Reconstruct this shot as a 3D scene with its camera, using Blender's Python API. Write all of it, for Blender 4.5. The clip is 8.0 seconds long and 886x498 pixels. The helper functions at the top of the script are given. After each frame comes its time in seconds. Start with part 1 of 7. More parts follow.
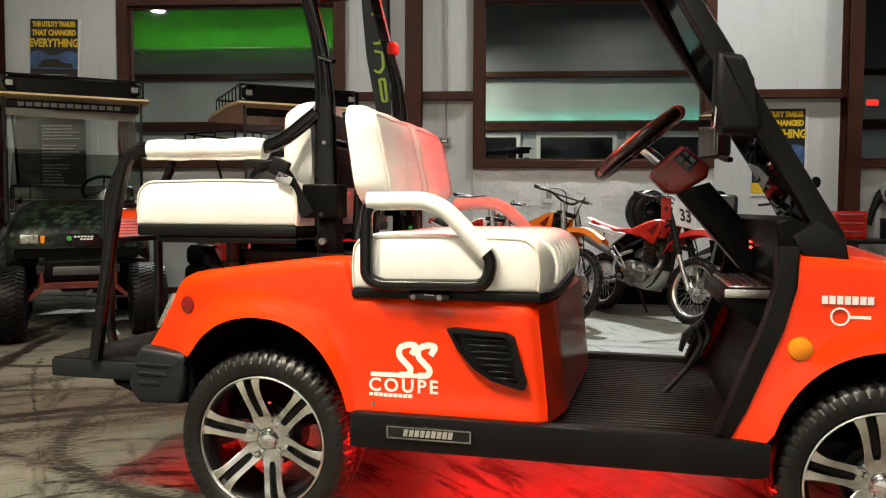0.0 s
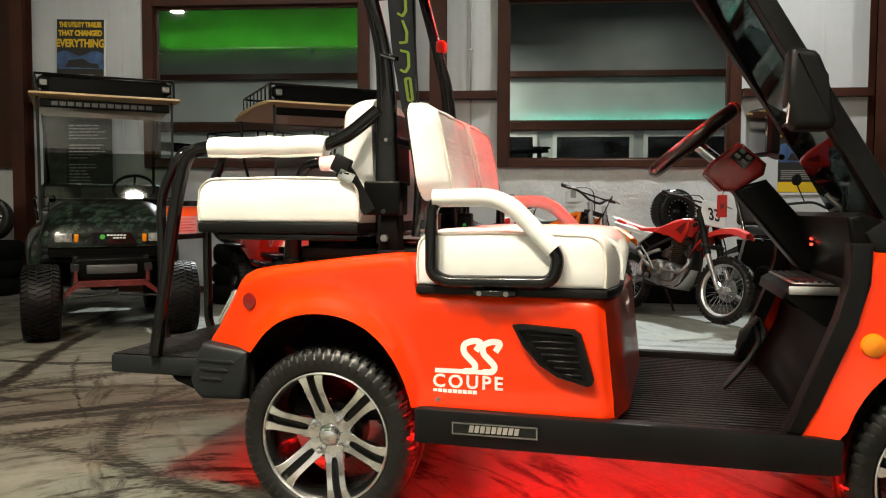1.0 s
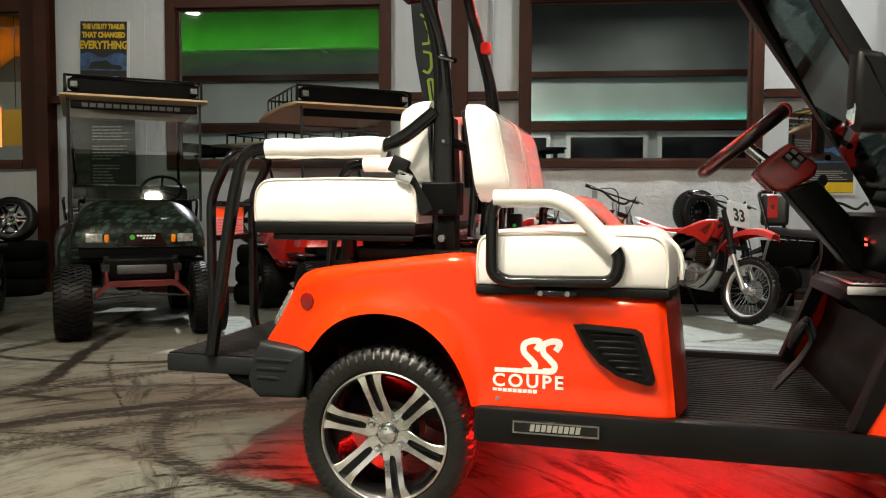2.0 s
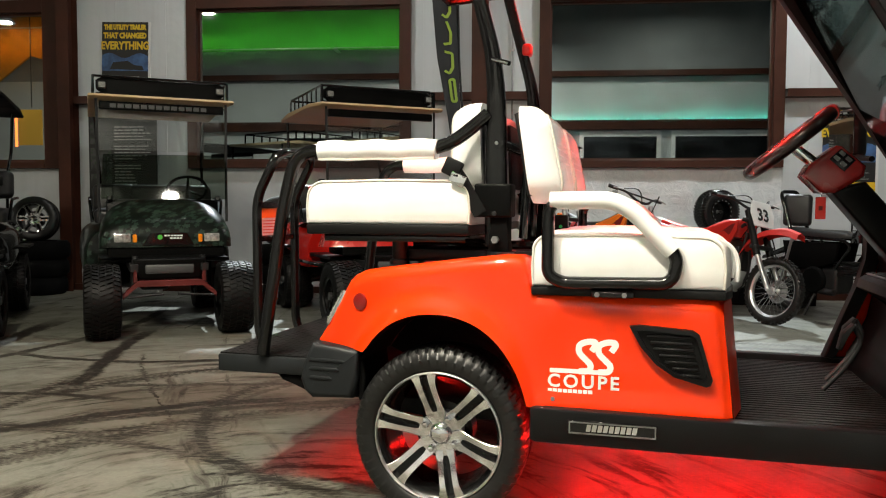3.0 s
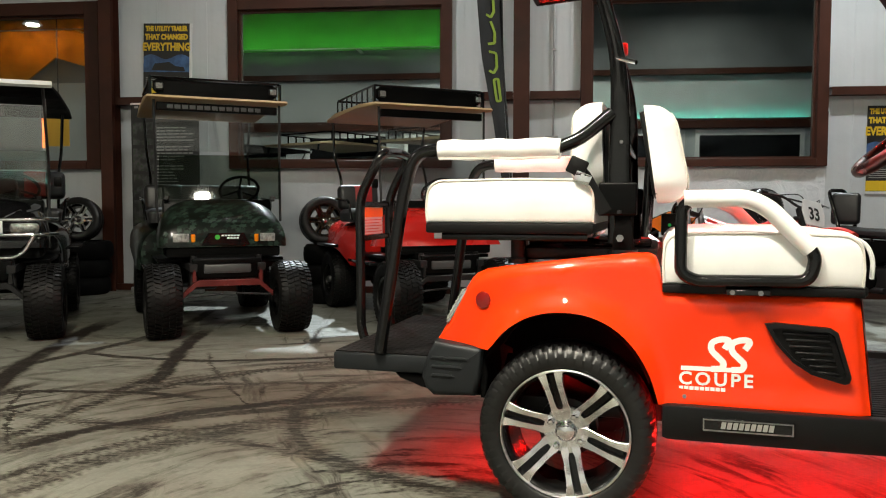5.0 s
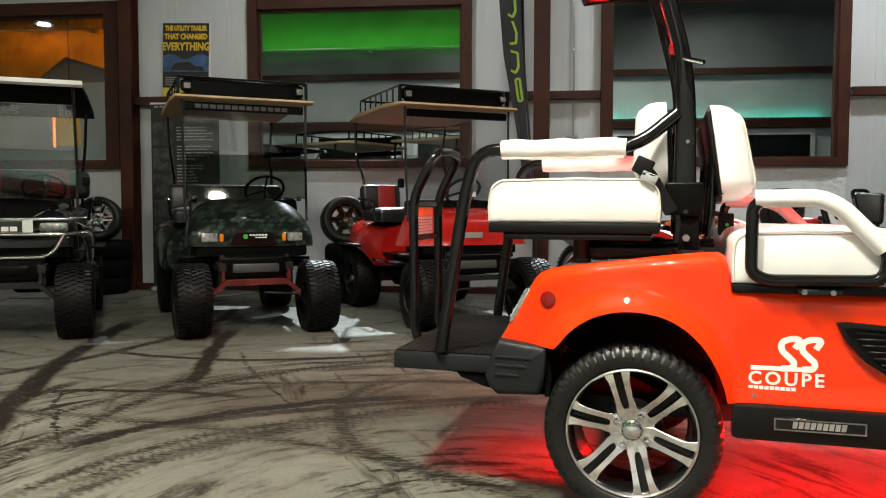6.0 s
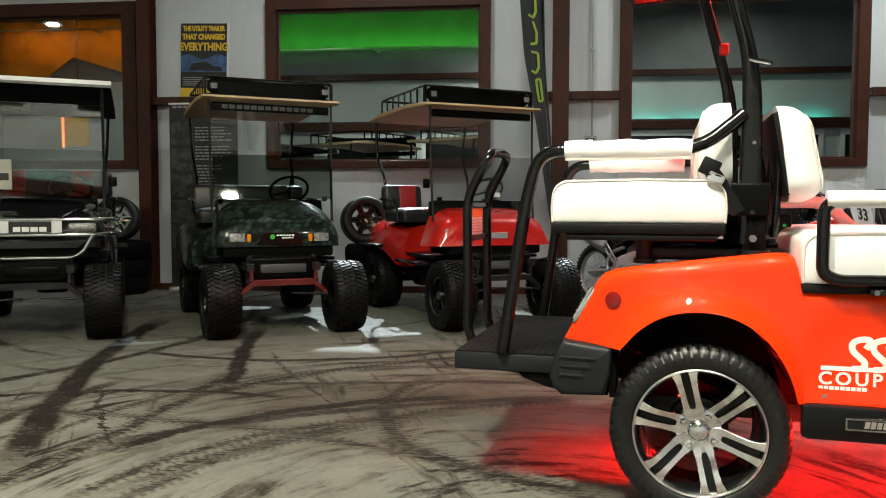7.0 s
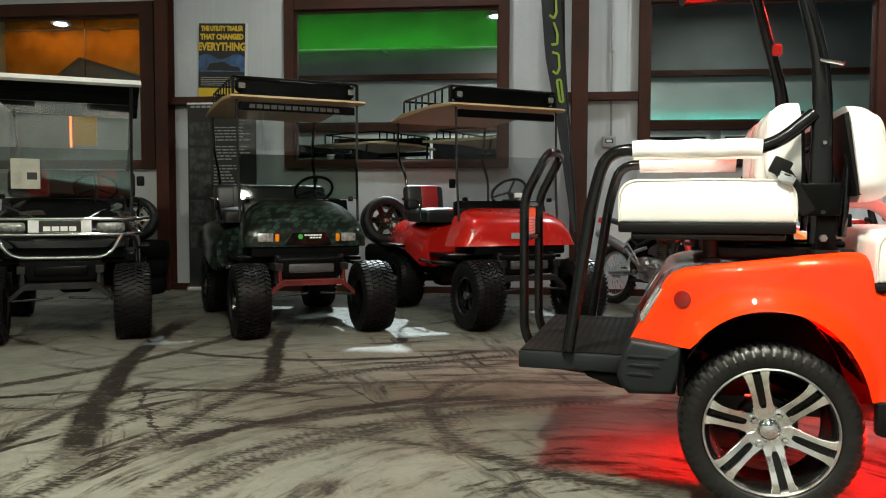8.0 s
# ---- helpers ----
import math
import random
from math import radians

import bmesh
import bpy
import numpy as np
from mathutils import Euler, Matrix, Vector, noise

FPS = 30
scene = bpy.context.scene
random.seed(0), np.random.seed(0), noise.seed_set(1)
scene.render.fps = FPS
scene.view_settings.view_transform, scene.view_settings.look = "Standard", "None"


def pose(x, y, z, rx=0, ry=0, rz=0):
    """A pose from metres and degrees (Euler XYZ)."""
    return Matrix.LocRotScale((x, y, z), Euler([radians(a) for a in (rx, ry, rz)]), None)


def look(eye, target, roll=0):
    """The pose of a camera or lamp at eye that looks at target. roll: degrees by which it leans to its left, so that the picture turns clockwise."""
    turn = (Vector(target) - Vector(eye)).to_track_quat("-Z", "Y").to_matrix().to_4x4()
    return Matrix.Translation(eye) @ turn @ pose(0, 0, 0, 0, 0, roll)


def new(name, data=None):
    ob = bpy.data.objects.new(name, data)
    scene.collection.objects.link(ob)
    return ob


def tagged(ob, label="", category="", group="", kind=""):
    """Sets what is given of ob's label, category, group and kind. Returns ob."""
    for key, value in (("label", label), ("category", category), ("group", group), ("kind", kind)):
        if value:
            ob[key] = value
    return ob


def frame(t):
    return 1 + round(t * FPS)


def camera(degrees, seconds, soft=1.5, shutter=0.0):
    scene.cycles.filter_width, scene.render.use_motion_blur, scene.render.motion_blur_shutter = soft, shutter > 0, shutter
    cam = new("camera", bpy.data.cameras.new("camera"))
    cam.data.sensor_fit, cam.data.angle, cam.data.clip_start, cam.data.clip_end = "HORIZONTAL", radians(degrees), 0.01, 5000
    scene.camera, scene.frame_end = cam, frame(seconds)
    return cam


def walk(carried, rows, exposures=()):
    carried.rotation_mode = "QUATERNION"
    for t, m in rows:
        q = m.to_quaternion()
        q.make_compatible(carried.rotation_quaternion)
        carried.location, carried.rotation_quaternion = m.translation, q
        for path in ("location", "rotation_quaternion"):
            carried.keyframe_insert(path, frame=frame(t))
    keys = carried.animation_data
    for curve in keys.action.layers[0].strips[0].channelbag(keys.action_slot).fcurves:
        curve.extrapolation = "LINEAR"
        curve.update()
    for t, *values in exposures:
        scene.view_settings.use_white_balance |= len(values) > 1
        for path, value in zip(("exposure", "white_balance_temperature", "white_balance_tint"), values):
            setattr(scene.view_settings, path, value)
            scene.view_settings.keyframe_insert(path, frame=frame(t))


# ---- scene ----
cam = camera(59.2, 8.0, soft=1.1)
PATH = [
    (0, (0.117, 0.066, 1.002), (-0.015, 2.059, 0.898), 0.2),
    (0.5, (0.038, 0.057, 0.999), (-0.109, 2.049, 0.893), 0.1),
    (1, (-0.044, 0.047, 0.992), (-0.201, 2.038, 0.888), 0.2),
    (1.5, (-0.126, 0.031, 0.989), (-0.292, 2.022, 0.887), 0.2),
    (3, (-0.344, -0.016, 0.999), (-0.538, 1.972, 0.894), 0.2),
    (3.5, (-0.429, -0.029, 0.995), (-0.63, 1.958, 0.89), 0.2),
    (4, (-0.519, -0.043, 0.994), (-0.727, 1.944, 0.889), 0.2),
    (4.5, (-0.615, -0.057, 0.995), (-0.827, 1.929, 0.89), 0.1),
    (6, (-0.923, -0.098, 0.994), (-1.142, 1.887, 0.888), 0.1),
    (6.5, (-1.029, -0.113, 0.996), (-1.248, 1.872, 0.89), 0.1),
    (7, (-1.139, -0.126, 0.996), (-1.357, 1.86, 0.89), 0.1),
    (7.5, (-1.251, -0.139, 0.993), (-1.467, 1.846, 0.889), 0.2),
    (8, (-1.376, -0.157, 0.99), (-1.588, 1.83, 0.886), 0.2),
]
walk(cam, [(t, look(eye, target, roll)) for t, eye, target, roll in PATH],
     [(0, -0.04, 6950, 10), (1.0, -0.04, 6900, 10), (3.0, -0.02, 6620, 10), (6.0, -0.03, 6480, 9), (8.0, -0.02, 6320, 5)])

# ---- night outside, lamps inside ----
world = bpy.data.worlds.new("night")
scene.world = world
world.use_nodes = True
world.node_tree.nodes["Background"].inputs[0].default_value = (0.010, 0.012, 0.016, 1)
world.node_tree.nodes["Background"].inputs[1].default_value = 0.4

WALL = 8.915       # inner face of the window wall
BACK = -2.1        # wall behind the camera
WEST, EAST, TOP = -15.5, 11.5, 6.5


# ---- materials ----
class N:
    """A node material in short form."""

    def __init__(self, name):
        self.m = bpy.data.materials.new(name)
        self.m.use_nodes = True
        self.t = self.m.node_tree
        self.b = self.t.nodes["Principled BSDF"]

    def add(self, kind, **inputs):
        n = self.t.nodes.new(kind)
        for k, v in inputs.items():
            key = int(k[1:]) if k[0] == "i" and k[1:].isdigit() else k.replace("_", " ")
            self.put(n.inputs[key], v)
        return n

    def put(self, socket, v):
        if hasattr(v, "is_output"):
            self.t.links.new(v, socket)
        elif isinstance(v, (tuple, list)) and len(v) == 3 and socket.type == "RGBA":
            socket.default_value = (*v, 1)
        else:
            socket.default_value = v

    def math(self, op, a, b=0.0, c=0.0, clamp=False):
        n = self.t.nodes.new("ShaderNodeMath")
        n.operation, n.use_clamp = op, clamp
        for s, v in zip(n.inputs, (a, b, c)):
            self.put(s, v)
        return n.outputs[0]

    def mix(self, f, a, b, blend="MIX"):
        n = self.t.nodes.new("ShaderNodeMix")
        n.data_type, n.blend_type = "RGBA", blend
        self.put(n.inputs[0], f), self.put(n.inputs[6], a), self.put(n.inputs[7], b)
        return n.outputs[2]

    def coords(self, which="Object", scale=(1, 1, 1), rot=(0, 0, 0)):
        c = self.t.nodes.new("ShaderNodeTexCoord")
        mp = self.add("ShaderNodeMapping", Vector=c.outputs[which], Scale=scale, Rotation=rot)
        return mp.outputs[0]

    def noise(self, vec, scale, detail=4.0, rough=0.55, dist=0.0):
        return self.add("ShaderNodeTexNoise", Vector=vec, Scale=scale, Detail=detail, Roughness=rough, Distortion=dist).outputs[0]

    def ramp(self, f, lo, hi, a=0.0, b=1.0):
        n = self.add("ShaderNodeMapRange", Value=f)
        for s, v in zip(n.inputs[1:5], (lo, hi, a, b)):
            s.default_value = v
        return n.outputs[0]

    def bump(self, h, strength=0.2, dist=0.01):
        n = self.add("ShaderNodeBump", Height=h, Strength=strength, Distance=dist)
        self.put(self.b.inputs["Normal"], n.outputs[0])

    def set(self, **kw):
        for k, v in kw.items():
            self.put(self.b.inputs[k.replace("_", " ")], v)
        return self


def surface(name, colour, rough=0.5, metal=0.0, vary=0.12, scale=3.0, grain=60.0, bump=0.08, coat=0.0, spec=0.5):
    """A plain surface with wear at two scales."""
    n = N(name)
    p = n.coords()
    big, fine = n.noise(p, scale), n.noise(p, grain, 3.0)
    dark = tuple(c * (1 - 2.2 * vary) for c in colour)
    light = tuple(min(1, c * (1 + vary)) for c in colour)
    col = n.mix(n.ramp(big, 0.3, 0.7), dark, light)
    col = n.mix(n.ramp(fine, 0.35, 0.75, 0.0, 0.5 * vary + 0.05), col, tuple(c * 0.6 for c in colour))
    n.set(Base_Color=col, Metallic=metal, Coat_Weight=coat, Coat_Roughness=0.04, Specular_IOR_Level=spec)
    n.set(Roughness=n.ramp(big, 0.25, 0.75, max(0.02, rough * 0.8), min(1, rough * 1.2)))
    if bump:
        n.bump(fine, bump, 0.004)
    return n.m


def glow(name, colour, strength):
    n = N(name)
    n.set(Base_Color=colour, Emission_Color=colour, Emission_Strength=strength, Roughness=0.4)
    return n.m


def clear(name, tint, gloss, rough=0.02, film=(1, 1, 1)):
    """A pane: partly see-through in its tint, partly mirror."""
    n = N(name)
    fr = n.add("ShaderNodeFresnel", IOR=1.5).outputs[0]
    tr = n.add("ShaderNodeBsdfTransparent", Color=tint)
    gl = n.add("ShaderNodeBsdfGlossy", Color=film, Roughness=rough)
    f = n.math("ADD", n.math("MULTIPLY", fr, 0.28), gloss, clamp=True)
    mx = n.add("ShaderNodeMixShader", i0=f, i1=tr.outputs[0], i2=gl.outputs[0])
    n.t.links.new(mx.outputs[0], n.t.nodes["Material Output"].inputs[0])
    return n.m


M_ORANGE = surface("orange_gelcoat", (0.92, 0.040, 0.002), 0.40, vary=0.03, grain=400, bump=0.003, coat=0.8, spec=0.06)
# body orange made darker: the riser's dark reflection is put into the colour
M_RISERDARK = surface("orange_dark_reflection", (0.40, 0.018, 0.003), 0.34, vary=0.22, scale=7, grain=300, bump=0.012, coat=0.22, spec=0.15)
M_BLACKP = surface("black_textured_plastic", (0.0055, 0.0055, 0.0058), 0.45, vary=0.2, grain=220, bump=0.14, spec=0.2)
M_TUBE = surface("black_powder_coat", (0.004, 0.004, 0.0042), 0.14, vary=0.12, grain=300, bump=0.01, coat=0.2, spec=0.3)
M_RUBBER = surface("tyre_rubber", (0.008, 0.008, 0.008), 0.40, vary=0.25, grain=90, bump=0.1, spec=0.45)
M_KNOB = surface("off_road_tyre_rubber", (0.0048, 0.0048, 0.0048), 0.5, vary=0.3, grain=90, bump=0.12, spec=0.16)
M_DULL = surface("dull_black_rubber", (0.0035, 0.0035, 0.0035), 0.8, vary=0.3, grain=90, bump=0.1, spec=0.06)
M_SLATE = surface("slate_black_moulding", (0.010, 0.012, 0.014), 0.5, vary=0.2, grain=180, bump=0.05, spec=0.3)
M_HULL = surface("black_cart_plastic", (0.0025, 0.0025, 0.0025), 0.35, vary=0.2, grain=200, bump=0.06, spec=0.10)
M_MAT = surface("rubber_floor_mat", (0.0055, 0.0048, 0.0045), 0.5, vary=0.25, scale=5, grain=150, bump=0.15, spec=0.12)
M_VINYL = surface("white_vinyl", (0.86, 0.86, 0.845), 0.42, vary=0.035, scale=6, grain=420, bump=0.06)
M_PIPING = surface("white_piping", (0.66, 0.63, 0.57), 0.45, vary=0.05)
M_ALU = surface("machined_aluminium", (0.88, 0.88, 0.89), 0.33, 1.0, vary=0.08, grain=200, bump=0.03)
M_SPOKE = surface("machined_spoke_face", (0.90, 0.90, 0.92), 0.19, 1.0, vary=0.12, scale=9, grain=10, bump=0.25)
# lathe-turned faces: grooves run round the hub
_nt = M_SPOKE.node_tree
_tc = _nt.nodes.new("ShaderNodeTexCoord")
_cr = _nt.nodes.new("ShaderNodeVectorMath")
_cr.operation = "CROSS_PRODUCT"
_cr.inputs[1].default_value = (0, 1, 0)
_vt = _nt.nodes.new("ShaderNodeVectorTransform")
_vt.vector_type, _vt.convert_from, _vt.convert_to = "VECTOR", "OBJECT", "WORLD"
_nt.links.new(_tc.outputs["Object"], _cr.inputs[0])
_nt.links.new(_cr.outputs[0], _vt.inputs[0])
for _n in _nt.nodes:
    if _n.type == "BSDF_PRINCIPLED":
        _n.inputs["Anisotropic"].default_value = 0.7
        _nt.links.new(_vt.outputs[0], _n.inputs["Tangent"])
M_RIMBLACK = surface("black_rim_paint", (0.004, 0.004, 0.004), 0.25, vary=0.1, bump=0.0, coat=0.1, spec=0.25)
M_CHROME = surface("chrome", (0.85, 0.86, 0.88), 0.08, 1.0, vary=0.03, bump=0.0)
M_STEEL = surface("worn_steel", (0.42, 0.42, 0.43), 0.38, 1.0, vary=0.2, grain=80, bump=0.06)
M_DARKSTEEL = surface("dark_oily_steel", (0.02, 0.02, 0.021), 0.5, 0.4, vary=0.3, grain=60, bump=0.12)
M_BROWN = surface("brown_red_primer_steel", (0.058, 0.0185, 0.0105), 0.5, vary=0.2, scale=2.0, grain=40, bump=0.06, spec=0.25)
M_DECAL = surface("white_decal", (0.82, 0.82, 0.80), 0.4, vary=0.03, bump=0.0)
M_BLACKINK = surface("black_print", (0.012, 0.012, 0.012), 0.5, vary=0.1, bump=0.0)
M_GREYINK = surface("grey_print", (0.30, 0.30, 0.30), 0.5, vary=0.1, bump=0.0)
M_YELLOW = surface("yellow_print", (0.75, 0.50, 0.02), 0.5, vary=0.08, bump=0.0)
M_BLUEINK = surface("blue_print", (0.05, 0.12, 0.28), 0.5, vary=0.3, scale=8, bump=0.0)
M_AMBER = surface("amber_lens", (0.85, 0.26, 0.01), 0.15, vary=0.06, bump=0.0, coat=0.6)
M_REDLENS = surface("red_lens", (0.22, 0.004, 0.003), 0.12, vary=0.1, bump=0.0, coat=0.8)
M_CLEARLENS = surface("clear_lamp_lens", (0.45, 0.45, 0.44), 0.12, 0.4, vary=0.3, scale=40, grain=120, bump=0.3, coat=0.6)
M_REDPAINT = surface("red_paint", (0.50, 0.012, 0.008), 0.25, vary=0.06, bump=0.01, coat=0.6)
M_REDPLASTIC = surface("red_plastic", (0.55, 0.016, 0.010), 0.35, vary=0.08, bump=0.02)
M_BURGUNDY = surface("dark_red_plastic", (0.16, 0.006, 0.006), 0.35, vary=0.1, bump=0.02)
M_ORANGEPL = surface("orange_plastic", (0.85, 0.20, 0.008), 0.38, vary=0.08, bump=0.02)
M_WHITEPL = surface("white_plastic", (0.72, 0.73, 0.73), 0.4, vary=0.06, bump=0.02)
M_DARKPAINT = surface("black_gloss_paint", (0.006, 0.006, 0.0065), 0.12, vary=0.1, bump=0.0, coat=0.5, spec=0.3)
M_BEIGE = surface("tan_roof_plastic", (0.44, 0.30, 0.15), 0.5, vary=0.08, bump=0.05)
M_REDGLOW = glow("red_led_strip", (1.0, 0.010, 0.008), 270.0)
M_REDROOF = glow("red_roof_strip", (1.0, 0.020, 0.010), 980.0)
M_REDDOT = glow("red_indicator", (1.0, 0.05, 0.03), 4.0)
M_GREENDOT = glow("green_indicator", (0.03, 0.8, 0.15), 0.12)
M_LAMP = glow("lamp_face", (1.0, 0.96, 0.90), 90.0)
M_GLASSCLEAR = clear("clear_windscreen", (0.90, 0.92, 0.91), 0.05)
M_GLASSTINT = clear("smoked_windscreen", (0.56, 0.60, 0.56), 0.03)
M_GLASSCAB = clear("cart_windscreen", (0.22, 0.27, 0.26), 0.02)
M_GLASSHAZE = clear("scratched_windscreen", (0.80, 0.83, 0.82), 0.13, 0.12)
M_PANE = clear("coated_window_glass", (0.20, 0.22, 0.23), 0.50, 0.012, (0.84, 0.97, 1.0))
M_MIRROR = surface("mirror_glass", (0.9, 0.9, 0.9), 0.02, 1.0, vary=0.0, bump=0.0)


def camo_material():
    """Near-black wrap printed with ivy leaves."""
    n = N("camouflage_leaf_wrap")
    p = n.coords()
    x = n.add("ShaderNodeSeparateXYZ", Vector=p)
    u = n.math("ADD", x.outputs[1], n.math("MULTIPLY", x.outputs[0], 0.8))
    v = n.math("SUBTRACT", x.outputs[2], n.math("MULTIPLY", x.outputs[0], 0.45))
    uv = n.add("ShaderNodeCombineXYZ", X=u, Y=v).outputs[0]
    leaf, shade = 0.0, 0.0
    for k, sc in enumerate((16.0, 20.0)):
        mp = n.add("ShaderNodeMapping", Vector=uv, Location=(0.37 * k, 0.61 * k, 0)).outputs[0]
        vo = n.add("ShaderNodeTexVoronoi", Vector=mp, Scale=sc, Randomness=0.9)
        vo.voronoi_dimensions = "2D"
        d = n.t.nodes.new("ShaderNodeVectorMath")
        d.operation = "SUBTRACT"
        n.put(d.inputs[0], mp), n.put(d.inputs[1], vo.outputs[2])
        q = n.add("ShaderNodeSeparateXYZ", Vector=d.outputs[0])
        rnd = n.add("ShaderNodeSeparateXYZ", Vector=vo.outputs[1])
        ang = n.math("ADD", n.math("ARCTAN2", q.outputs[1], q.outputs[0]), n.math("MULTIPLY", rnd.outputs[0], 6.283))
        star = n.math("ADD", 0.62, n.math("MULTIPLY", n.math("ABSOLUTE", n.math("COSINE", n.math("MULTIPLY", ang, 2.5))), 0.55))
        r = n.math("SQRT", n.math("ADD", n.math("MULTIPLY", q.outputs[0], q.outputs[0]), n.math("MULTIPLY", q.outputs[1], q.outputs[1])))
        hit = n.math("LESS_THAN", r, n.math("MULTIPLY", star, 0.40 / sc))
        hit = n.math("MULTIPLY", hit, n.math("GREATER_THAN", rnd.outputs[1], 0.48))
        leaf = n.math("MAXIMUM", hit, leaf)
        shade = n.math("MAXIMUM", n.math("MULTIPLY", hit, n.ramp(rnd.outputs[2], 0, 1, 0.15, 1.0)), shade)
    tone = n.mix(shade, (0.005, 0.012, 0.008), (0.029, 0.050, 0.037))
    col = n.mix(leaf, (0.0045, 0.0065, 0.005), tone)
    n.set(Base_Color=col, Roughness=0.32, Coat_Weight=0.45, Coat_Roughness=0.03, Specular_IOR_Level=0.12)
    n.bump(n.noise(p, 30, 3), 0.02, 0.004)
    return n.m


M_CAMO = camo_material()


def panel_material():
    """White metal wall sheet with soft dirt."""
    n = N("white_wall_sheet")
    p = n.coords()
    big = n.noise(p, 0.8, 5)
    fine = n.noise(p, 30, 4)
    streak = n.noise(n.coords(scale=(5, 5, 0.25)), 2.0, 4)
    col = n.mix(n.ramp(big, 0.3, 0.75), (0.50, 0.535, 0.565), (0.62, 0.645, 0.66))
    col = n.mix(n.ramp(streak, 0.5, 0.8, 0, 0.25), col, (0.40, 0.41, 0.41))
    n.set(Base_Color=col, Roughness=n.ramp(fine, 0.3, 0.7, 0.38, 0.6))
    n.bump(n.noise(p, 7, 3), 0.25, 0.02)
    return n.m


def liner_material():
    """Wrinkled white insulation sheet under the windows."""
    n = N("white_insulation_foil")
    p = n.coords()
    w = n.noise(p, 8, 6, 0.60, 1.6)
    col = n.mix(n.ramp(w, 0.3, 0.7), (0.62, 0.66, 0.69), (0.76, 0.785, 0.805))
    n.set(Base_Color=col, Roughness=0.34)
    n.bump(w, 0.42, 0.03)
    return n.m


M_PANEL, M_LINER = panel_material(), liner_material()


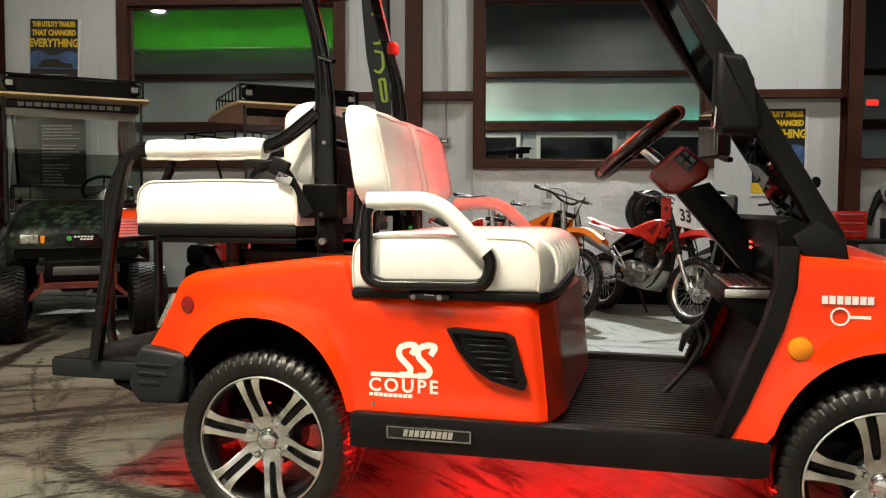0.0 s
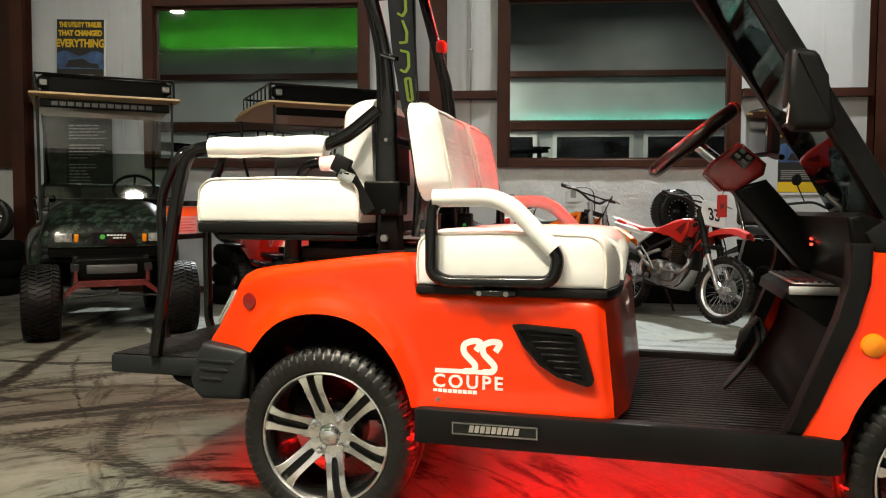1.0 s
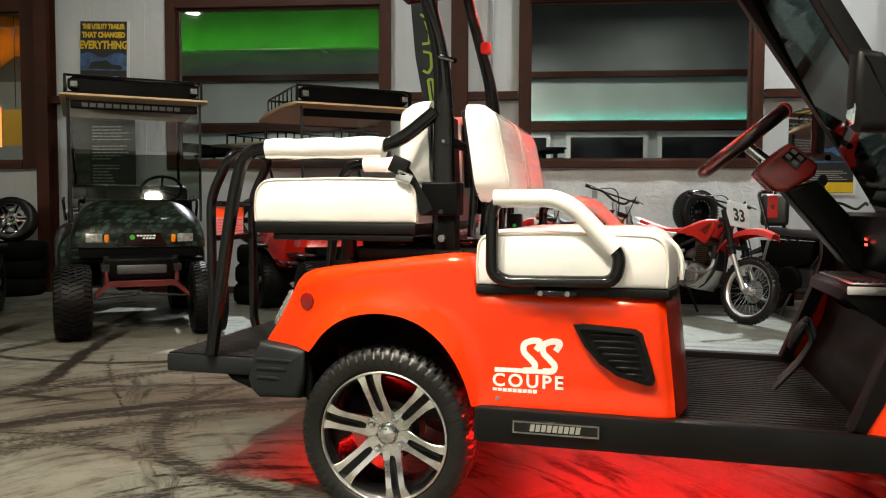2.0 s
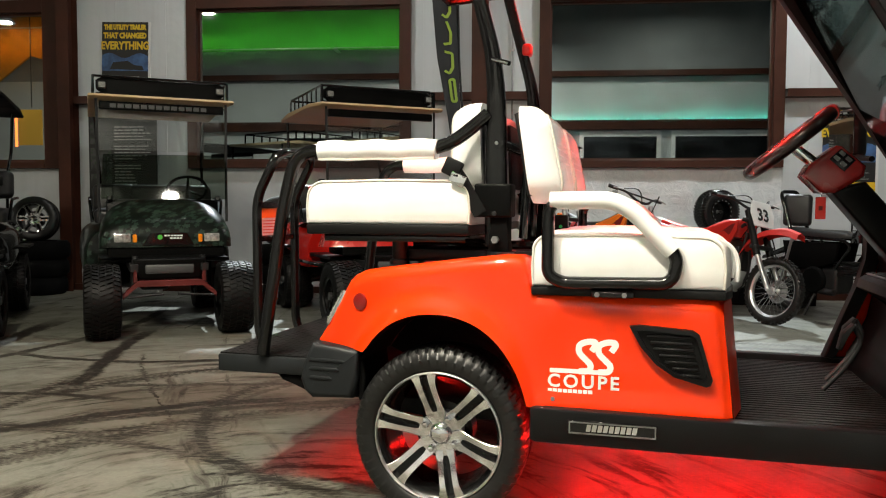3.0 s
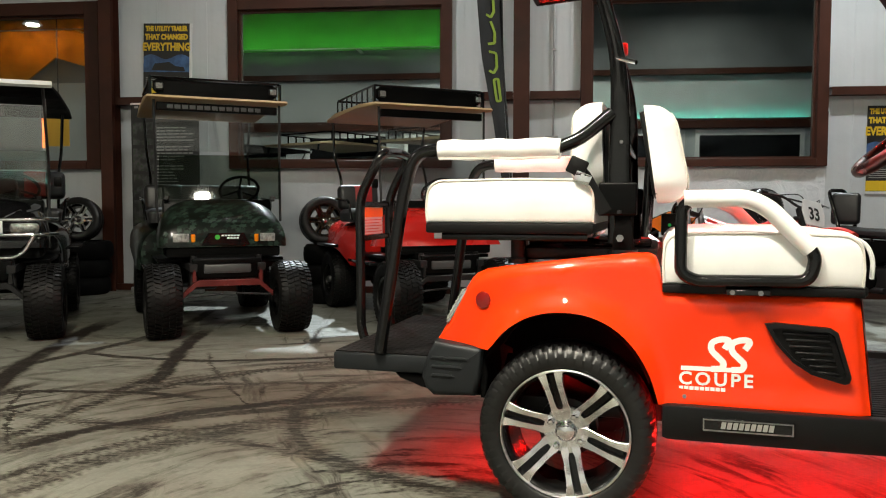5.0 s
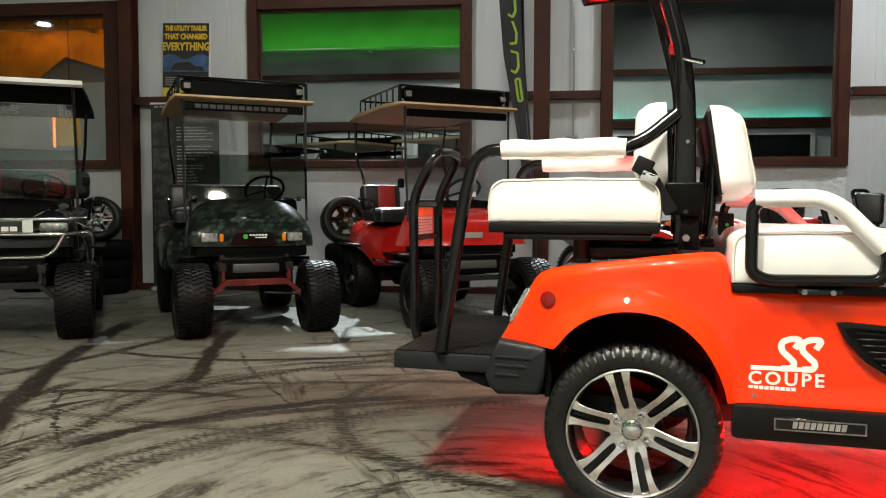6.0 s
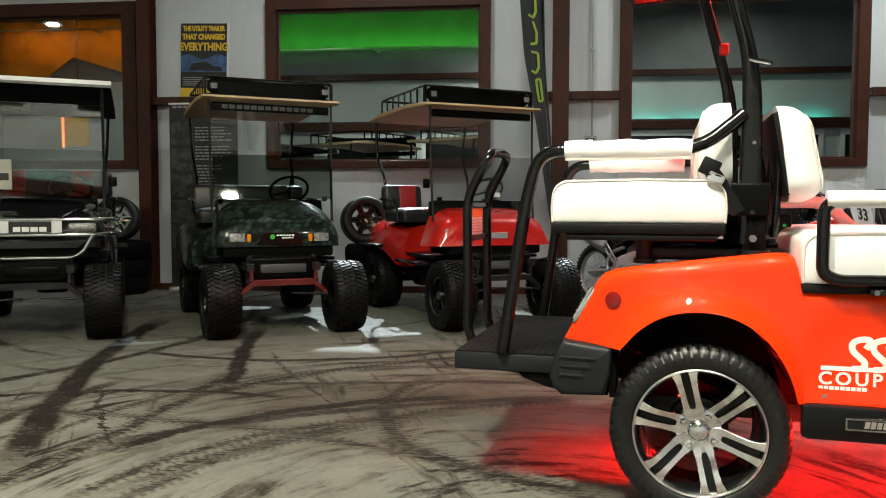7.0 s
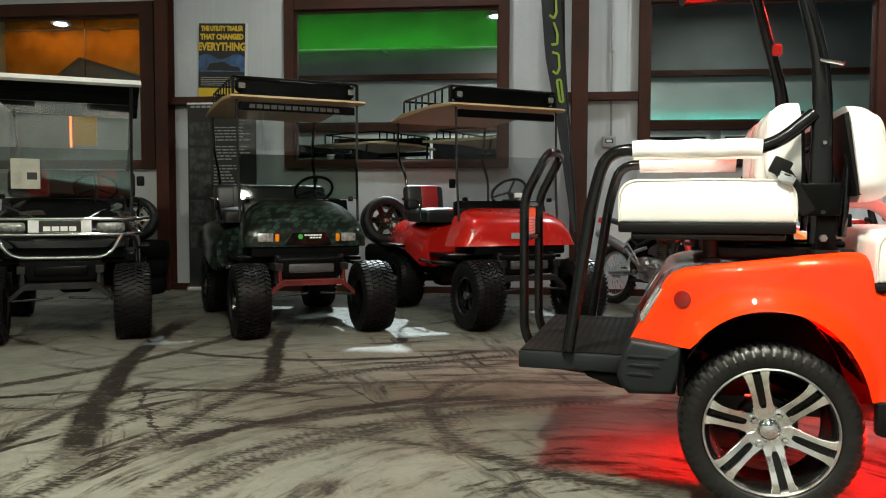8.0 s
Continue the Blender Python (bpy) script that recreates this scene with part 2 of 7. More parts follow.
def floor_material():
    """Sealed grey concrete with tyre marks, scuffs and dust."""
    n = N("stained_concrete")
    p = n.coords()
    x = n.add("ShaderNodeSeparateXYZ", Vector=p)
    X, Y = x.outputs[0], x.outputs[1]
    big, mid, fine = n.noise(p, 0.7, 5), n.noise(p, 4.0, 6, 0.65), n.noise(p, 60, 4)
    col = n.mix(n.ramp(big, 0.3, 0.7), (0.098, 0.101, 0.084), (0.176, 0.181, 0.152))
    col = n.mix(n.ramp(mid, 0.45, 0.8, 0, 0.45), col, (0.085, 0.078, 0.068))
    col = n.mix(n.ramp(fine, 0.45, 0.8, 0, 0.25), col, (0.27, 0.255, 0.225))
    rust = n.noise(p, 1.1, 5, 0.6, 0.4)
    col = n.mix(n.ramp(rust, 0.60, 0.74, 0, 0.45), col, (0.20, 0.105, 0.048))
    # brown rubber-and-mud stain where carts turn
    sx, sy = n.math("MULTIPLY", n.math("ADD", X, 1.75), 0.62), n.math("MULTIPLY", n.math("SUBTRACT", Y, 3.75), 1.05)
    blot = n.math("ADD", n.math("SQRT", n.math("ADD", n.math("MULTIPLY", sx, sx), n.math("MULTIPLY", sy, sy))), n.math("MULTIPLY", n.math("SUBTRACT", n.noise(p, 1.9, 6, 0.68), 0.5), 1.9))
    col = n.mix(n.ramp(blot, 1.0, 0.35, 0, 0.72), col, (0.050, 0.039, 0.027))
    # dark brown patch with a ragged edge below the motorbikes
    sx, sy = n.math("MULTIPLY", n.math("SUBTRACT", X, 2.1), 0.55), n.math("MULTIPLY", n.math("SUBTRACT", Y, 8.05), 1.25)
    blot = n.math("ADD", n.math("SQRT", n.math("ADD", n.math("MULTIPLY", sx, sx), n.math("MULTIPLY", sy, sy))), n.math("MULTIPLY", n.math("SUBTRACT", n.noise(n.coords(scale=(0.5, 1.6, 1)), 1.6, 6, 0.62), 0.5), 1.5))
    col = n.mix(n.ramp(blot, 1.05, 0.75, 0, 0.88), col, (0.030, 0.025, 0.019))
    wear = n.ramp(n.noise(p, 6, 5, 0.7), 0.32, 0.58)
    wob = n.math("MULTIPLY", n.math("SUBTRACT", n.noise(p, 3, 2), 0.5), 0.10)
    # short dragged strokes left by the tread
    hatch = n.noise(n.coords(scale=(2.0, 30, 1), rot=(0, 0, 0.06)), 1.5, 4, 0.6, 0.15)
    fray = n.math("ADD", n.math("MULTIPLY", n.math("SUBTRACT", n.noise(p, 22, 3, 0.6), 0.5), 0.04), n.math("MULTIPLY", n.math("SUBTRACT", hatch, 0.5), 0.10))
    marks = 0.0
    # tyre marks: centre x, y, radius, width, strength, sector from and to (degrees), lugs per radian (0: smooth)
    arcs = [
        (9.60, 8.94, 14.19, 0.15, 0.92, -171, -152, 0), (9.27, 8.40, 12.81, 0.11, 0.92, -170, -159, 0), (6.80, 7.96, 11.19, 0.07, 0.6, -174, -158, 0),
        (-1.07, 1.96, 2.00, 0.10, 0.9, 95, 160, 0), (-1.23, 2.12, 1.47, 0.09, 0.85, 95, 180, 26), (-0.92, 2.02, 1.62, 0.10, 0.8, 110, 190, 30),
        (-0.04, 2.06, 3.33, 0.13, 0.95, 108, 152, 26), (-2.89, 6.68, 1.92, 0.07, 0.9, -125, -40, 0), (-2.96, 1.66, 2.22, 0.06, 0.9, 70, 132, 0),
        (-0.98, 3.27, 2.60, 0.09, 0.8, 160, 195, 0), (-9.85, 3.79, 6.94, 0.14, 0.9, -16, 6, 34), (4.87, 8.51, 9.54, 0.025, 0.9, -152, -143, 0),
        (-0.65, 3.78, 1.21, 0.13, 0.95, 140, 275, 30), (-0.18, 1.43, 2.61, 0.12, 0.9, 100, 162, 28), (-0.22, 0.13, 3.90, 0.09, 0.75, 95, 138, 0),
        (6.60, 9.63, 10.55, 0.02, 0.8, -155, -143, 0), (-1.78, 3.55, 1.12, 0.05, 0.6, 60, 190, 0), (-0.75, 3.60, 1.06, 0.05, 0.6, 120, 240, 0),
        (-3.6, -1.2, 4.6, 0.12, 0.8, 40, 110, 30), (2.5, 11.0, 5.2, 0.13, 0.7, 200, 320, 30), (5.0, 2.5, 4.6, 0.12, 0.7, 60, 170, 30), (0.5, -12.0, 16.4, 0.07, 0.7, 75, 105, 0),
        (-0.9, 2.8, 2.35, 0.08, 0.75, 130, 215, 28), (-7.5, 6.0, 3.9, 0.10, 0.8, -50, 30, 0), (-5.2, 0.2, 2.9, 0.12, 0.8, 20, 120, 30), (1.8, 9.9, 4.2, 0.09, 0.7, 215, 300, 0),
    ]
    for cx, cy, r, w, s, a0, a1, lugs in arcs:
        dx, dy = n.math("SUBTRACT", X, cx), n.math("SUBTRACT", Y, cy)
        d = n.math("SQRT", n.math("ADD", n.math("MULTIPLY", dx, dx), n.math("MULTIPLY", dy, dy)))
        sd = n.math("SUBTRACT", n.math("ADD", d, wob), r)
        d = n.math("ADD", n.math("ABSOLUTE", sd), fray)
        k = n.ramp(d, w * 0.72, w * 0.36)
        ang = n.math("ARCTAN2", dy, dx)
        mid_a, half = radians((a0 + a1) / 2), radians((a1 - a0) / 2)
        off = n.math("ABSOLUTE", n.math("SUBTRACT", n.math("FLOORED_MODULO", n.math("ADD", n.math("SUBTRACT", ang, mid_a), math.pi), 2 * math.pi), math.pi))
        k = n.math("MULTIPLY", k, n.ramp(off, half, half * 0.7))
        if lugs:
            # print of the tread: slanting bars across the track
            ph = n.math("ADD", n.math("MULTIPLY", ang, r / 0.043), n.math("ADD", n.math("MULTIPLY", sd, 9.0), n.math("MULTIPLY", hatch, 2.2)))
            barred = n.math("ABSOLUTE", n.math("SUBTRACT", n.math("FRACT", ph), 0.5))
            core = n.math("MULTIPLY", n.ramp(n.math("ABSOLUTE", sd), w * 0.36, w * 0.16), n.ramp(hatch, 0.36, 0.58, 0.35, 1.0))
            k = n.math("MULTIPLY", k, n.math("MAXIMUM", n.ramp(barred, 0.06, 0.40, 0.15, 0.72), core))
        else:
            k = n.math("MULTIPLY", k, n.ramp(hatch, 0.34, 0.54, 0.75, 1.0))
        k = n.math("MULTIPLY", k, s)
        marks = n.math("MAXIMUM", marks, k) if not isinstance(marks, float) else k
    # dragged streaks that follow turning carts, patchy and broken
    patch = n.ramp(n.noise(p, 1.3, 4, 0.6), 0.40, 0.58, 0.0, 1.0)
    streaks = 0.0
    for cx, cy, kr, ka, lo in ((-1.05, 2.1, 8.5, 2.0, 0.485), (9.6, 8.9, 7.5, 5.5, 0.55), (-3.2, 7.4, 7.5, 2.4, 0.54)):
        dx, dy = n.math("SUBTRACT", X, cx), n.math("SUBTRACT", Y, cy)
        rad = n.math("ADD", n.math("SQRT", n.math("ADD", n.math("MULTIPLY", dx, dx), n.math("MULTIPLY", dy, dy))), n.math("MULTIPLY", wob, 1.0))
        pol = n.add("ShaderNodeCombineXYZ", X=n.math("MULTIPLY", rad, kr), Y=n.math("MULTIPLY", n.math("ARCTAN2", dy, dx), ka), Z=cx).outputs[0]
        hit = n.math("MULTIPLY", n.ramp(n.noise(pol, 1.0, 5, 0.66, 0.0), lo, lo + 0.12, 0, 1.0), n.ramp(rad, 2.6, 4.2, 1.0, 0.35) if cx < 5 else 1.0)
        streaks = n.math("MAXIMUM", hit, streaks)
    streaks = n.math("MULTIPLY", streaks, n.ramp(patch, 0, 1, 0.18, 0.85))
    grit = n.ramp(n.noise(p, 38, 4, 0.7), 0.35, 0.60, 0.72, 1.0)
    marks = n.math("MULTIPLY", grit, n.math("MAXIMUM", n.math("MULTIPLY", marks, n.ramp(wear, 0, 1, 0.72, 1.0)), streaks))
    marks = n.ramp(marks, 0.05, 0.66)
    col = n.mix(marks, col, n.mix(marks, (0.055, 0.041, 0.027), (0.0085, 0.0062, 0.0042)))
    n.set(Specular_IOR_Level=0.22)
    n.set(Base_Color=col, Roughness=n.ramp(n.math("ADD", mid, n.math("MULTIPLY", marks, 0.4)), 0.3, 0.9, 0.30, 0.62))
    n.bump(n.math("ADD", mid, n.math("MULTIPLY", fine, 0.3)), 0.08, 0.01)
    return n.m


M_FLOOR = floor_material()


# ---- mesh helpers ----
def part(name, bm, material, parent=None, label="", sharp=38):
    """Links a bmesh as one mesh under a thing or a part."""
    bmesh.ops.recalc_face_normals(bm, faces=bm.faces[:])
    for e in bm.edges:
        if len(e.link_faces) == 2 and e.calc_face_angle(0) > radians(sharp):
            e.smooth = False
    for f in bm.faces:
        f.smooth = True
    me = bpy.data.meshes.new(name)
    bm.to_mesh(me)
    bm.free()
    me.materials.append(material)
    ob = new(name, me)
    ob.parent = parent
    if label:
        ob["label"] = label
    return ob


def thing(name, m, label, category, group=""):
    ob = new(name)
    ob.empty_display_size = 0.1
    ob.matrix_world = m
    return tagged(ob, label, category, group)


def solid(name, bm, material, label="", category="", kind="", group=""):
    return tagged(part(name, bm, material), label, category, group, kind)


def box(bm, x0, x1, y0, y1, z0, z1, bevel=0.0, seg=2, m=None):
    vs = bmesh.ops.create_cube(bm, size=1.0)["verts"]
    for v in vs:
        v.co = Vector(((x0 + x1) / 2 + v.co.x * (x1 - x0), (y0 + y1) / 2 + v.co.y * (y1 - y0), (z0 + z1) / 2 + v.co.z * (z1 - z0)))
    if bevel:
        es = list({e for v in vs for e in v.link_edges})
        vs = list({v for v in bmesh.ops.bevel(bm, geom=es, offset=bevel, segments=seg, profile=0.5, affect="EDGES")["verts"]})
    if m is not None:
        bmesh.ops.transform(bm, matrix=m, verts=vs)
    return vs


def B():
    return bmesh.new()


def cube(x0, x1, y0, y1, z0, z1, bevel=0.0, seg=2, m=None):
    bm = bmesh.new()
    box(bm, x0, x1, y0, y1, z0, z1, bevel, seg, m)
    return bm


def rings(bm, loops, closed=True, caps=True):
    """Faces between loops of points; closed: each loop is a ring."""
    rows = [[bm.verts.new(p) for p in lp] for lp in loops]
    n = len(rows[0])
    for a, b in zip(rows, rows[1:]):
        for i in range(n if closed else n - 1):
            j = (i + 1) % n
            bm.faces.new((a[i], a[j], b[j], b[i]))
    if caps and closed:
        bm.faces.new(rows[0][::-1])
        bm.faces.new(rows[-1])
    return rows


def rounded(pts, r=0.05, n=5):
    """A polyline with its corners rounded."""
    pts = [Vector(p) for p in pts]
    out = [pts[0]]
    for a, b, c in zip(pts, pts[1:], pts[2:]):
        u, w = (a - b), (c - b)
        k = min(r, u.length * 0.48, w.length * 0.48)
        p, q = b + u.normalized() * k, b + w.normalized() * k
        for i in range(n + 1):
            t = i / n
            out.append(p * (1 - t) ** 2 + b * 2 * t * (1 - t) + q * t * t)
    return out + [pts[-1]]


def tube(bm, pts, r, n=10, caps=True):
    """A round bar along points; r: one radius or one for each point."""
    pts = [Vector(p) for p in pts]
    loops, side = [], None
    for i, p in enumerate(pts):
        d = (pts[min(i + 1, len(pts) - 1)] - pts[max(i - 1, 0)]).normalized()
        if side is None:
            side = d.orthogonal().normalized()
        side = (side - d * side.dot(d)).normalized()
        up = d.cross(side)
        rr = r[i] if isinstance(r, (list, tuple)) else r
        loops.append([p + (side * math.cos(2 * math.pi * k / n) + up * math.sin(2 * math.pi * k / n)) * rr for k in range(n)])
    rings(bm, loops, True, caps)


def bar(pts, r, bend=0.05, n=10):
    bm = bmesh.new()
    tube(bm, rounded(pts, bend) if len(pts) > 2 else pts, r, n)
    return bm


def lathe(bm, prof, c=(0, 0, 0), axis="y", n=40, shut=True):
    """Turns (radius, along) pairs round an axis; shut: the profile is a ring."""
    loops = []
    for k in range(n):
        a = 2 * math.pi * k / n
        ca, sa = math.cos(a), math.sin(a)
        lp = []
        for r, h in prof:
            p = {"y": (r * ca, h, r * sa), "x": (h, r * ca, r * sa), "z": (r * ca, r * sa, h)}[axis]
            lp.append(Vector(p) + Vector(c))
        loops.append(lp)
    rings(bm, loops + [loops[0]], shut, False)
    bmesh.ops.remove_doubles(bm, verts=bm.verts[:], dist=1e-5)


def disc(c, r, h0, h1, axis="y", n=28, lip=0.0):
    bm = bmesh.new()
    lathe(bm, [(0.0001, h0), (r - lip, h0), (r, h0 + lip * (1 if h1 > h0 else -1)), (r, h1), (0.0001, h1)], c, axis, n)
    return bm


def prism(bm, poly, y0, y1, bevel=0.0, seg=2, axis="y"):
    """A polygon in x and z, drawn out along y (or in x and y, along z)."""
    def at(a, b, h):
        return {"y": (a, h, b), "z": (a, b, h), "x": (h, a, b)}[axis]
    lo = [bm.verts.new(at(a, b, y0)) for a, b in poly]
    hi = [bm.verts.new(at(a, b, y1)) for a, b in poly]
    n = len(poly)
    f = [bm.faces.new(lo), bm.faces.new(hi[::-1])]
    for i in range(n):
        f.append(bm.faces.new((lo[i], hi[i], hi[(i + 1) % n], lo[(i + 1) % n])))
    if bevel:
        es = list({e for fc in f[:2] for e in fc.edges})
        bmesh.ops.bevel(bm, geom=es, offset=bevel, segments=seg, profile=0.5, affect="EDGES")


def slab(poly, y0, y1, bevel=0.0, seg=2, axis="y"):
    bm = bmesh.new()
    prism(bm, poly, y0, y1, bevel, seg, axis)
    return bm


def smooth(t):
    t = max(0.0, min(1.0, t))
    return t * t * (3 - 2 * t)


def lerp(table, x):
    """Linear reading of (x, value) pairs."""
    if x <= table[0][0]:
        return table[0][1]
    for (a, u), (b, v) in zip(table, table[1:]):
        if x <= b:
            return u + (v - u) * (x - a) / (b - a)
    return table[-1][1]


def words(name, text, size, material, parent, m, wide=1.0, bold=0.0, label="", align="LEFT", space=1.0):
    """Lettering in the built-in font, as flat mesh with a little thickness."""
    cu = bpy.data.curves.new(name, "FONT")
    cu.body, cu.size, cu.extrude, cu.offset, cu.align_x = text, size, 0.0008, bold, align
    cu.resolution_u, cu.space_character = 3, space
    tmp = bpy.data.objects.new(name, cu)
    me = bpy.data.meshes.new_from_object(tmp)
    bpy.data.objects.remove(tmp)
    bpy.data.curves.remove(cu)
    me.name = name
    me.transform(m @ Matrix.Diagonal((wide, 1, 1, 1)))
    me.materials.clear()
    me.materials.append(material)
    ob = new(name, me)
    ob.parent = parent
    if label:
        ob["label"] = label
    return ob

# ---- the hall ----
floor = solid("floor", cube(WEST - 0.2, EAST + 0.2, BACK - 0.2, WALL + 0.2, -0.15, 0.0), M_FLOOR,
              "grey sealed concrete floor with black tyre marks", "floor", "structure")

OPENINGS = [(-9.10, -5.96), (-4.145, -1.665), (-0.055, 2.44), (4.02, 6.55)]   # clear openings along x
SILL, HEAD = 1.535, 3.33


def window_wall():
    bm = B()
    xs = [WEST - 0.2] + [v for o in OPENINGS for v in o] + [EAST + 0.2]
    for i in range(0, len(xs), 2):
        box(bm, xs[i], xs[i + 1], WALL, WALL + 0.16, SILL, HEAD)
    box(bm, WEST - 0.2, EAST + 0.2, WALL, WALL + 0.16, HEAD, TOP)
    box(bm, WEST - 0.2, EAST + 0.2, WALL, WALL + 0.16, 0, SILL)
    return solid("wall_north", bm, M_PANEL, "white sheet-metal wall with brown steel framing", "wall", "structure")


wall_north = window_wall()


def plain_wall(name, *s, material=None, label="plain light grey sheet-metal wall"):
    return solid(name, cube(*s), material or M_PANEL, label, "wall", "structure")


M_OPP = surface("grey_wall_lining", (0.48, 0.51, 0.52), 0.55, vary=0.08, scale=1.2, grain=20, bump=0.05)
M_DARKLINE = surface("dark_grey_lining", (0.085, 0.085, 0.085), 0.7, vary=0.15, scale=1.2, grain=20, bump=0.05)
M_UPPER = surface("slate_grey_lining", (0.20, 0.215, 0.225), 0.6, vary=0.12, scale=1.0, grain=20, bump=0.05)
M_GREENWALL = surface("green_wall_paint", (0.24, 0.66, 0.17), 0.5, vary=0.08, scale=1.5, bump=0.02)
M_AMBERWALL = surface("amber_wall_paint", (0.80, 0.36, 0.04), 0.5, vary=0.25, scale=1.2, bump=0.02)
wall_south = plain_wall("wall_south", WEST - 0.2, EAST + 0.2, BACK - 0.16, BACK, 0, 4.35, material=M_OPP, label="light grey lined wall")
wall_south_upper = plain_wall("wall_south_upper", WEST - 0.2, EAST + 0.2, BACK - 0.16, BACK, 4.35, TOP, material=M_UPPER, label="dark grey lined upper wall")
wall_west = plain_wall("wall_west", WEST - 0.16, WEST, BACK, WALL, 0, TOP)
wall_east = plain_wall("wall_east", EAST, EAST + 0.16, BACK, WALL, 0, TOP)


def ceiling_mesh():
    bm = B()
    box(bm, WEST - 0.2, EAST + 0.2, BACK - 0.2, WALL + 0.2, TOP, TOP + 0.12)
    for i in range(6):
        y = BACK + 1.0 + i * 1.75
        box(bm, WEST, EAST, y - 0.05, y + 0.05, TOP - 0.2, TOP - 0.003)
    return bm


solid("ceiling", ceiling_mesh(), M_DARKLINE, "dark grey insulated ceiling with purlins", "ceiling", "structure")


def window(name, x0, x1):
    """A fixed window in a brown steel frame, with pane, set in the wall's opening."""
    w = thing(name, Matrix.Translation((0, WALL, 0)), "fixed window in a dark brown steel frame, night outside", "window")
    w["kind"] = "structure"
    fw = 0.10
    part("frame_post", cube(x0 - 0.08, x0 + fw - 0.06, -0.07, 0.10, SILL - 0.08, HEAD + 0.12, 0.004, 1), M_BROWN, w)
    outer = 0.08 if abs(x1 + 5.96) > 0.01 else 0.135
    part("frame_post", cube(x1 - fw + 0.06, x1 + outer, -0.07, 0.10, SILL - 0.08, HEAD + 0.12, 0.004, 1), M_BROWN, w)
    part("frame_head", cube(x0 + fw - 0.06, x1 - fw + 0.06, -0.065, 0.10, HEAD - 0.03, HEAD + 0.12, 0.004, 1), M_BROWN, w)
    part("window_sill", cube(x0 + fw - 0.06, x1 - fw + 0.06, -0.09, 0.10, SILL - 0.078, SILL + 0.005, 0.004, 1), M_BROWN, w)
    bead = B()
    for a, b, c, d in ((x0 + 0.04, x0 + 0.062, SILL + 0.005, HEAD - 0.03), (x1 - 0.062, x1 - 0.04, SILL + 0.005, HEAD - 0.03),
                       (x0 + 0.062, x1 - 0.062, SILL + 0.005, SILL + 0.03), (x0 + 0.062, x1 - 0.062, HEAD - 0.055, HEAD - 0.03)):
        box(bead, a, b, 0.0, 0.05, c, d)
    part("glazing_bead", bead, M_BROWN, w)
    p = part("pane", cube(x0 + 0.05, x1 - 0.05, 0.028, 0.034, SILL + 0.02, HEAD - 0.045), M_PANE, w)
    p.visible_shadow = False
    return w


for i, (a, b) in enumerate(OPENINGS):
    window("window_%d" % (i + 1), a, b)


def column(name, x, w=0.16):
    bm = B()
    box(bm, x - w / 2, x + w / 2, WALL - 0.20, WALL - 0.19, 0, TOP)
    box(bm, x - w / 2, x + w / 2, WALL - 0.01, WALL - 0.001, 0, TOP)
    box(bm, x - 0.006, x + 0.006, WALL - 0.19, WALL - 0.01, 0, TOP)
    return solid(name, bm, M_BROWN, "dark brown steel building column", "column", "structure")


for i, x in enumerate((-10.7, -5.67, -0.795, 3.946, 8.9)):
    column("column_%d" % (i + 1), x, 0.15 if i != 2 else 0.18)


def girts():
    bm = B()
    stops = [(-10.6, -9.2), (-5.59, -4.235), (-1.575, -0.89), (-0.70, -0.145), (2.53, 3.86), (6.64, 8.8)]
    for a, b in stops:
        box(bm, a, b, WALL - 0.12, WALL - 0.112, 2.215, 2.302)
        box(bm, a, b, WALL - 0.112, WALL - 0.002, 2.296, 2.302)
        box(bm, a, b, WALL - 0.112, WALL - 0.002, 2.215, 2.221)
    return bm


solid("girt", girts(), M_BROWN, "dark brown steel girts between the columns", "beam", "structure")
solid("baseboard", cube(WEST, EAST, WALL - 0.045, WALL - 0.003, 0, 0.075), M_BROWN, "dark brown steel base angle along the wall", "trim", "structure")


def liner(name, x0, x1):
    bm = B()
    nx, nz = 60, 26
    loops = []
    for i in range(nx + 1):
        x = x0 + (x1 - x0) * i / nx
        loops.append([(x, WALL - 0.012 - 0.03 * max(0, noise.noise(Vector((x * 3.1, 0, z * 3.7)) )) , z) for z in [0.08 + (SILL - 0.10 - 0.08) * k / nz for k in range(nz + 1)]])
    rings(bm, loops, False, False)
    return solid(name, bm, M_LINER, "wrinkled white plastic insulation sheet on the wall", "wall lining", "structure")


liner("trim_liner", -0.13, 2.52)

# sheet seams and screws of the wall panels
seams = B()
x = -10.0
while x < 8.0:
    if not any(a - 0.12 < x < b + 0.12 for a, b in OPENINGS):
        box(seams, x - 0.012, x + 0.012, WALL - 0.006, WALL - 0.0005, 0.08, 2.2)
        box(seams, x - 0.012, x + 0.012, WALL - 0.006, WALL - 0.0005, 2.31, TOP)
    x += 0.61
solid("trim_seam", seams, M_PANEL, "raised seams of the white wall sheets", "trim", "structure")

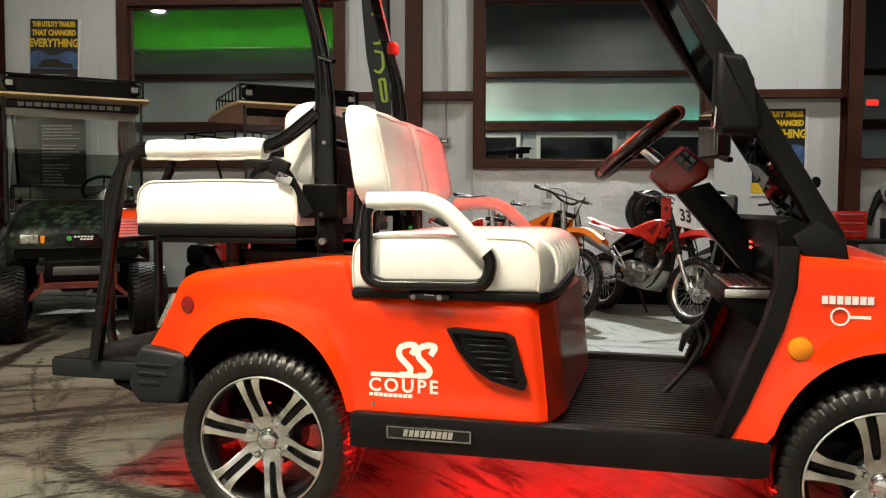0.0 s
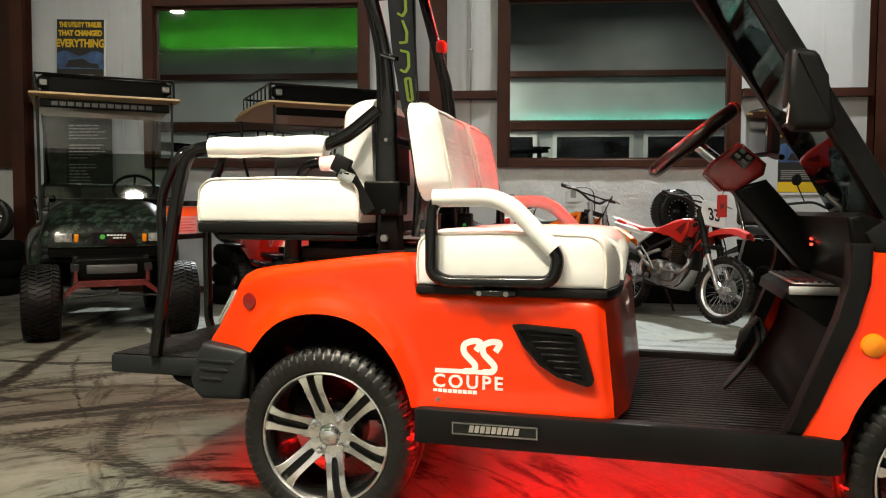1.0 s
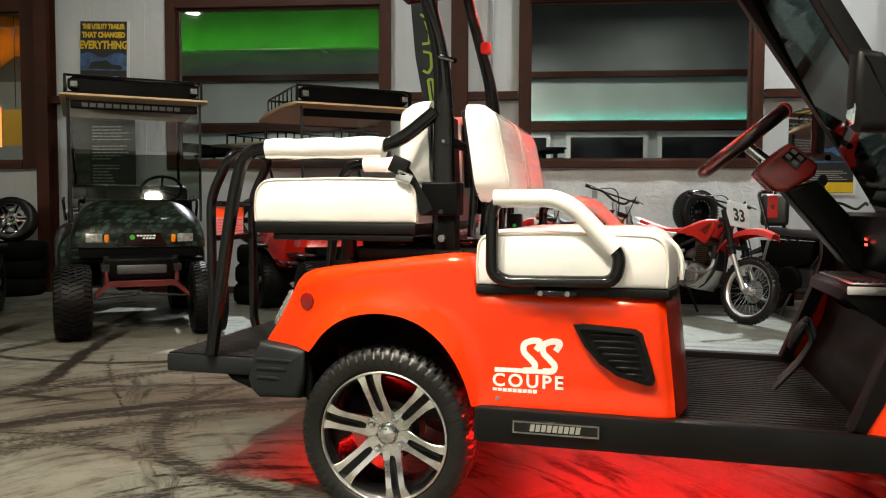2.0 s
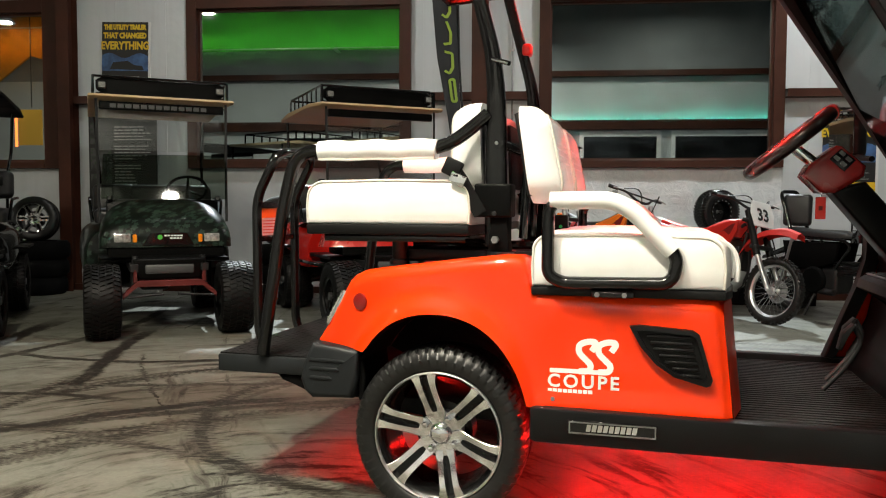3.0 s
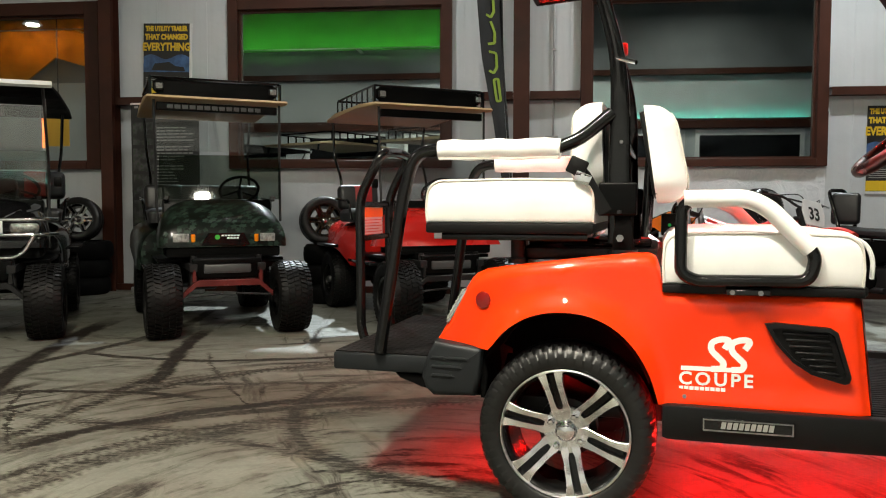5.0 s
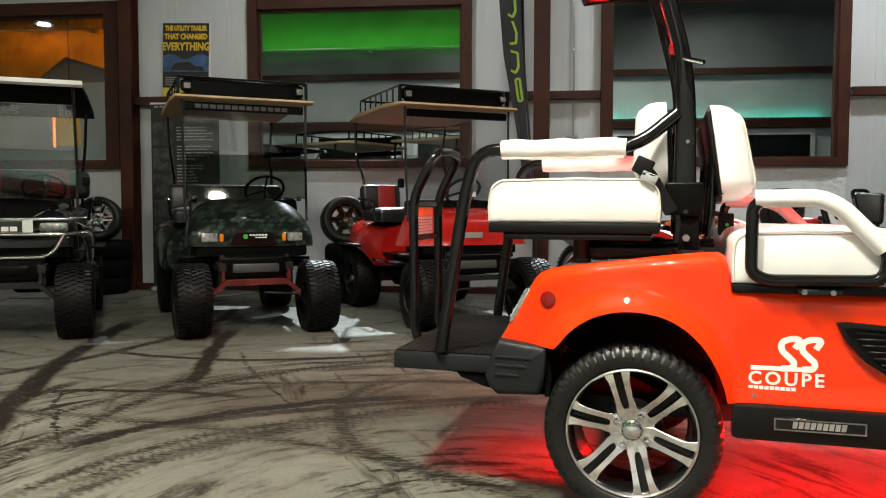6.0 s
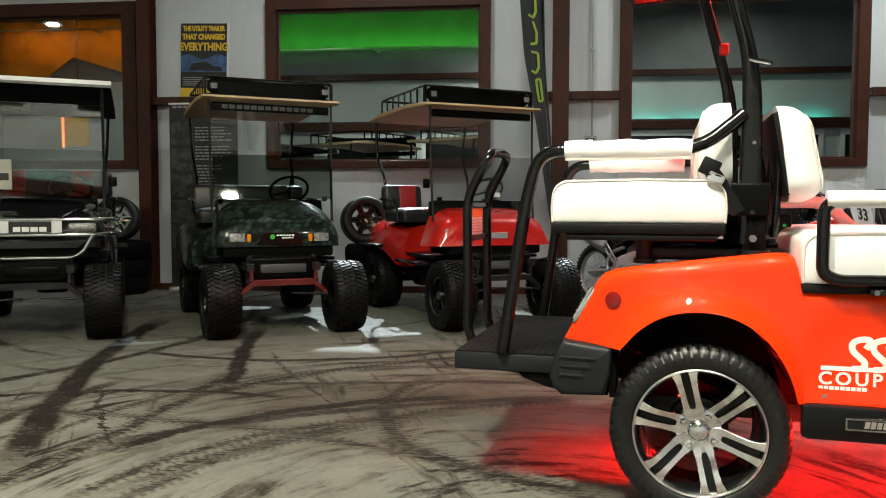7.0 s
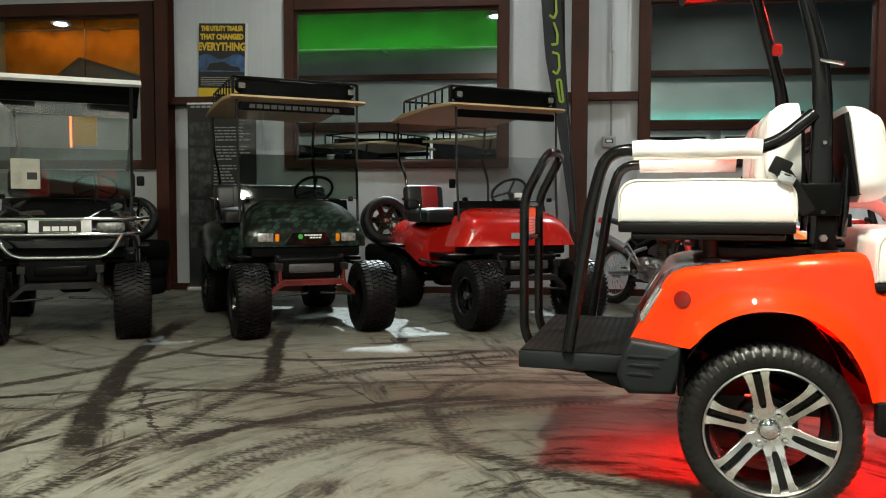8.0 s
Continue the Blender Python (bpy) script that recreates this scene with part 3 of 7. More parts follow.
# back wall as it shows in the window panes: girt, LED-lit ledge, doors with dark lights, green upper wall
solid("trim_girt_south", cube(-9.8, EAST, BACK, BACK + 0.16, 2.97, 3.16), M_BROWN, "dark brown steel girt on the far wall", "beam", "structure")
solid("trim_beam_south", cube(-9.8, EAST, BACK + 0.002, BACK + 0.2, 4.28, 4.42), M_BROWN, "dark brown eave beam", "beam", "structure")
solid("wall_green", cube(-9.4, -1.15, BACK + 0.003, BACK + 0.09, 5.06, TOP - 0.003), M_GREENWALL, "bright green painted upper wall", "wall", "structure")
solid("wall_amber", slab([(WEST, 3.6), (-14.4, 4.3), (-13.4, 5.03), (-10.2, 4.05), (-10.2, TOP - 0.21), (WEST, TOP - 0.21)], BACK + 0.003, BACK + 0.07), M_AMBERWALL, "amber painted upper wall", "wall", "structure")
for i, (a, b) in enumerate(((-6.5, -4.4), (-3.9, -1.9), (-1.2, 0.75), (1.15, 3.15), (3.4, 6.0), (6.4, 8.6))):
    w = thing("window_%d" % (i + 11), Matrix.Translation((0, BACK, 0)), "white framed window with dark night panes", "window")
    w["kind"] = "structure"
    fr = B()
    for s in ((a, b, 2.80, 2.94), (a, b, 2.0, 2.12), (a, a + 0.1, 2.12, 2.80), (b - 0.1, b, 2.12, 2.80)):
        box(fr, s[0], s[1], 0.002, 0.06, s[2], s[3])
    part("frame", fr, M_WHITEPL, w)
    part("pane", cube(a + 0.1, b - 0.1, 0.004, 0.02, 2.12, 2.80), M_DARKPAINT, w)

M_TEAL = glow("teal_led_strip", (0.05, 0.75, 0.55), 62.0)
# lip added to screen the diodes, so that only their glow shows
solid("trim_led_screen", cube(-9.8, EAST, BACK + 0.145, BACK + 0.165, 3.163, 3.205), M_BROWN, "added lip on the brown steel girt that screens the LED strip", "trim", "structure")
strip = thing("led_strip", Matrix.Translation((0, BACK + 0.115, 3.162)), "thin glowing teal LED strip on the girt ledge", "light strip")
part("channel", cube(-2.2, 6.2, -0.012, 0.012, 0, 0.006), M_ALU, strip)
part("diodes", cube(-2.2, 6.2, -0.006, 0.006, 0.0065, 0.012), M_TEAL, strip)


M_AMBERLED = glow("amber_led_strip", (1.0, 0.42, 0.06), 80.0)
strip = thing("led_strip", Matrix.Translation((0, BACK + 0.55, 5.66)), "thin glowing amber LED strip above the amber wall", "light strip")
part("channel", cube(WEST + 0.3, -10.2, -0.012, 0.012, 0, 0.006), M_ALU, strip)
part("lip", cube(WEST + 0.3, -10.2, 0.012, 0.016, -0.03, 0.006), M_ALU, strip)
part("diodes", cube(WEST + 0.3, -10.2, -0.006, 0.006, -0.006, -0.0005), M_AMBERLED, strip)
M_GREENLED = glow("green_led_strip", (0.32, 1.0, 0.22), 46.0)
green = thing("led_strip", Matrix.Translation((0, BACK + 0.55, 4.99)), "thin glowing green LED strip below the green wall", "light strip")
part("channel", cube(-9.4, -1.15, -0.012, 0.012, 0, 0.006), M_ALU, green)
part("lip", cube(-9.4, -1.15, 0.012, 0.016, 0, 0.024), M_ALU, green)
part("diodes", cube(-9.4, -1.15, -0.006, 0.006, 0.0065, 0.012), M_GREENLED, green)
for x in (-9.0, -5.0, -1.4):
    part("bracket", cube(x - 0.05, x + 0.05, -0.55, 0.0, -0.01, 0.0), M_ALU, green)
part("bracket", cube(-12.6, -12.5, -0.55, 0.0, -0.01, 0.0), M_ALU, strip)


# cold yard lights outside, which fall through the windows on to the floor
for eye, target, watts in (((-3.95, 15.0, 8.35), (-3.6, 8.9, 2.4), 9500.0), ((2.3, 15.0, 8.35), (1.2, 8.9, 2.4), 9000.0)):
    yard = bpy.data.lights.new("yard_light", "SPOT")
    yard.energy, yard.color, yard.shadow_soft_size, yard.spot_size, yard.spot_blend = watts, (0.86, 0.97, 1.0), 0.10, radians(38), 0.15
    new("yard_light", yard).matrix_world = look(eye, target)

# high-bay lamps under the ceiling
LAMP_POINTS = [(-12.0, 1.0, 60), (-7.03, 1.5, 128), (-2.07, 0.75, 305), (3.3, 0.1, 98, 5.80), (-1.5, -0.35, 112), (-0.6, -0.35, 112), (-2.9, 6.9, 50), (2.0, 7.15, 112), (5.2, 7.2, 42)]


def high_bay(x, y, k, z=5.17):
    ob = thing("high_bay_lamp", Matrix.Translation((x, y, z)), "round white high-bay lamp hanging from the ceiling", "ceiling lamp", "high-bay lamps")
    bm = B()
    lathe(bm, [(0.001, 0.20), (0.09, 0.20), (0.10, 0.12), (0.20, 0.02), (0.21, 0.0), (0.195, 0.0), (0.001, 0.08)], n=28, axis="z")
    part("shade", bm, M_ALU, ob)
    part("lens", disc((0, 0, 0), 0.125, 0.004, 0.012, "z"), M_LAMP, ob)
    part("rod", bar([(0, 0, 0.2), (0, 0, TOP - z)], 0.008), M_DARKSTEEL, ob)
    la = bpy.data.lights.new("high_bay_light", "AREA")
    la.shape, la.size, la.energy, la.color = "DISK", 0.25, k, (1.0, 0.93, 0.76) if y < 5 else (0.95, 0.97, 0.95)
    la.spread = radians(136 if k > 200 else 180)
    lo = new("light", la)
    lo.matrix_world = Matrix.Translation((x, y, z - 0.015))


for q in LAMP_POINTS:
    high_bay(*q)

# ---- the orange golf cart ----
# x forward, y across to its far side, z up, from below the hub of the rear wheel
cart = thing("golf_cart", pose(-0.585, 2.383, 0, 0, 0, -9.5),
             "bright orange four-seat golf cart with white vinyl seats and red underglow", "golf cart")
WIDE = 1.18


def tyre_mesh(r, rim, w, lugs=54, deep=0.009, skew=1.9, block=0.42):
    """A tyre round y, with its outer side towards -y at 0; shoulder lugs cut in."""
    prof = [(rim, 0.018), (rim + 0.006, 0.004), (rim + 0.012, 0.0), (r - 0.035, -0.004), (r - 0.014, 0.006), (r - 0.004, 0.020),
            (r, 0.042), (r + 0.001, w * 0.40), (r + 0.001, w * 0.46), (r + 0.001, w * 0.54), (r + 0.001, w * 0.60), (r, w - 0.042), (r - 0.004, w - 0.020), (r - 0.014, w - 0.006), (r - 0.035, w + 0.004), (rim + 0.012, w), (rim, w - 0.018)]
    bm, per = B(), 8
    n = lugs * per
    loops = []
    for k in range(n):
        lp = []
        for i, (rr, h) in enumerate(prof):
            if 3 <= i <= 13:
                edge = abs(h / w - 0.5) * 2
                ph = (k / per + skew * edge) % 1.0
                if ph < block * 0.55 and edge > 0.22:
                    rr -= deep * (0.0 if i in (3, 13) else 0.6 if i in (4, 12) else 1)
                if i in (8, 9):
                    rr -= deep * 0.9
            a = 2 * math.pi * k / n
            lp.append((rr * math.cos(a), h, rr * math.sin(a)))
        loops.append(lp)
    rings(bm, loops + [loops[0]], True, False)
    bmesh.ops.remove_doubles(bm, verts=bm.verts[:], dist=1e-6)
    return bm


# one finger of a split spoke: radius, inner and outer edge
SPOKE = [(0.035, 0.003, 0.020), (0.050, 0.003, 0.028), (0.064, 0.003, 0.0325), (0.074, 0.007, 0.0320), (0.084, 0.0103, 0.0308), (0.10, 0.0112, 0.0300), (0.12, 0.0116, 0.0303),
         (0.14, 0.0120, 0.0310), (0.16, 0.0123, 0.0325), (0.176, 0.0125, 0.0355), (0.190, 0.0125, 0.0410), (0.202, 0.0125, 0.0465)]


def dish(bm):
    """Sinks the middle of a wheel face, so that its spokes run inwards to the hub."""
    for v in bm.verts:
        v.co.y += 0.040 * (1 - smooth((math.hypot(v.co.x, v.co.z) - 0.045) / 0.135))


def sport_wheel(parent, x, y, z, flip, r=0.282, rim=0.205, w=0.205):
    """Six split spokes, machined on black, in a low road tyre."""
    barrel = B()
    lathe(barrel, [(rim - 0.004, 0.012), (rim - 0.014, 0.02), (rim - 0.022, 0.05), (rim - 0.03, w - 0.03), (rim, w - 0.01), (rim + 0.002, w - 0.012), (rim - 0.024, w - 0.034), (rim - 0.012, 0.05), (rim + 0.002, 0.014)], n=48)
    wh = part("wheel", barrel, M_RIMBLACK, parent, "black alloy wheel with machined silver spokes")
    wh.matrix_local = pose(x, y, z, 0, -14 if not flip else 23, 180 if flip else 0)
    part("tyre", tyre_mesh(r, rim, w), M_RUBBER, wh, "low-profile black rubber tyre")
    lip = B()
    lathe(lip, [(rim - 0.005, 0.006), (rim - 0.002, 0.002), (rim + 0.002, 0.004), (rim + 0.002, 0.014), (rim - 0.005, 0.014)], n=64)
    part("rim_lip", lip, M_ALU, wh)
    for k in range(6):
        bm = B()
        for s in (-1, 1):
            rings(bm, [[(q, 0.0085, s * (u + 0.0005)), (q, 0.0085, s * (v - 0.0015)), (q, 0.010, s * v), (q, 0.026, s * v), (q, 0.026, s * u), (q, 0.010, s * u)] for q, u, v in SPOKE])
        box(bm, 0.035, 0.072, 0.009, 0.024, -0.006, 0.006)
        dish(bm)
        part("spoke", bm, M_SPOKE, wh).matrix_local = pose(0, 0, 0, 0, 60 * k + 30, 0)
        bk = slab([(0.03, -0.018), (rim - 0.016, -0.026), (rim - 0.016, 0.026), (0.03, 0.018)], 0.027, 0.045)
        dish(bk)
        part("spoke_back", bk, M_RIMBLACK, wh).matrix_local = pose(0, 0, 0, 0, 60 * k + 30, 0)
    cap = B()
    lathe(cap, [(0.0005, -0.012), (0.022, -0.010), (0.032, -0.002), (0.036, 0.012), (0.036, 0.03), (0.0005, 0.03)], n=28)
    dish(cap)
    part("hub_cap", cap, M_CHROME, wh, "chrome hub cap")
    for k in range(4):
        a = math.radians(90 * k + 45)
        nut = B()
        lathe(nut, [(0.0005, -0.014), (0.008, -0.013), (0.012, -0.006), (0.012, 0.012), (0.0005, 0.012)], (0.055 * math.cos(a), 0, 0.055 * math.sin(a)), n=6)
        dish(nut)
        part("lug_nut", nut, M_CHROME, wh)
    hub = B()
    lathe(hub, [(0.0005, 0.02), (0.072, 0.02), (0.072, 0.05), (0.0005, 0.05)], n=28)
    dish(hub)
    part("hub_plate", hub, M_ALU, wh)
    part("brake_drum", disc((0, 0, 0), 0.095, 0.095, 0.16), M_DARKSTEEL, wh)
    return wh


for wx in (0.0, 1.75):
    sport_wheel(cart, wx - 0.012, 0.0, 0.279, False)
    sport_wheel(cart, wx - 0.012, WIDE, 0.279, True)
part("axle", bar([(0, 0.15, 0.277), (0, WIDE - 0.15, 0.277)], 0.035), M_DARKSTEEL, cart)
part("axle", bar([(1.75, 0.15, 0.277), (1.75, WIDE - 0.15, 0.277)], 0.03), M_DARKSTEEL, cart)


def arch(x, cx, half, base, high):
    u = (x - cx) / half
    return base + high * max(0.0, 1 - abs(u) ** 2.2) ** (1 / 2.2) if abs(u) < 1 else 0


def shell(xs, top, low, inset, crown=0.012, flare=None, lean=None, r=0.055, wide=WIDE):
    """A body shell lofted across: side, rounded shoulder, lid, shoulder, side."""
    loops = []
    for x in xs:
        zt, zb, yi = top(x), low(x), inset(x)
        half = []
        rr = min(r, (zt - zb) * 0.45)
        for k in range(13):
            v = k / 12
            z = zb + (zt - rr - zb) * v
            y = yi
            if flare:
                y -= flare(x, z)
            half.append((y, z))
        y_s = half[-1][0]
        for k in range(1, 8):
            a = math.pi / 2 * k / 7
            half.append((y_s + rr * (1 - math.cos(a)), zt - rr + rr * math.sin(a)))
        y_e = half[-1][0]
        for k in range(1, 6):
            f = k / 5
            half.append((y_e + (wide / 2 - y_e) * f, zt + crown * math.sin(f * math.pi / 2)))
        full = half + [(wide - y, z) for y, z in half[-2::-1]]
        loops.append([(x + (lean(x, z, y) if lean else 0), y, z) for y, z in full])
    return loops


REAR_TOP = [(-0.455, 0.548), (-0.43, 0.595), (-0.352, 0.735), (-0.338, 0.760), (-0.318, 0.778), (-0.28, 0.794), (-0.215, 0.806), (-0.07, 0.825), (0.07, 0.843), (0.20, 0.857), (0.240, 0.858), (0.262, 0.846), (0.273, 0.81), (0.280, 0.765), (0.292, 0.748), (0.82, 0.742), (0.862, 0.740)]


def rear_low(x):
    a = arch(x, -0.018, 0.302, 0.27, 0.400)
    base = 0.535 if x < -0.2 else 0.398
    return max(a, base) if x < 0.30 else 0.398


def rear_flare(x, z):
    d = math.hypot((x + 0.022) / 0.302, (z - 0.27) / 0.392) - 1.0
    lip = 0.044 * math.exp(-(d / 0.15) ** 2) * smooth((0.40 - x) / 0.2)
    waist = -0.006 * math.exp(-((z - 0.60) / 0.10) ** 2) * smooth((x - 0.30) / 0.1) * smooth((0.9 - x) / 0.25)
    foot = 0.008 * smooth((0.432 - z) / 0.006) * smooth((x - 0.29) / 0.02)
    return lip + waist + foot


xs = [-0.455, -0.445, -0.43, -0.41, -0.38, -0.352, -0.335, -0.3185]
xs += [-0.318 + 0.006 * i for i in range(6)] + [-0.28 + 0.018 * i for i in range(29)]
xs += [0.2395, 0.25, 0.258, 0.265, 0.272, 0.276, 0.280, 0.286, 0.292, 0.30, 0.315] + [0.335 + 0.03 * i for i in range(17)] + [0.835, 0.848, 0.857, 0.862]
body = B()
lp = shell(sorted(set(xs)), lambda x: lerp(REAR_TOP, x) - 0.012 * smooth((x - 0.845) / 0.017), rear_low,
           lambda x: 0.020 + 0.075 * smooth((-0.12 - x) / 0.34) + 0.018 * smooth((x - 0.835) / 0.027), flare=rear_flare,
           lean=lambda x, z, y: smooth((x - 0.6) / 0.25) * (-0.036 * (z - 0.40) / 0.34 + 0.040 * smooth(min(y, WIDE - y) / 0.22) + 0.03 * smooth((y - 0.1) / 0.9)), r=0.046, crown=-0.022)
rings(body, lp, False, False)
body.faces.new([body.verts.new(p) for p in lp[-1]])
body.faces.new([body.verts.new(p) for p in lp[0]])
bmesh.ops.remove_doubles(body, verts=body.verts[:], dist=1e-5)
rear = part("rear_body", body, M_ORANGE, cart, "glossy bright orange moulded rear body", 50)

# plate over the body's front face, its orange darkened like a dark reflection
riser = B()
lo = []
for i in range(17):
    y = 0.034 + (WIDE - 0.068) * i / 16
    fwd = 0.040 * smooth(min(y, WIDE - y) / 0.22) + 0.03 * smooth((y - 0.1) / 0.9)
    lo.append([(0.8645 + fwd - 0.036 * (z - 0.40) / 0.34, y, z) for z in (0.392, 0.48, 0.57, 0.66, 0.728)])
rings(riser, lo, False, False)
part("riser_panel", riser, M_RISERDARK, rear, "orange panel below the front seat, darkened for its dark reflection")

FRONT_TOP = [(1.335, 0.42), (1.365, 0.47), (1.40, 0.56), (1.455, 0.70), (1.492, 0.80), (1.502, 0.895), (1.57, 0.893), (1.72, 0.872), (1.95, 0.80), (2.15, 0.70), (2.27, 0.60), (2.31, 0.52)]


def front_low(x):
    a = arch(x, 1.755, 0.318, 0.27, 0.375)
    base = 0.392 if x < 1.6 else 0.40
    return max(a, base)


def front_flare(x, z):
    d = math.hypot((x - 1.755) / 0.318, (z - 0.27) / 0.375) - 1.0
    return 0.028 * math.exp(-(d / 0.16) ** 2)


nose = B()
xs = [1.345, 1.352, 1.36, 1.37, 1.385, 1.40, 1.42] + [1.4375 + 0.018 * i for i in range(49)]
lp = shell(xs, lambda x: lerp(FRONT_TOP, x), lambda x: min(front_low(x), lerp(FRONT_TOP, x) - 0.02),
           lambda x: 0.005 + 0.12 * smooth((x - 1.95) / 0.38), flare=front_flare, r=0.045, crown=0.03)
rings(nose, lp, False, False)
nose.faces.new([nose.verts.new(p) for p in lp[-1]])
bmesh.ops.delete(nose, geom=[f for f in nose.faces if f.calc_center_median().x < 1.516 and 0.055 < f.calc_center_median().y < WIDE - 0.055], context="FACES")
bmesh.ops.remove_doubles(nose, verts=nose.verts[:], dist=1e-5)
part("front_cowl", nose, M_ORANGE, cart, "glossy bright orange front cowl with flared wheel arch", 50)
for y in (0.10, WIDE - 0.30):
    part("headlamp", cube(2.20, 2.29, y, y + 0.20, 0.56, 0.65, 0.03, 3), M_CLEARLENS, cart)

# wheel-well liners
for cx in (-0.022, 1.755):
    for y0, y1 in ((-0.010, 0.30), (WIDE - 0.30, WIDE + 0.010)):
        bm = B()
        last = 17 if cx < 0.5 else 21
        lo = [[(cx + 0.299 * math.copysign(abs(math.cos(a)) ** 0.91, math.cos(a)), y, 0.27 + 0.394 * math.sin(a) ** 0.91 - 0.006) for y in (y0, y1)] for a in [math.pi * k / 20 for k in range(3, last)]]
        rings(bm, lo, False, False)
        part("wheel_well", bm, M_DULL, cart)
        if cx < 0.5:
            part("wheel_well_flap", slab([(-0.300, 0.53), (-0.284, 0.53), (-0.272, 0.44), (-0.280, 0.365), (-0.296, 0.365)], max(y0, 0.06), min(y1, WIDE - 0.06), 0.004, 1), M_DULL, cart, "black rubber splash flap")
        part("wheel_well_wall", slab([(cx + 0.294 * math.copysign(abs(math.cos(a)) ** 0.91, math.cos(a)), 0.27 + 0.384 * math.sin(a) ** 0.91) for a in [math.pi * k / 20 for k in range(last)]], (y1 if y0 < 0.5 else y0) - 0.004, (y1 if y0 < 0.5 else y0) + 0.004), M_DULL, cart)

# sills, floor and chassis
for y in (-0.022, WIDE - 0.028):
    part("rocker_panel", slab([(0.285, 0.303), (0.30, 0.297), (1.425, 0.293), (1.448, 0.30), (1.45, 0.385), (1.44, 0.392), (0.30, 0.402), (0.285, 0.398)], y, y + 0.05, 0.006), M_BLACKP, cart)
part("chassis", cube(-0.24, 2.1, 0.16, WIDE - 0.16, 0.30, 0.36, 0.01), M_DARKSTEEL, cart)
part("floor_pan", cube(0.80, 1.44, 0.03, WIDE - 0.03, 0.340, 0.366, 0.004), M_BLACKP, cart)
for k in range(36):
    y = 0.05 + 0.0305 * k
    part("mat_rib", cube(0.865, 1.395, y, y + 0.018, 0.366, 0.372, 0.002, 1), M_MAT, cart)
toe = slab([(1.385, 0.369), (1.398, 0.42), (1.43, 0.478), (1.472, 0.568), (1.495, 0.705), (1.505, 0.79), (1.545, 0.79), (1.545, 0.369)], 0.05, WIDE - 0.05, 0.004)
part("toe_board", toe, M_HULL, cart, "black ribbed rubber toe board")
for y in (-0.001, WIDE - 0.064):
    part("cowl_edge", slab([(1.455, 0.905), (1.462, 0.80), (1.43, 0.70), (1.312, 0.397), (1.352, 0.391), (1.39, 0.47), (1.478, 0.69), (1.508, 0.80), (1.511, 0.905)], y, y + 0.065, 0.006), M_BLACKP, cart)

# side vent, decals, badge, reflector
VENT = [(0.572, 0.655), (0.60, 0.659), (0.75, 0.649), (0.768, 0.637), (0.806, 0.508), (0.80, 0.492), (0.788, 0.488), (0.70, 0.512), (0.650, 0.545), (0.605, 0.595)]


def vent(y, s):
    cx, cz = 0.70, 0.58
    fr = B()
    out = [fr.verts.new((a, y - 0.008 * s, b)) for a, b in VENT]
    inn = [fr.verts.new((cx + (a - cx) * 0.86, y - 0.010 * s, cz + (b - cz) * 0.83)) for a, b in VENT]
    dep = [fr.verts.new((cx + (a - cx) * 0.84, y + 0.006 * s, cz + (b - cz) * 0.80)) for a, b in VENT]
    skirt = [fr.verts.new((a, y + 0.022 * s, b)) for a, b in VENT]
    for i in range(len(VENT)):
        j = (i + 1) % len(VENT)
        for p, q_ in ((skirt, out), (out, inn), (inn, dep)):
            fr.faces.new((p[i], p[j], q_[j], q_[i]))
    fr.faces.new(dep)
    v = part("side_vent", fr, M_BLACKP, cart, "black slatted side vent")
    for k in range(7):
        z = 0.517 + 0.0185 * k
        xa = lerp([(0.49, 0.745), (0.52, 0.70), (0.55, 0.665), (0.595, 0.625), (0.65, 0.60)], z) + 0.012
        xb = lerp([(0.50, 0.79), (0.64, 0.752)], z) - 0.012
        part("slat", cube(xa, xb, y - 0.004, y + 0.014, z - 0.004, z + 0.004, 0.002, 1), M_BLACKP, v)


vent(0.011, 1)
vent(WIDE - 0.011, -1)

side = Matrix(((1, 0, 0, 0), (0, 0, -1, 0), (0, 1, 0, 0), (0, 0, 0, 1)))    # writing upright on the near side
words("lettering", "COUPE", 0.055, M_DECAL, cart, Matrix.Translation((0.331, 0.0200, 0.4605)) @ side, 1.02, 0.0013, "white word lettering", space=1.28)
for k in range(9):
    part("maker_bar", cube(0.333 + 0.0151 * k, 0.3455 + 0.0151 * k, 0.0190, 0.03, 0.443, 0.4545), M_DECAL, cart)


def ribbon(pts, w, y):
    """A flat stroke of width w along points in x and z."""
    bm = B()
    p = rounded([(a, 0, b) for a, b in pts], 0.016, 5)
    lo = []
    for i, c in enumerate(p):
        d = (p[min(i + 1, len(p) - 1)] - p[max(i - 1, 0)]).normalized()
        nrm = Vector((-d.z, 0, d.x)) * (w / 2)
        a, b = c + nrm, c - nrm
        lo.append([(a.x, y(a.x, a.z), a.z), (b.x, y(b.x, b.z), b.z)] if callable(y) else [(a.x, y, a.z), (b.x, y, b.z)])
    rings(bm, lo, False, False)
    return bm


def side_y(x, z):
    """The body's near side, a hair proud."""
    return 0.0190 - rear_flare(x, z)


for dx in (0.0, 0.058):
    part("stroke_decal", ribbon([(0.425 + dx, 0.5105), (0.456 + dx, 0.512), (0.462 + dx, 0.530), (0.424 + dx, 0.566), (0.424 + dx, 0.590), (0.450 + dx, 0.602), (0.480 + dx, 0.600), (0.462 + dx, 0.572)], 0.0185, side_y), M_DECAL, cart, "white curved stroke of a side decal")
part("stroke_decal", ribbon([(0.338, 0.5097), (0.40, 0.5097), (0.45, 0.5097), (0.512, 0.5097)], 0.0135, side_y), M_DECAL, cart, "white curved stroke of a side decal")

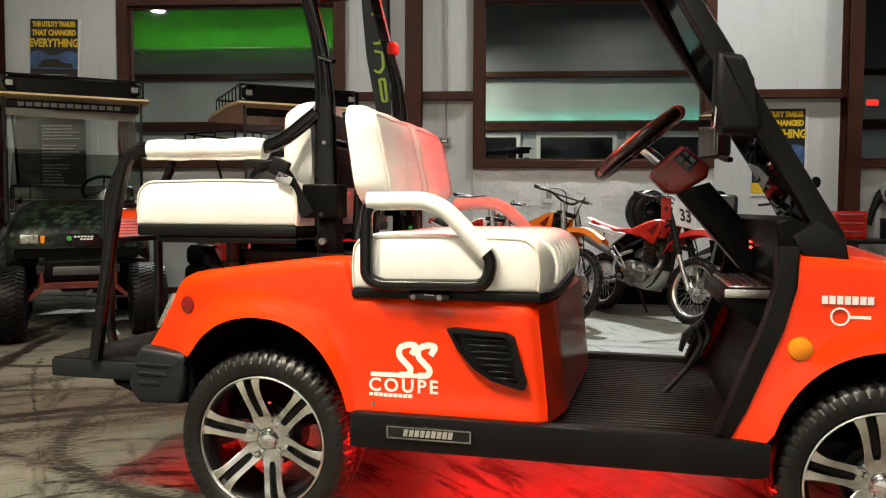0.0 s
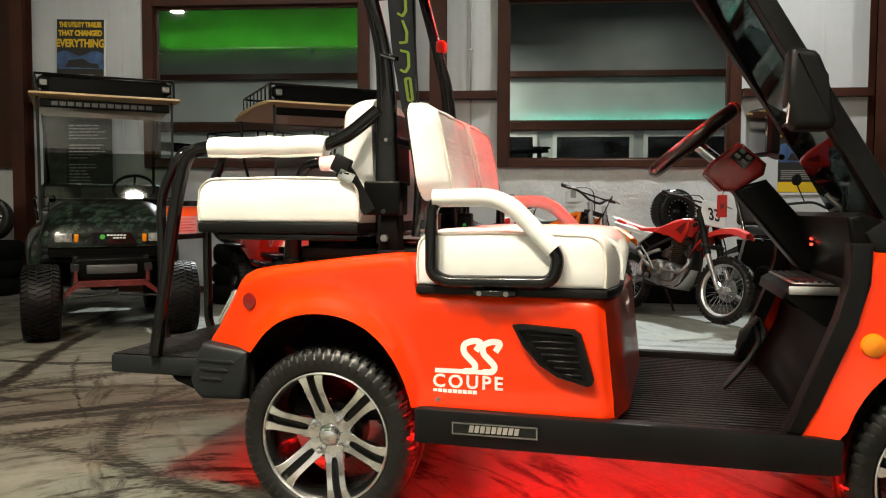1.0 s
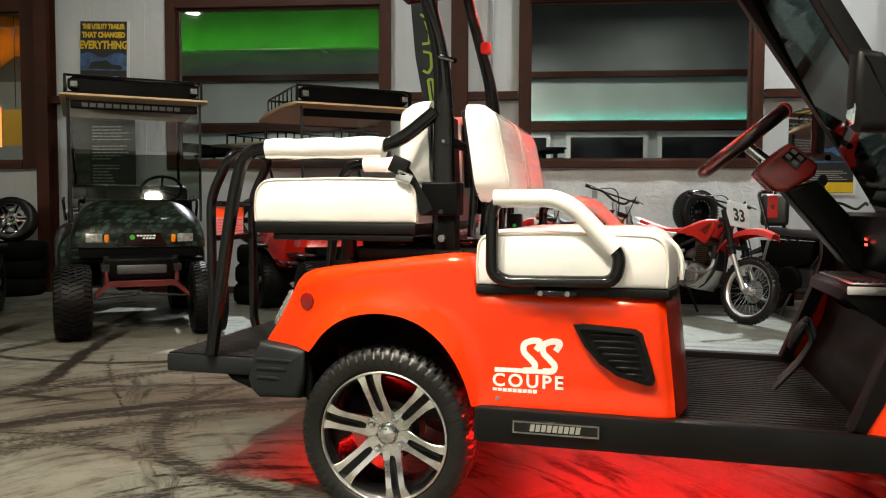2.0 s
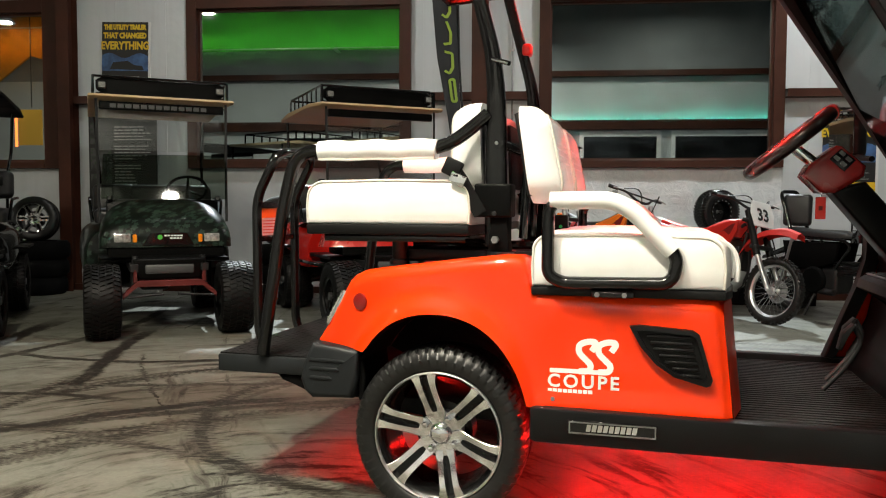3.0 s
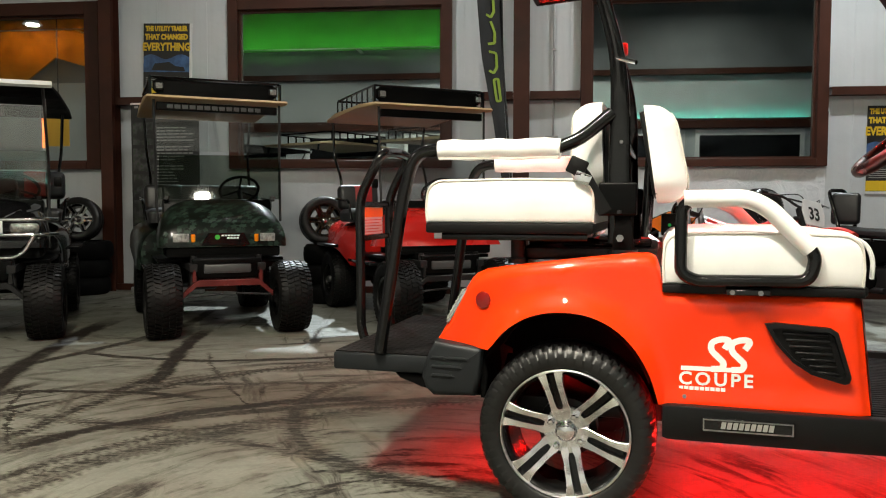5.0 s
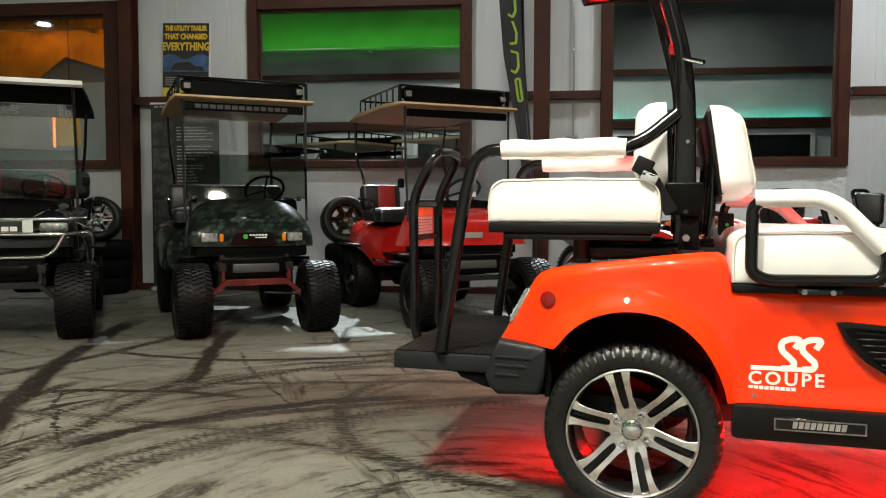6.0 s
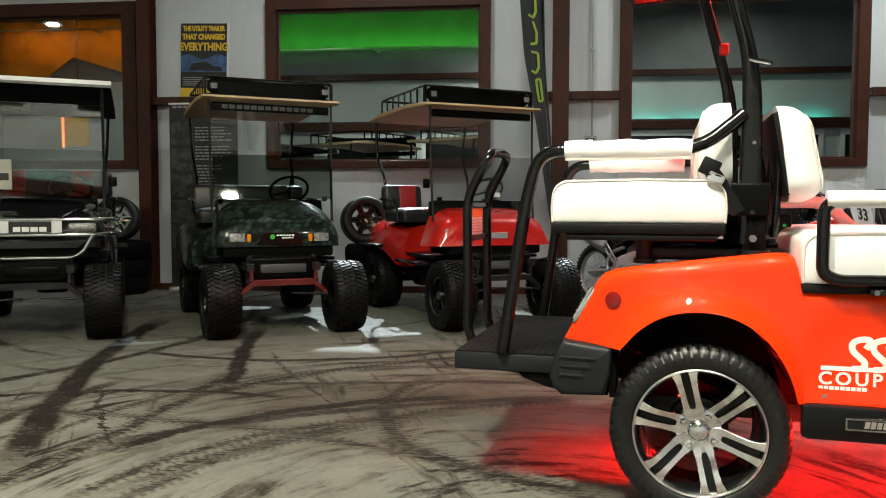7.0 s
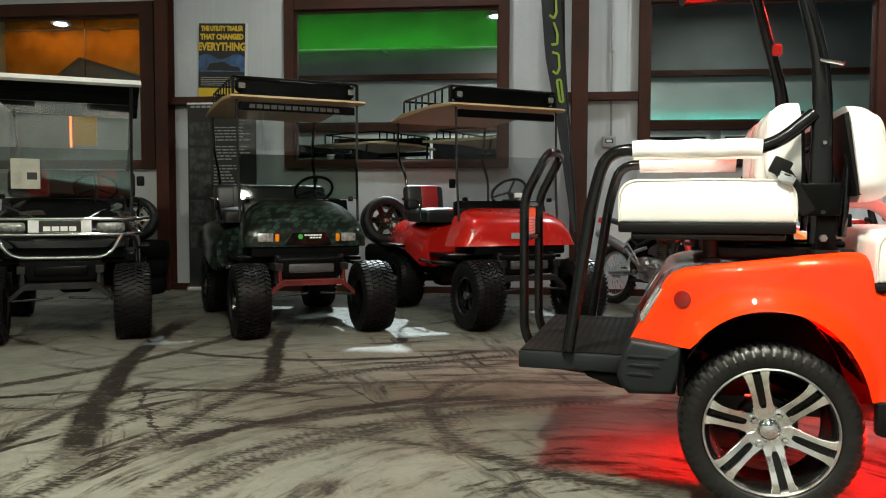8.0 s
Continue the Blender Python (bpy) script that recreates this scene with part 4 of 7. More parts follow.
badge = part("sill_badge", cube(0.398, 0.656, -0.0265, -0.02, 0.330, 0.374, 0.002, 1), M_DARKPAINT, cart, "black sill badge with chrome bars")
fr = B()
for s in ((0.402, 0.652, 0.366, 0.370), (0.402, 0.652, 0.334, 0.338), (0.402, 0.406, 0.338, 0.366), (0.648, 0.652, 0.338, 0.366)):
    box(fr, s[0], s[1], -0.0285, -0.026, s[2], s[3])
part("badge_frame", fr, M_STEEL, badge)
for k in range(9):
    x = 0.452 + 0.0165 * k
    part("badge_bar", slab([(x, 0.343), (x + 0.0125, 0.343), (x + 0.0165, 0.363), (x + 0.0035, 0.363)], -0.0295, -0.026), M_ALU, badge)
rf = B()
lathe(rf, [(0.0005, -0.004), (0.020, -0.003), (0.026, -0.001), (0.0285, 0.004), (0.0285, 0.03), (0.0005, 0.03)], n=28)
part("side_reflector", rf, M_REDLENS, cart, "round red side reflector").matrix_local = pose(-0.289, 0.053, 0.692, 0, 0, -18)
am = B()
lathe(am, [(0.0005, -0.012), (0.020, -0.010), (0.029, -0.004), (0.032, 0.006), (0.032, 0.03), (0.0005, 0.03)], n=28)
part("side_marker", am, M_AMBER, cart, "round amber side marker").matrix_local = pose(1.518, -0.004, 0.640)
for k in range(7):
    x = 1.566 + 0.018 * k
    part("front_decal", slab([(x, 0.760), (x + 0.014, 0.760), (x + 0.014, 0.781), (x, 0.781)], 0.0005, 0.0035), M_DECAL, cart)
ring = B()
lathe(ring, [(0.019, -0.001), (0.0235, -0.001), (0.0235, 0.002), (0.019, 0.002)], (1.610, 0.001, 0.728), n=28)
part("front_decal", ring, M_DECAL, cart, "white ring of a front decal")
part("front_decal", cube(1.634, 1.682, 0.0, 0.002, 0.723, 0.731), M_DECAL, cart)
part("body_screw", disc((0.349, 0.0, 0.424), 0.006, 0.009, 0.02), M_STEEL, cart)

# rear bumper, foot step and tail lamps
bump = slab([(-0.452, 0.552), (-0.30, 0.535), (-0.286, 0.53), (-0.292, 0.44), (-0.312, 0.372), (-0.455, 0.366), (-0.482, 0.39), (-0.497, 0.43), (-0.474, 0.51)], 0.035, WIDE - 0.035, 0.018, 3)
bp = part("rear_bumper", bump, M_SLATE, cart, "black moulded rear bumper")
for z, x in ((0.438, -0.39), (0.468, -0.365), (0.497, -0.345)):
    part("bumper_rib", slab([(-0.462, z - 0.004), (x, z - 0.007), (x + 0.012, z - 0.003), (x, z + 0.004), (-0.455, z + 0.005)], 0.0305, 0.042, 0.003, 2), M_SLATE, bp)
for y in (0.115, WIDE - 0.145):
    part("bumper_hanger", slab([(-0.62, 0.424), (-0.30, 0.42), (-0.305, 0.358), (-0.42, 0.356), (-0.52, 0.376), (-0.60, 0.402)], y, y + 0.03, 0.006, 1), M_DULL, bp, "dull black plate below the bumper")
part("tow_frame", bar([(-0.30, 0.35, 0.33), (-0.62, 0.30, 0.395), (-0.80, 0.30, 0.41)], 0.02, 0.08), M_DARKSTEEL, cart)
part("tow_frame", bar([(-0.30, 0.85, 0.33), (-0.62, 0.88, 0.395), (-0.80, 0.88, 0.41)], 0.02, 0.08), M_DARKSTEEL, cart)
step = part("foot_step", cube(-0.845, -0.475, 0.105, WIDE - 0.105, 0.422, 0.484, 0.008), M_SLATE, cart, "black rear foot step with diamond plate")
part("tread_plate", cube(-0.838, -0.48, 0.112, WIDE - 0.112, 0.4845, 0.4885), M_MAT, step)
bm = B()
for i in range(13):
    for j in range(33):
        x, y = -0.825 + 0.0275 * i, 0.13 + 0.028 * j
        s = 1 if (i + j) % 2 else -1
        a = [Vector((x - 0.009, y - 0.009 * s, 0.4885)), Vector((x + 0.009, y + 0.009 * s, 0.4885))]
        nrm = Vector((-(a[1].y - a[0].y), a[1].x - a[0].x, 0)).normalized() * 0.0035
        lo = [bm.verts.new(v) for v in (a[0] + nrm, a[0] - nrm, a[1] - nrm, a[1] + nrm)]
        hi = bm.verts.new((a[0] + a[1]) / 2 + Vector((0, 0, 0.0025)))
        for k in range(4):
            bm.faces.new((lo[k], lo[(k + 1) % 4], hi))
tagged(part("plate_tread", bm, M_MAT, step), kind="stuff")
for y in (0.094, WIDE - 0.194):
    tl = cube(-0.006, 0.010, 0, 0.10, -0.062, 0.062, 0.006, 3)
    tl = part("tail_lamp", tl, M_CLEARLENS, cart, "clear ribbed tail lamp lens")
    tl.matrix_local = pose(-0.392, y, 0.668, 0, 29, 0)
    part("lamp_bezel", cube(-0.001, 0.012, -0.003, 0.103, -0.067, 0.067, 0.004, 2), M_CHROME, tl)
    for k in range(6):
        part("lens_rib", cube(-0.0085, -0.004, 0.004, 0.096, -0.050 + 0.019 * k, -0.045 + 0.019 * k, 0.0015, 1), M_CLEARLENS, tl)

# roof posts, roof and red LED strips under it
for y, s in ((0.165, 1), (WIDE - 0.165, -1)):
    bm = B()
    lo = []
    for x, z in [(p.x, p.z) for p in rounded([(0.142, 0, 0.88), (0.139, 0, 1.15), (0.140, 0, 1.36), (0.128, 0, 1.50), (0.083, 0, 1.665), (-0.004, 0, 1.985)], 0.08, 5)]:
        hx = lerp([(1.05, 0.037), (1.33, 0.031), (1.50, 0.025), (1.7, 0.0225)], z)
        ring = []
        for k in range(20):
            ca, sa = math.cos(2 * math.pi * k / 20), math.sin(2 * math.pi * k / 20)
            ring.append((x + hx * math.copysign(abs(ca) ** 0.55, ca), y + 0.021 * math.copysign(abs(sa) ** 0.55, sa), z))
        lo.append(ring)
    rings(bm, lo)
    part("roof_post", bm, M_TUBE, cart, "black curved roof post")
    part("post_bracket", cube(0.077, 0.197, y - 0.045, y + 0.045, 0.970, 1.077, 0.007, 3), M_HULL, cart, "black moulded bracket box")
    part("post_foot", slab([(0.118, 0.856), (0.192, 0.856), (0.186, 0.90), (0.188, 0.972), (0.126, 0.972), (0.132, 0.91)], y - 0.032, y + 0.032, 0.008), M_DULL, cart)
    part("foot_flange", disc((0.155, y, 0.838), 0.052, 0.0, 0.022, "z", 24, 0.006), M_DARKPAINT, cart)
    part("bolt", disc((0.146, 0, 0.898), 0.012, y - 0.052 * s, y - 0.03 * s, "y", 6), M_STEEL, cart, "brassy steel bolt head")
    part("bolt", disc((0.143, 0, 0.982), 0.0075, y - 0.050 * s, y - 0.03 * s, "y", 8), M_DARKSTEEL, cart, "steel bolt head")
    part("bolt", disc((0.146, 0, 1.207), 0.006, y - 0.030 * s, y - 0.018 * s, "y", 8), M_STEEL, cart, "steel bolt head")
    # seat belt
    strapp = ribbon([(-0.005, 1.135), (0.03, 1.10), (0.07, 1.03), (0.10, 0.98)], 0.045, y - 0.052 * s)
    part("seat_belt", strapp, M_BLACKP, cart, "black webbing seat belt")
    part("belt_buckle", cube(-0.03, 0.03, -0.012, 0.012, -0.028, 0.028, 0.006, 2), M_BLACKP, cart).matrix_local = pose(0.010, y - 0.06 * s, 1.128, 0, 25, 0)
    part("buckle_tongue", cube(-0.027, 0.027, -0.005, 0.005, -0.018, 0.016, 0.003, 2), M_CHROME, cart, "bright steel buckle tongue").matrix_local = pose(0.029, y - 0.068 * s, 1.092, 0, 25, 0)

roof = part("roof", slab([(-0.34, 1.945), (-0.30, 1.935), (1.16, 1.94), (1.22, 1.95), (1.18, 1.985), (0.9, 2.005), (-0.1, 2.005), (-0.32, 1.98)], 0.0, WIDE, 0.02, 3), M_DARKPAINT, cart, "black moulded cart roof")
# lips added to keep the strip's red light off the carts behind
part("roof_baffle", cube(-0.30, 1.16, WIDE - 0.03, WIDE - 0.004, 1.872, 1.944, 0.006, 1), M_HULL, roof)
part("roof_baffle", cube(-0.30, -0.276, 0.60, WIDE - 0.031, 1.872, 1.944, 0.006, 1), M_HULL, roof)
part("led_strip", cube(-0.26, 0.80, 1.094, 1.106, 1.922, 1.932), M_REDROOF, roof, "glowing red LED strip")
# inner lip added to cut the red light short of the near seats
part("led_baffle", cube(-0.27, 0.82, 1.068, 1.072, 1.893, 1.938, 0.001, 1), M_HULL, roof)
roof.matrix_local = pose(-0.3, 0, 1.985, 0, -4, 0) @ pose(0.3, 0, -1.94)
for y in (0.022, WIDE - 0.087):
    part("roof_bracket", slab([(0.96, 1.93), (1.04, 1.93), (1.03, 2.07), (0.95, 2.07)], y, y + 0.065, 0.006, 1), M_BLACKP, cart)
part("post_pin", bar([(0.13, 0.15, 1.475), (0.190, 0.11, 1.452)], 0.008), M_CHROME, cart)
part("belt_guide", cube(0.085, 0.125, WIDE - 0.20, WIDE - 0.14, 1.645, 1.695, 0.012, 3), M_REDPLASTIC, cart, "red belt guide knob")

# red strips below the sills
for y in (0.075, WIDE - 0.085):
    part("under_strip", cube(0.32, 1.42, y, y + 0.012, 0.283, 0.292), M_REDGLOW, cart, "glowing red LED strip")
# a red LED behind the bumper; unseen pod and shroud added to shape its light
pod_ = part("led_pod", cube(-0.285, -0.225, 0.575, 0.625, 0.420, 0.440, 0.004, 1), M_DULL, cart, "added small black pod that holds the red underglow light")
part("shroud", cube(-0.40, -0.20, 0.531, 0.537, 0.330, 0.43), M_DULL, pod_)
part("lens", cube(-0.264, -0.248, 0.592, 0.608, 0.4165, 0.4195), M_REDLENS, pod_)
led = bpy.data.lights.new("red_led", "AREA")
led.shape, led.size, led.energy, led.color = "SQUARE", 0.016, 14.0, (1.0, 0.012, 0.010)
led_ = new("red_led", led)
led_.parent = cart
led_.matrix_local = pose(-0.256, 0.60, 0.412)
for sx, sz in ((-0.095, 0.245), (-0.075, 0.35)):
    part("led_module", cube(sx, sx + 0.03, 0.165, 0.175, sz, sz + 0.012), M_REDDOT, cart)


def cushion(x0, x1, y0, y1, z0, z1, r=0.05, puff=0.012, seed=1, bow=0.0):
    """A stuffed seat cushion, softly crowned."""
    bm = B()
    vs = bmesh.ops.create_cube(bm, size=1.0)["verts"]
    for v in vs:
        v.co = Vector(((x0 + x1) / 2 + v.co.x * (x1 - x0), (y0 + y1) / 2 + v.co.y * (y1 - y0), (z0 + z1) / 2 + v.co.z * (z1 - z0)))
    bmesh.ops.bevel(bm, geom=[e for e in bm.edges if max(v.co.z for v in e.verts) > z1 - 1e-4 or abs(e.verts[0].co.z - e.verts[1].co.z) > 0.01], offset=r, segments=6, profile=0.5, affect="EDGES")
    bmesh.ops.subdivide_edges(bm, edges=[e for e in bm.edges if e.calc_length() > 0.10], cuts=9, use_grid_fill=True)
    for v in bm.verts:
        u = min(1, max(0, (v.co.x - x0) / (x1 - x0))), min(1, max(0, (v.co.y - y0) / (y1 - y0)))
        k = (v.co.z - z0) / (z1 - z0)
        if k > 0.4:
            v.co.z += puff * 4 * u[0] * (1 - u[0]) * min(1, 8 * u[1] * (1 - u[1]))
        v.co += Vector((0, 0, 1)) * 0.002 * noise.noise(v.co * 9 + Vector((seed, 0, 0)))
        mid = 4 * max(0, k) * max(0, 1 - k)
        v.co.y += (-1 if v.co.y < (y0 + y1) / 2 else 1) * 0.010 * mid
        v.co.x += (-1 if v.co.x < (x0 + x1) / 2 else 1) * 0.010 * mid
        v.co.x += bow * smooth((v.co.x - x0) / (x1 - x0) - 0.4) * smooth(min(v.co.y - y0, y1 - v.co.y) / 0.22)
    return bm


def bench_outline(x0, x1, z0, z1, rl, rr, grow=0.0):
    """Side view of a bench cushion: upright ends, rounded upper corners."""
    pts = [(x0, z0), (x0 - 0.003, (z0 + z1 - rl) / 2), (x0, z1 - rl)]
    pts += [(x0 + rl - rl * math.cos(a), z1 - rl + rl * math.sin(a)) for a in [math.pi / 2 * k / 7 for k in range(1, 8)]]
    pts += [(x0 + rl + (x1 - rr - x0 - rl) * k / 9, z1 + 0.004 * math.sin(math.pi * k / 9)) for k in range(1, 9)]
    pts += [(x1 - rr + rr * math.sin(a), z1 - rr + rr * math.cos(a)) for a in [math.pi / 2 * k / 7 for k in range(0, 8)]]
    pts += [(x1 + 0.003, (z0 + z1 - rr) / 2), (x1, z0)]
    cx, cz = (x0 + x1) / 2, (z0 + z1) / 2
    return [(x + grow * max(-1, min(1, (x - cx) / 0.04)), z + grow * max(-1, min(1, (z - cz) / 0.03))) for x, z in pts]


def bench(x0, x1, y0, y1, z0, z1, rl, rr, seed, bow=0.0):
    """A bench cushion: side panels sewn to a crowned top that runs across."""
    ys = [(y0, -0.016), (y0 + 0.003, -0.007), (y0 + 0.009, -0.001), (y0 + 0.018, 0.0)]
    ys += [(y0 + 0.018 + (y1 - y0 - 0.036) * k / 28, 0.0) for k in range(1, 28)]
    ys += [(y1 - 0.018, 0.0), (y1 - 0.009, -0.001), (y1 - 0.003, -0.007), (y1, -0.016)]
    loops = [[(cx_, y0 - 0.005, cz_) for cx_, cz_ in bench_outline(x0 + 0.05, x1 - 0.05, z0 + 0.03, z1 - 0.035, rl * 0.6, rr * 0.6)]]
    for y, g in ys:
        e = smooth(min(y - y0, y1 - y) / 0.22)
        lp = []
        for x, z in bench_outline(x0, x1, z0, z1, rl, rr, g):
            hi = max(0.0, (z - z0) / (z1 - z0) - 0.5)
            p = Vector((x + bow * e * smooth((x - x0) / (x1 - x0) - 0.4), y, z + 0.012 * e * hi))
            lp.append(p + Vector((0.002, 0, 0.003)) * noise.noise(p * 8 + Vector((seed, 0, 0))) * (1 if z > z0 + 0.02 else 0))
        loops.append(lp)
    loops.append([(cx_, y1 + 0.005, cz_) for cx_, cz_ in bench_outline(x0 + 0.05, x1 - 0.05, z0 + 0.03, z1 - 0.035, rl * 0.6, rr * 0.6)])
    bm = B()
    rings(bm, loops)
    return bm


def bench_piping(parent, x0, x1, y0, y1, z0, z1, rl, rr):
    """A welt round each side panel."""
    for y in (y0 + 0.003, y1 - 0.003):
        bm = B()
        tube(bm, [(x, y, z) for x, z in bench_outline(x0, x1, z0, z1, rl, rr, -0.005)], 0.0042, 6)
        part("piping", bm, M_PIPING, parent)


# seats
fs = part("front_seat", bench(0.280, 0.838, 0.020, WIDE - 0.020, 0.764, 0.921, 0.045, 0.060, 3, 0.045), M_VINYL, cart, "white vinyl front bench cushion", 50)
bench_piping(fs, 0.280, 0.838, 0.020, WIDE - 0.020, 0.764, 0.921, 0.045, 0.060)
for k in range(9):
    y = 0.12 + 0.118 * k
    part("pleat", bar([(0.64, y, 0.924), (0.80, y, 0.920), (0.862, y, 0.888), (0.880, y, 0.84), (0.876, y, 0.785)], 0.007, 0.04, 6), M_VINYL, fs)
part("seat_pan", slab([(0.280, 0.018), (0.838, 0.018), (0.862, 0.09), (0.876, 0.24), (0.876, WIDE - 0.24), (0.862, WIDE - 0.09), (0.838, WIDE - 0.018), (0.280, WIDE - 0.018)], 0.737, 0.763, 0.006, 2, "z"), M_BLACKP, cart)
rs = part("rear_seat", bench(-0.503, 0.066, 0.108, WIDE - 0.108, 0.944, 1.090, 0.055, 0.060, 7), M_VINYL, cart, "white vinyl rear-facing bench cushion", 50)
bench_piping(rs, -0.503, 0.066, 0.108, WIDE - 0.108, 0.944, 1.090, 0.055, 0.060)
part("seat_pan", cube(-0.502, 0.064, 0.104, WIDE - 0.104, 0.910, 0.945, 0.008), M_BLACKP, cart)
part("seat_frame", cube(-0.46, 0.04, 0.16, WIDE - 0.16, 0.885, 0.911, 0.004), M_TUBE, cart)


SKINS = {}


def back_seams(seed, face, parent):
    """Welt round the padded face and short stitched lines on it."""
    sk = SKINS[seed]
    off = Vector((0.002 * face, 0, 0))
    path = [Vector(sk[k][2]) + off for k in range(5, 19)] + [Vector(sk[19][i]) + off for i in range(3, 26)] + [Vector(sk[k][26]) + off for k in range(18, 4, -1)]
    bm = B()
    tube(bm, path, 0.0035, 6)
    part("piping", bm, M_PIPING, parent)
    for c in (8, 19):
        for k in (11, 12, 13, 14):
            part("stitch", bar([Vector(sk[k][i]) + off * 0.3 for i in range(c - 3, c + 4)], 0.0022, 0.01, 5), M_VINYL, parent)


def backrest(x_top, x_bot, z0, z1, thick, face, y0, y1, seed):
    """A padded back; face 1 looks forward, -1 to the rear."""
    n, lo = 24, []
    for k in range(n + 1):
        f = 0.5 - 0.5 * math.cos(math.pi * k / n)
        z = z0 + (z1 - z0) * f
        xc = x_bot + (x_top - x_bot) * f
        e = min(f, 1 - f) / 0.24
        rnd = math.sqrt(max(0.0, 1 - max(0.0, 1 - e) ** 2)) if e < 1 else 1.0
        t = thick * (0.25 + 0.75 * rnd) * (1.0 - 0.18 * f)
        inset = 0.085 * (1 - rnd)
        ring = []
        m = 28
        for i in range(m + 1):
            g = i / m
            e2 = min(g, 1 - g) / 0.10
            r2 = math.sqrt(max(0.0, 1 - max(0.0, 1 - e2) ** 2)) if e2 < 1 else 1.0
            y = y0 + inset + (y1 - y0 - 2 * inset) * g
            dip = 0.006 * math.exp(-((g - 0.5) / 0.02) ** 2)
            ring.append((xc + face * (t * (0.3 + 0.7 * r2) - dip), y, z + 0.003 * noise.noise(Vector((g * 6, f * 5, seed)))))
        SKINS[seed] = SKINS[seed] + [ring[:]] if seed in SKINS else [ring[:]]
        ring += [(xc, y1 - inset, z), (xc, y0 + inset, z)]
        lo.append(ring)
    bm = B()
    rings(bm, lo)
    return bm


for y0, y1 in ((0.125, 0.585), (0.595, WIDE - 0.125)):
    fb = part("front_backrest", backrest(0.212, 0.258, 1.015, 1.330, 0.112, 1, y0, y1, y0), M_VINYL, cart, "white vinyl front seat back", 60)
    part("back_shell", slab([(0.200, 1.300), (0.216, 1.306), (0.264, 1.040), (0.246, 1.034)], y0 + 0.02, y1 - 0.02, 0.006), M_BLACKP, fb)
    back_seams(y0, 1, fb)
    rb = part("rear_backrest", backrest(0.078, 0.088, 1.060, 1.352, 0.115, -1, y0 + 0.06, y1 - 0.06 * (y1 > 0.9), y0 + 4), M_VINYL, cart, "white vinyl rear-facing seat back", 60)
    back_seams(y0 + 4, -1, rb)
    part("back_shell", slab([(0.080, 1.320), (0.094, 1.320), (0.104, 1.075), (0.090, 1.075)], y0 + 0.08, y1 - 0.03, 0.005), M_BLACKP, rb)
for y in (0.22, 0.42, 0.76, 0.96):
    part("back_bracket", bar([(0.235, y, 1.18), (0.225, y, 0.98), (0.22, y, 0.90)], 0.014, 0.05), M_TUBE, cart)
part("back_bar", bar([(0.15, 0.14, 1.21), (0.15, WIDE - 0.14, 1.21)], 0.018), M_TUBE, cart)
part("engine_cover", cube(-0.20, 0.26, 0.20, WIDE - 0.20, 0.82, 0.862, 0.01), M_BLACKP, cart)
for y, z in ((0.26, 0.872), (0.31, 0.880), (0.42, 0.875)):
    part("hose", bar([(-0.17, y, z), (-0.05, y + 0.03, z + 0.012), (0.08, y - 0.01, z - 0.004), (0.24, y + 0.02, z)], 0.010, 0.05, 8), M_DARKPAINT, cart, "black glossy hose")
part("cable_box", cube(-0.06, 0.03, 0.30, 0.36, 0.862, 0.886, 0.006, 1), M_DARKPAINT, cart)

# arm hoops of the rear seat, with padded sleeves
for y, s in ((0.125, 1), (WIDE - 0.125, -1)):
    part("arm_hoop", bar([(-0.668, y - 0.02 * s, 0.49), (-0.592, y, 1.02), (-0.545, y, 1.190), (-0.40, y, 1.192), (-0.02, y, 1.188), (0.115, y + 0.03 * s, 1.302)], 0.0225, 0.10, 12), M_TUBE, cart, "black bent steel arm hoop")
    sl = B()
    tube(sl, [(-0.458 + 0.0515 * k, y, 1.190 + 0.0025 * math.sin(k * 2.1)) for k in range(9)], [0.033, 0.0345, 0.034, 0.033, 0.035, 0.0335, 0.035, 0.034, 0.033], 16)
    part("arm_sleeve", sl, M_VINYL, cart, "white vinyl padded arm sleeve")
    part("sleeve_hem", slab([(-0.45, 1.157), (-0.05, 1.155), (-0.05, 1.164), (-0.24, 1.160), (-0.45, 1.165)], y - 0.036 * s, y - 0.032 * s), M_PIPING, cart)
    # front arm hoop
    yy = 0.0 if s > 0 else WIDE
    part("arm_hoop", bar([(0.42, yy, 1.022), (0.332, yy, 1.015), (0.331, yy, 0.80), (0.375, yy, 0.778), (0.69, yy, 0.783), (0.704, yy, 0.86), (0.665, yy, 0.90)], 0.019, 0.045, 12), M_TUBE, cart, "black bent steel arm hoop")
    sl = B()
    tube(sl, rounded([(0.338, yy, 1.022), (0.515, yy, 1.024), (0.575, yy, 0.995), (0.690, yy, 0.875)], 0.07, 6), 0.0265, 14)
    part("arm_sleeve", sl, M_VINYL, cart, "white vinyl padded arm sleeve")
    part("hoop_plate", cube(0.46, 0.585, yy - 0.012, yy + 0.03, 0.738, 0.757, 0.004, 1), M_TUBE, cart)
    for bx in (0.478, 0.556):
        part("bolt", disc((bx, yy, 0.747), 0.008, -0.020 * s, -0.008 * s, "y", 6), M_STEEL, cart, "steel bolt head")
for x in (-0.195, ):
    for y in (0.19, WIDE - 0.19):
        bm = B()
        lathe(bm, [(0.0005, 0.0), (0.034, 0.0), (0.034, 0.014), (0.026, 0.02), (0.026, 0.078), (0.03, 0.084), (0.03, 0.10), (0.0005, 0.10)], axis="z", n=20)
        part("seat_riser", bm, M_BLACKP, cart).matrix_local = pose(x, y, 0.808)

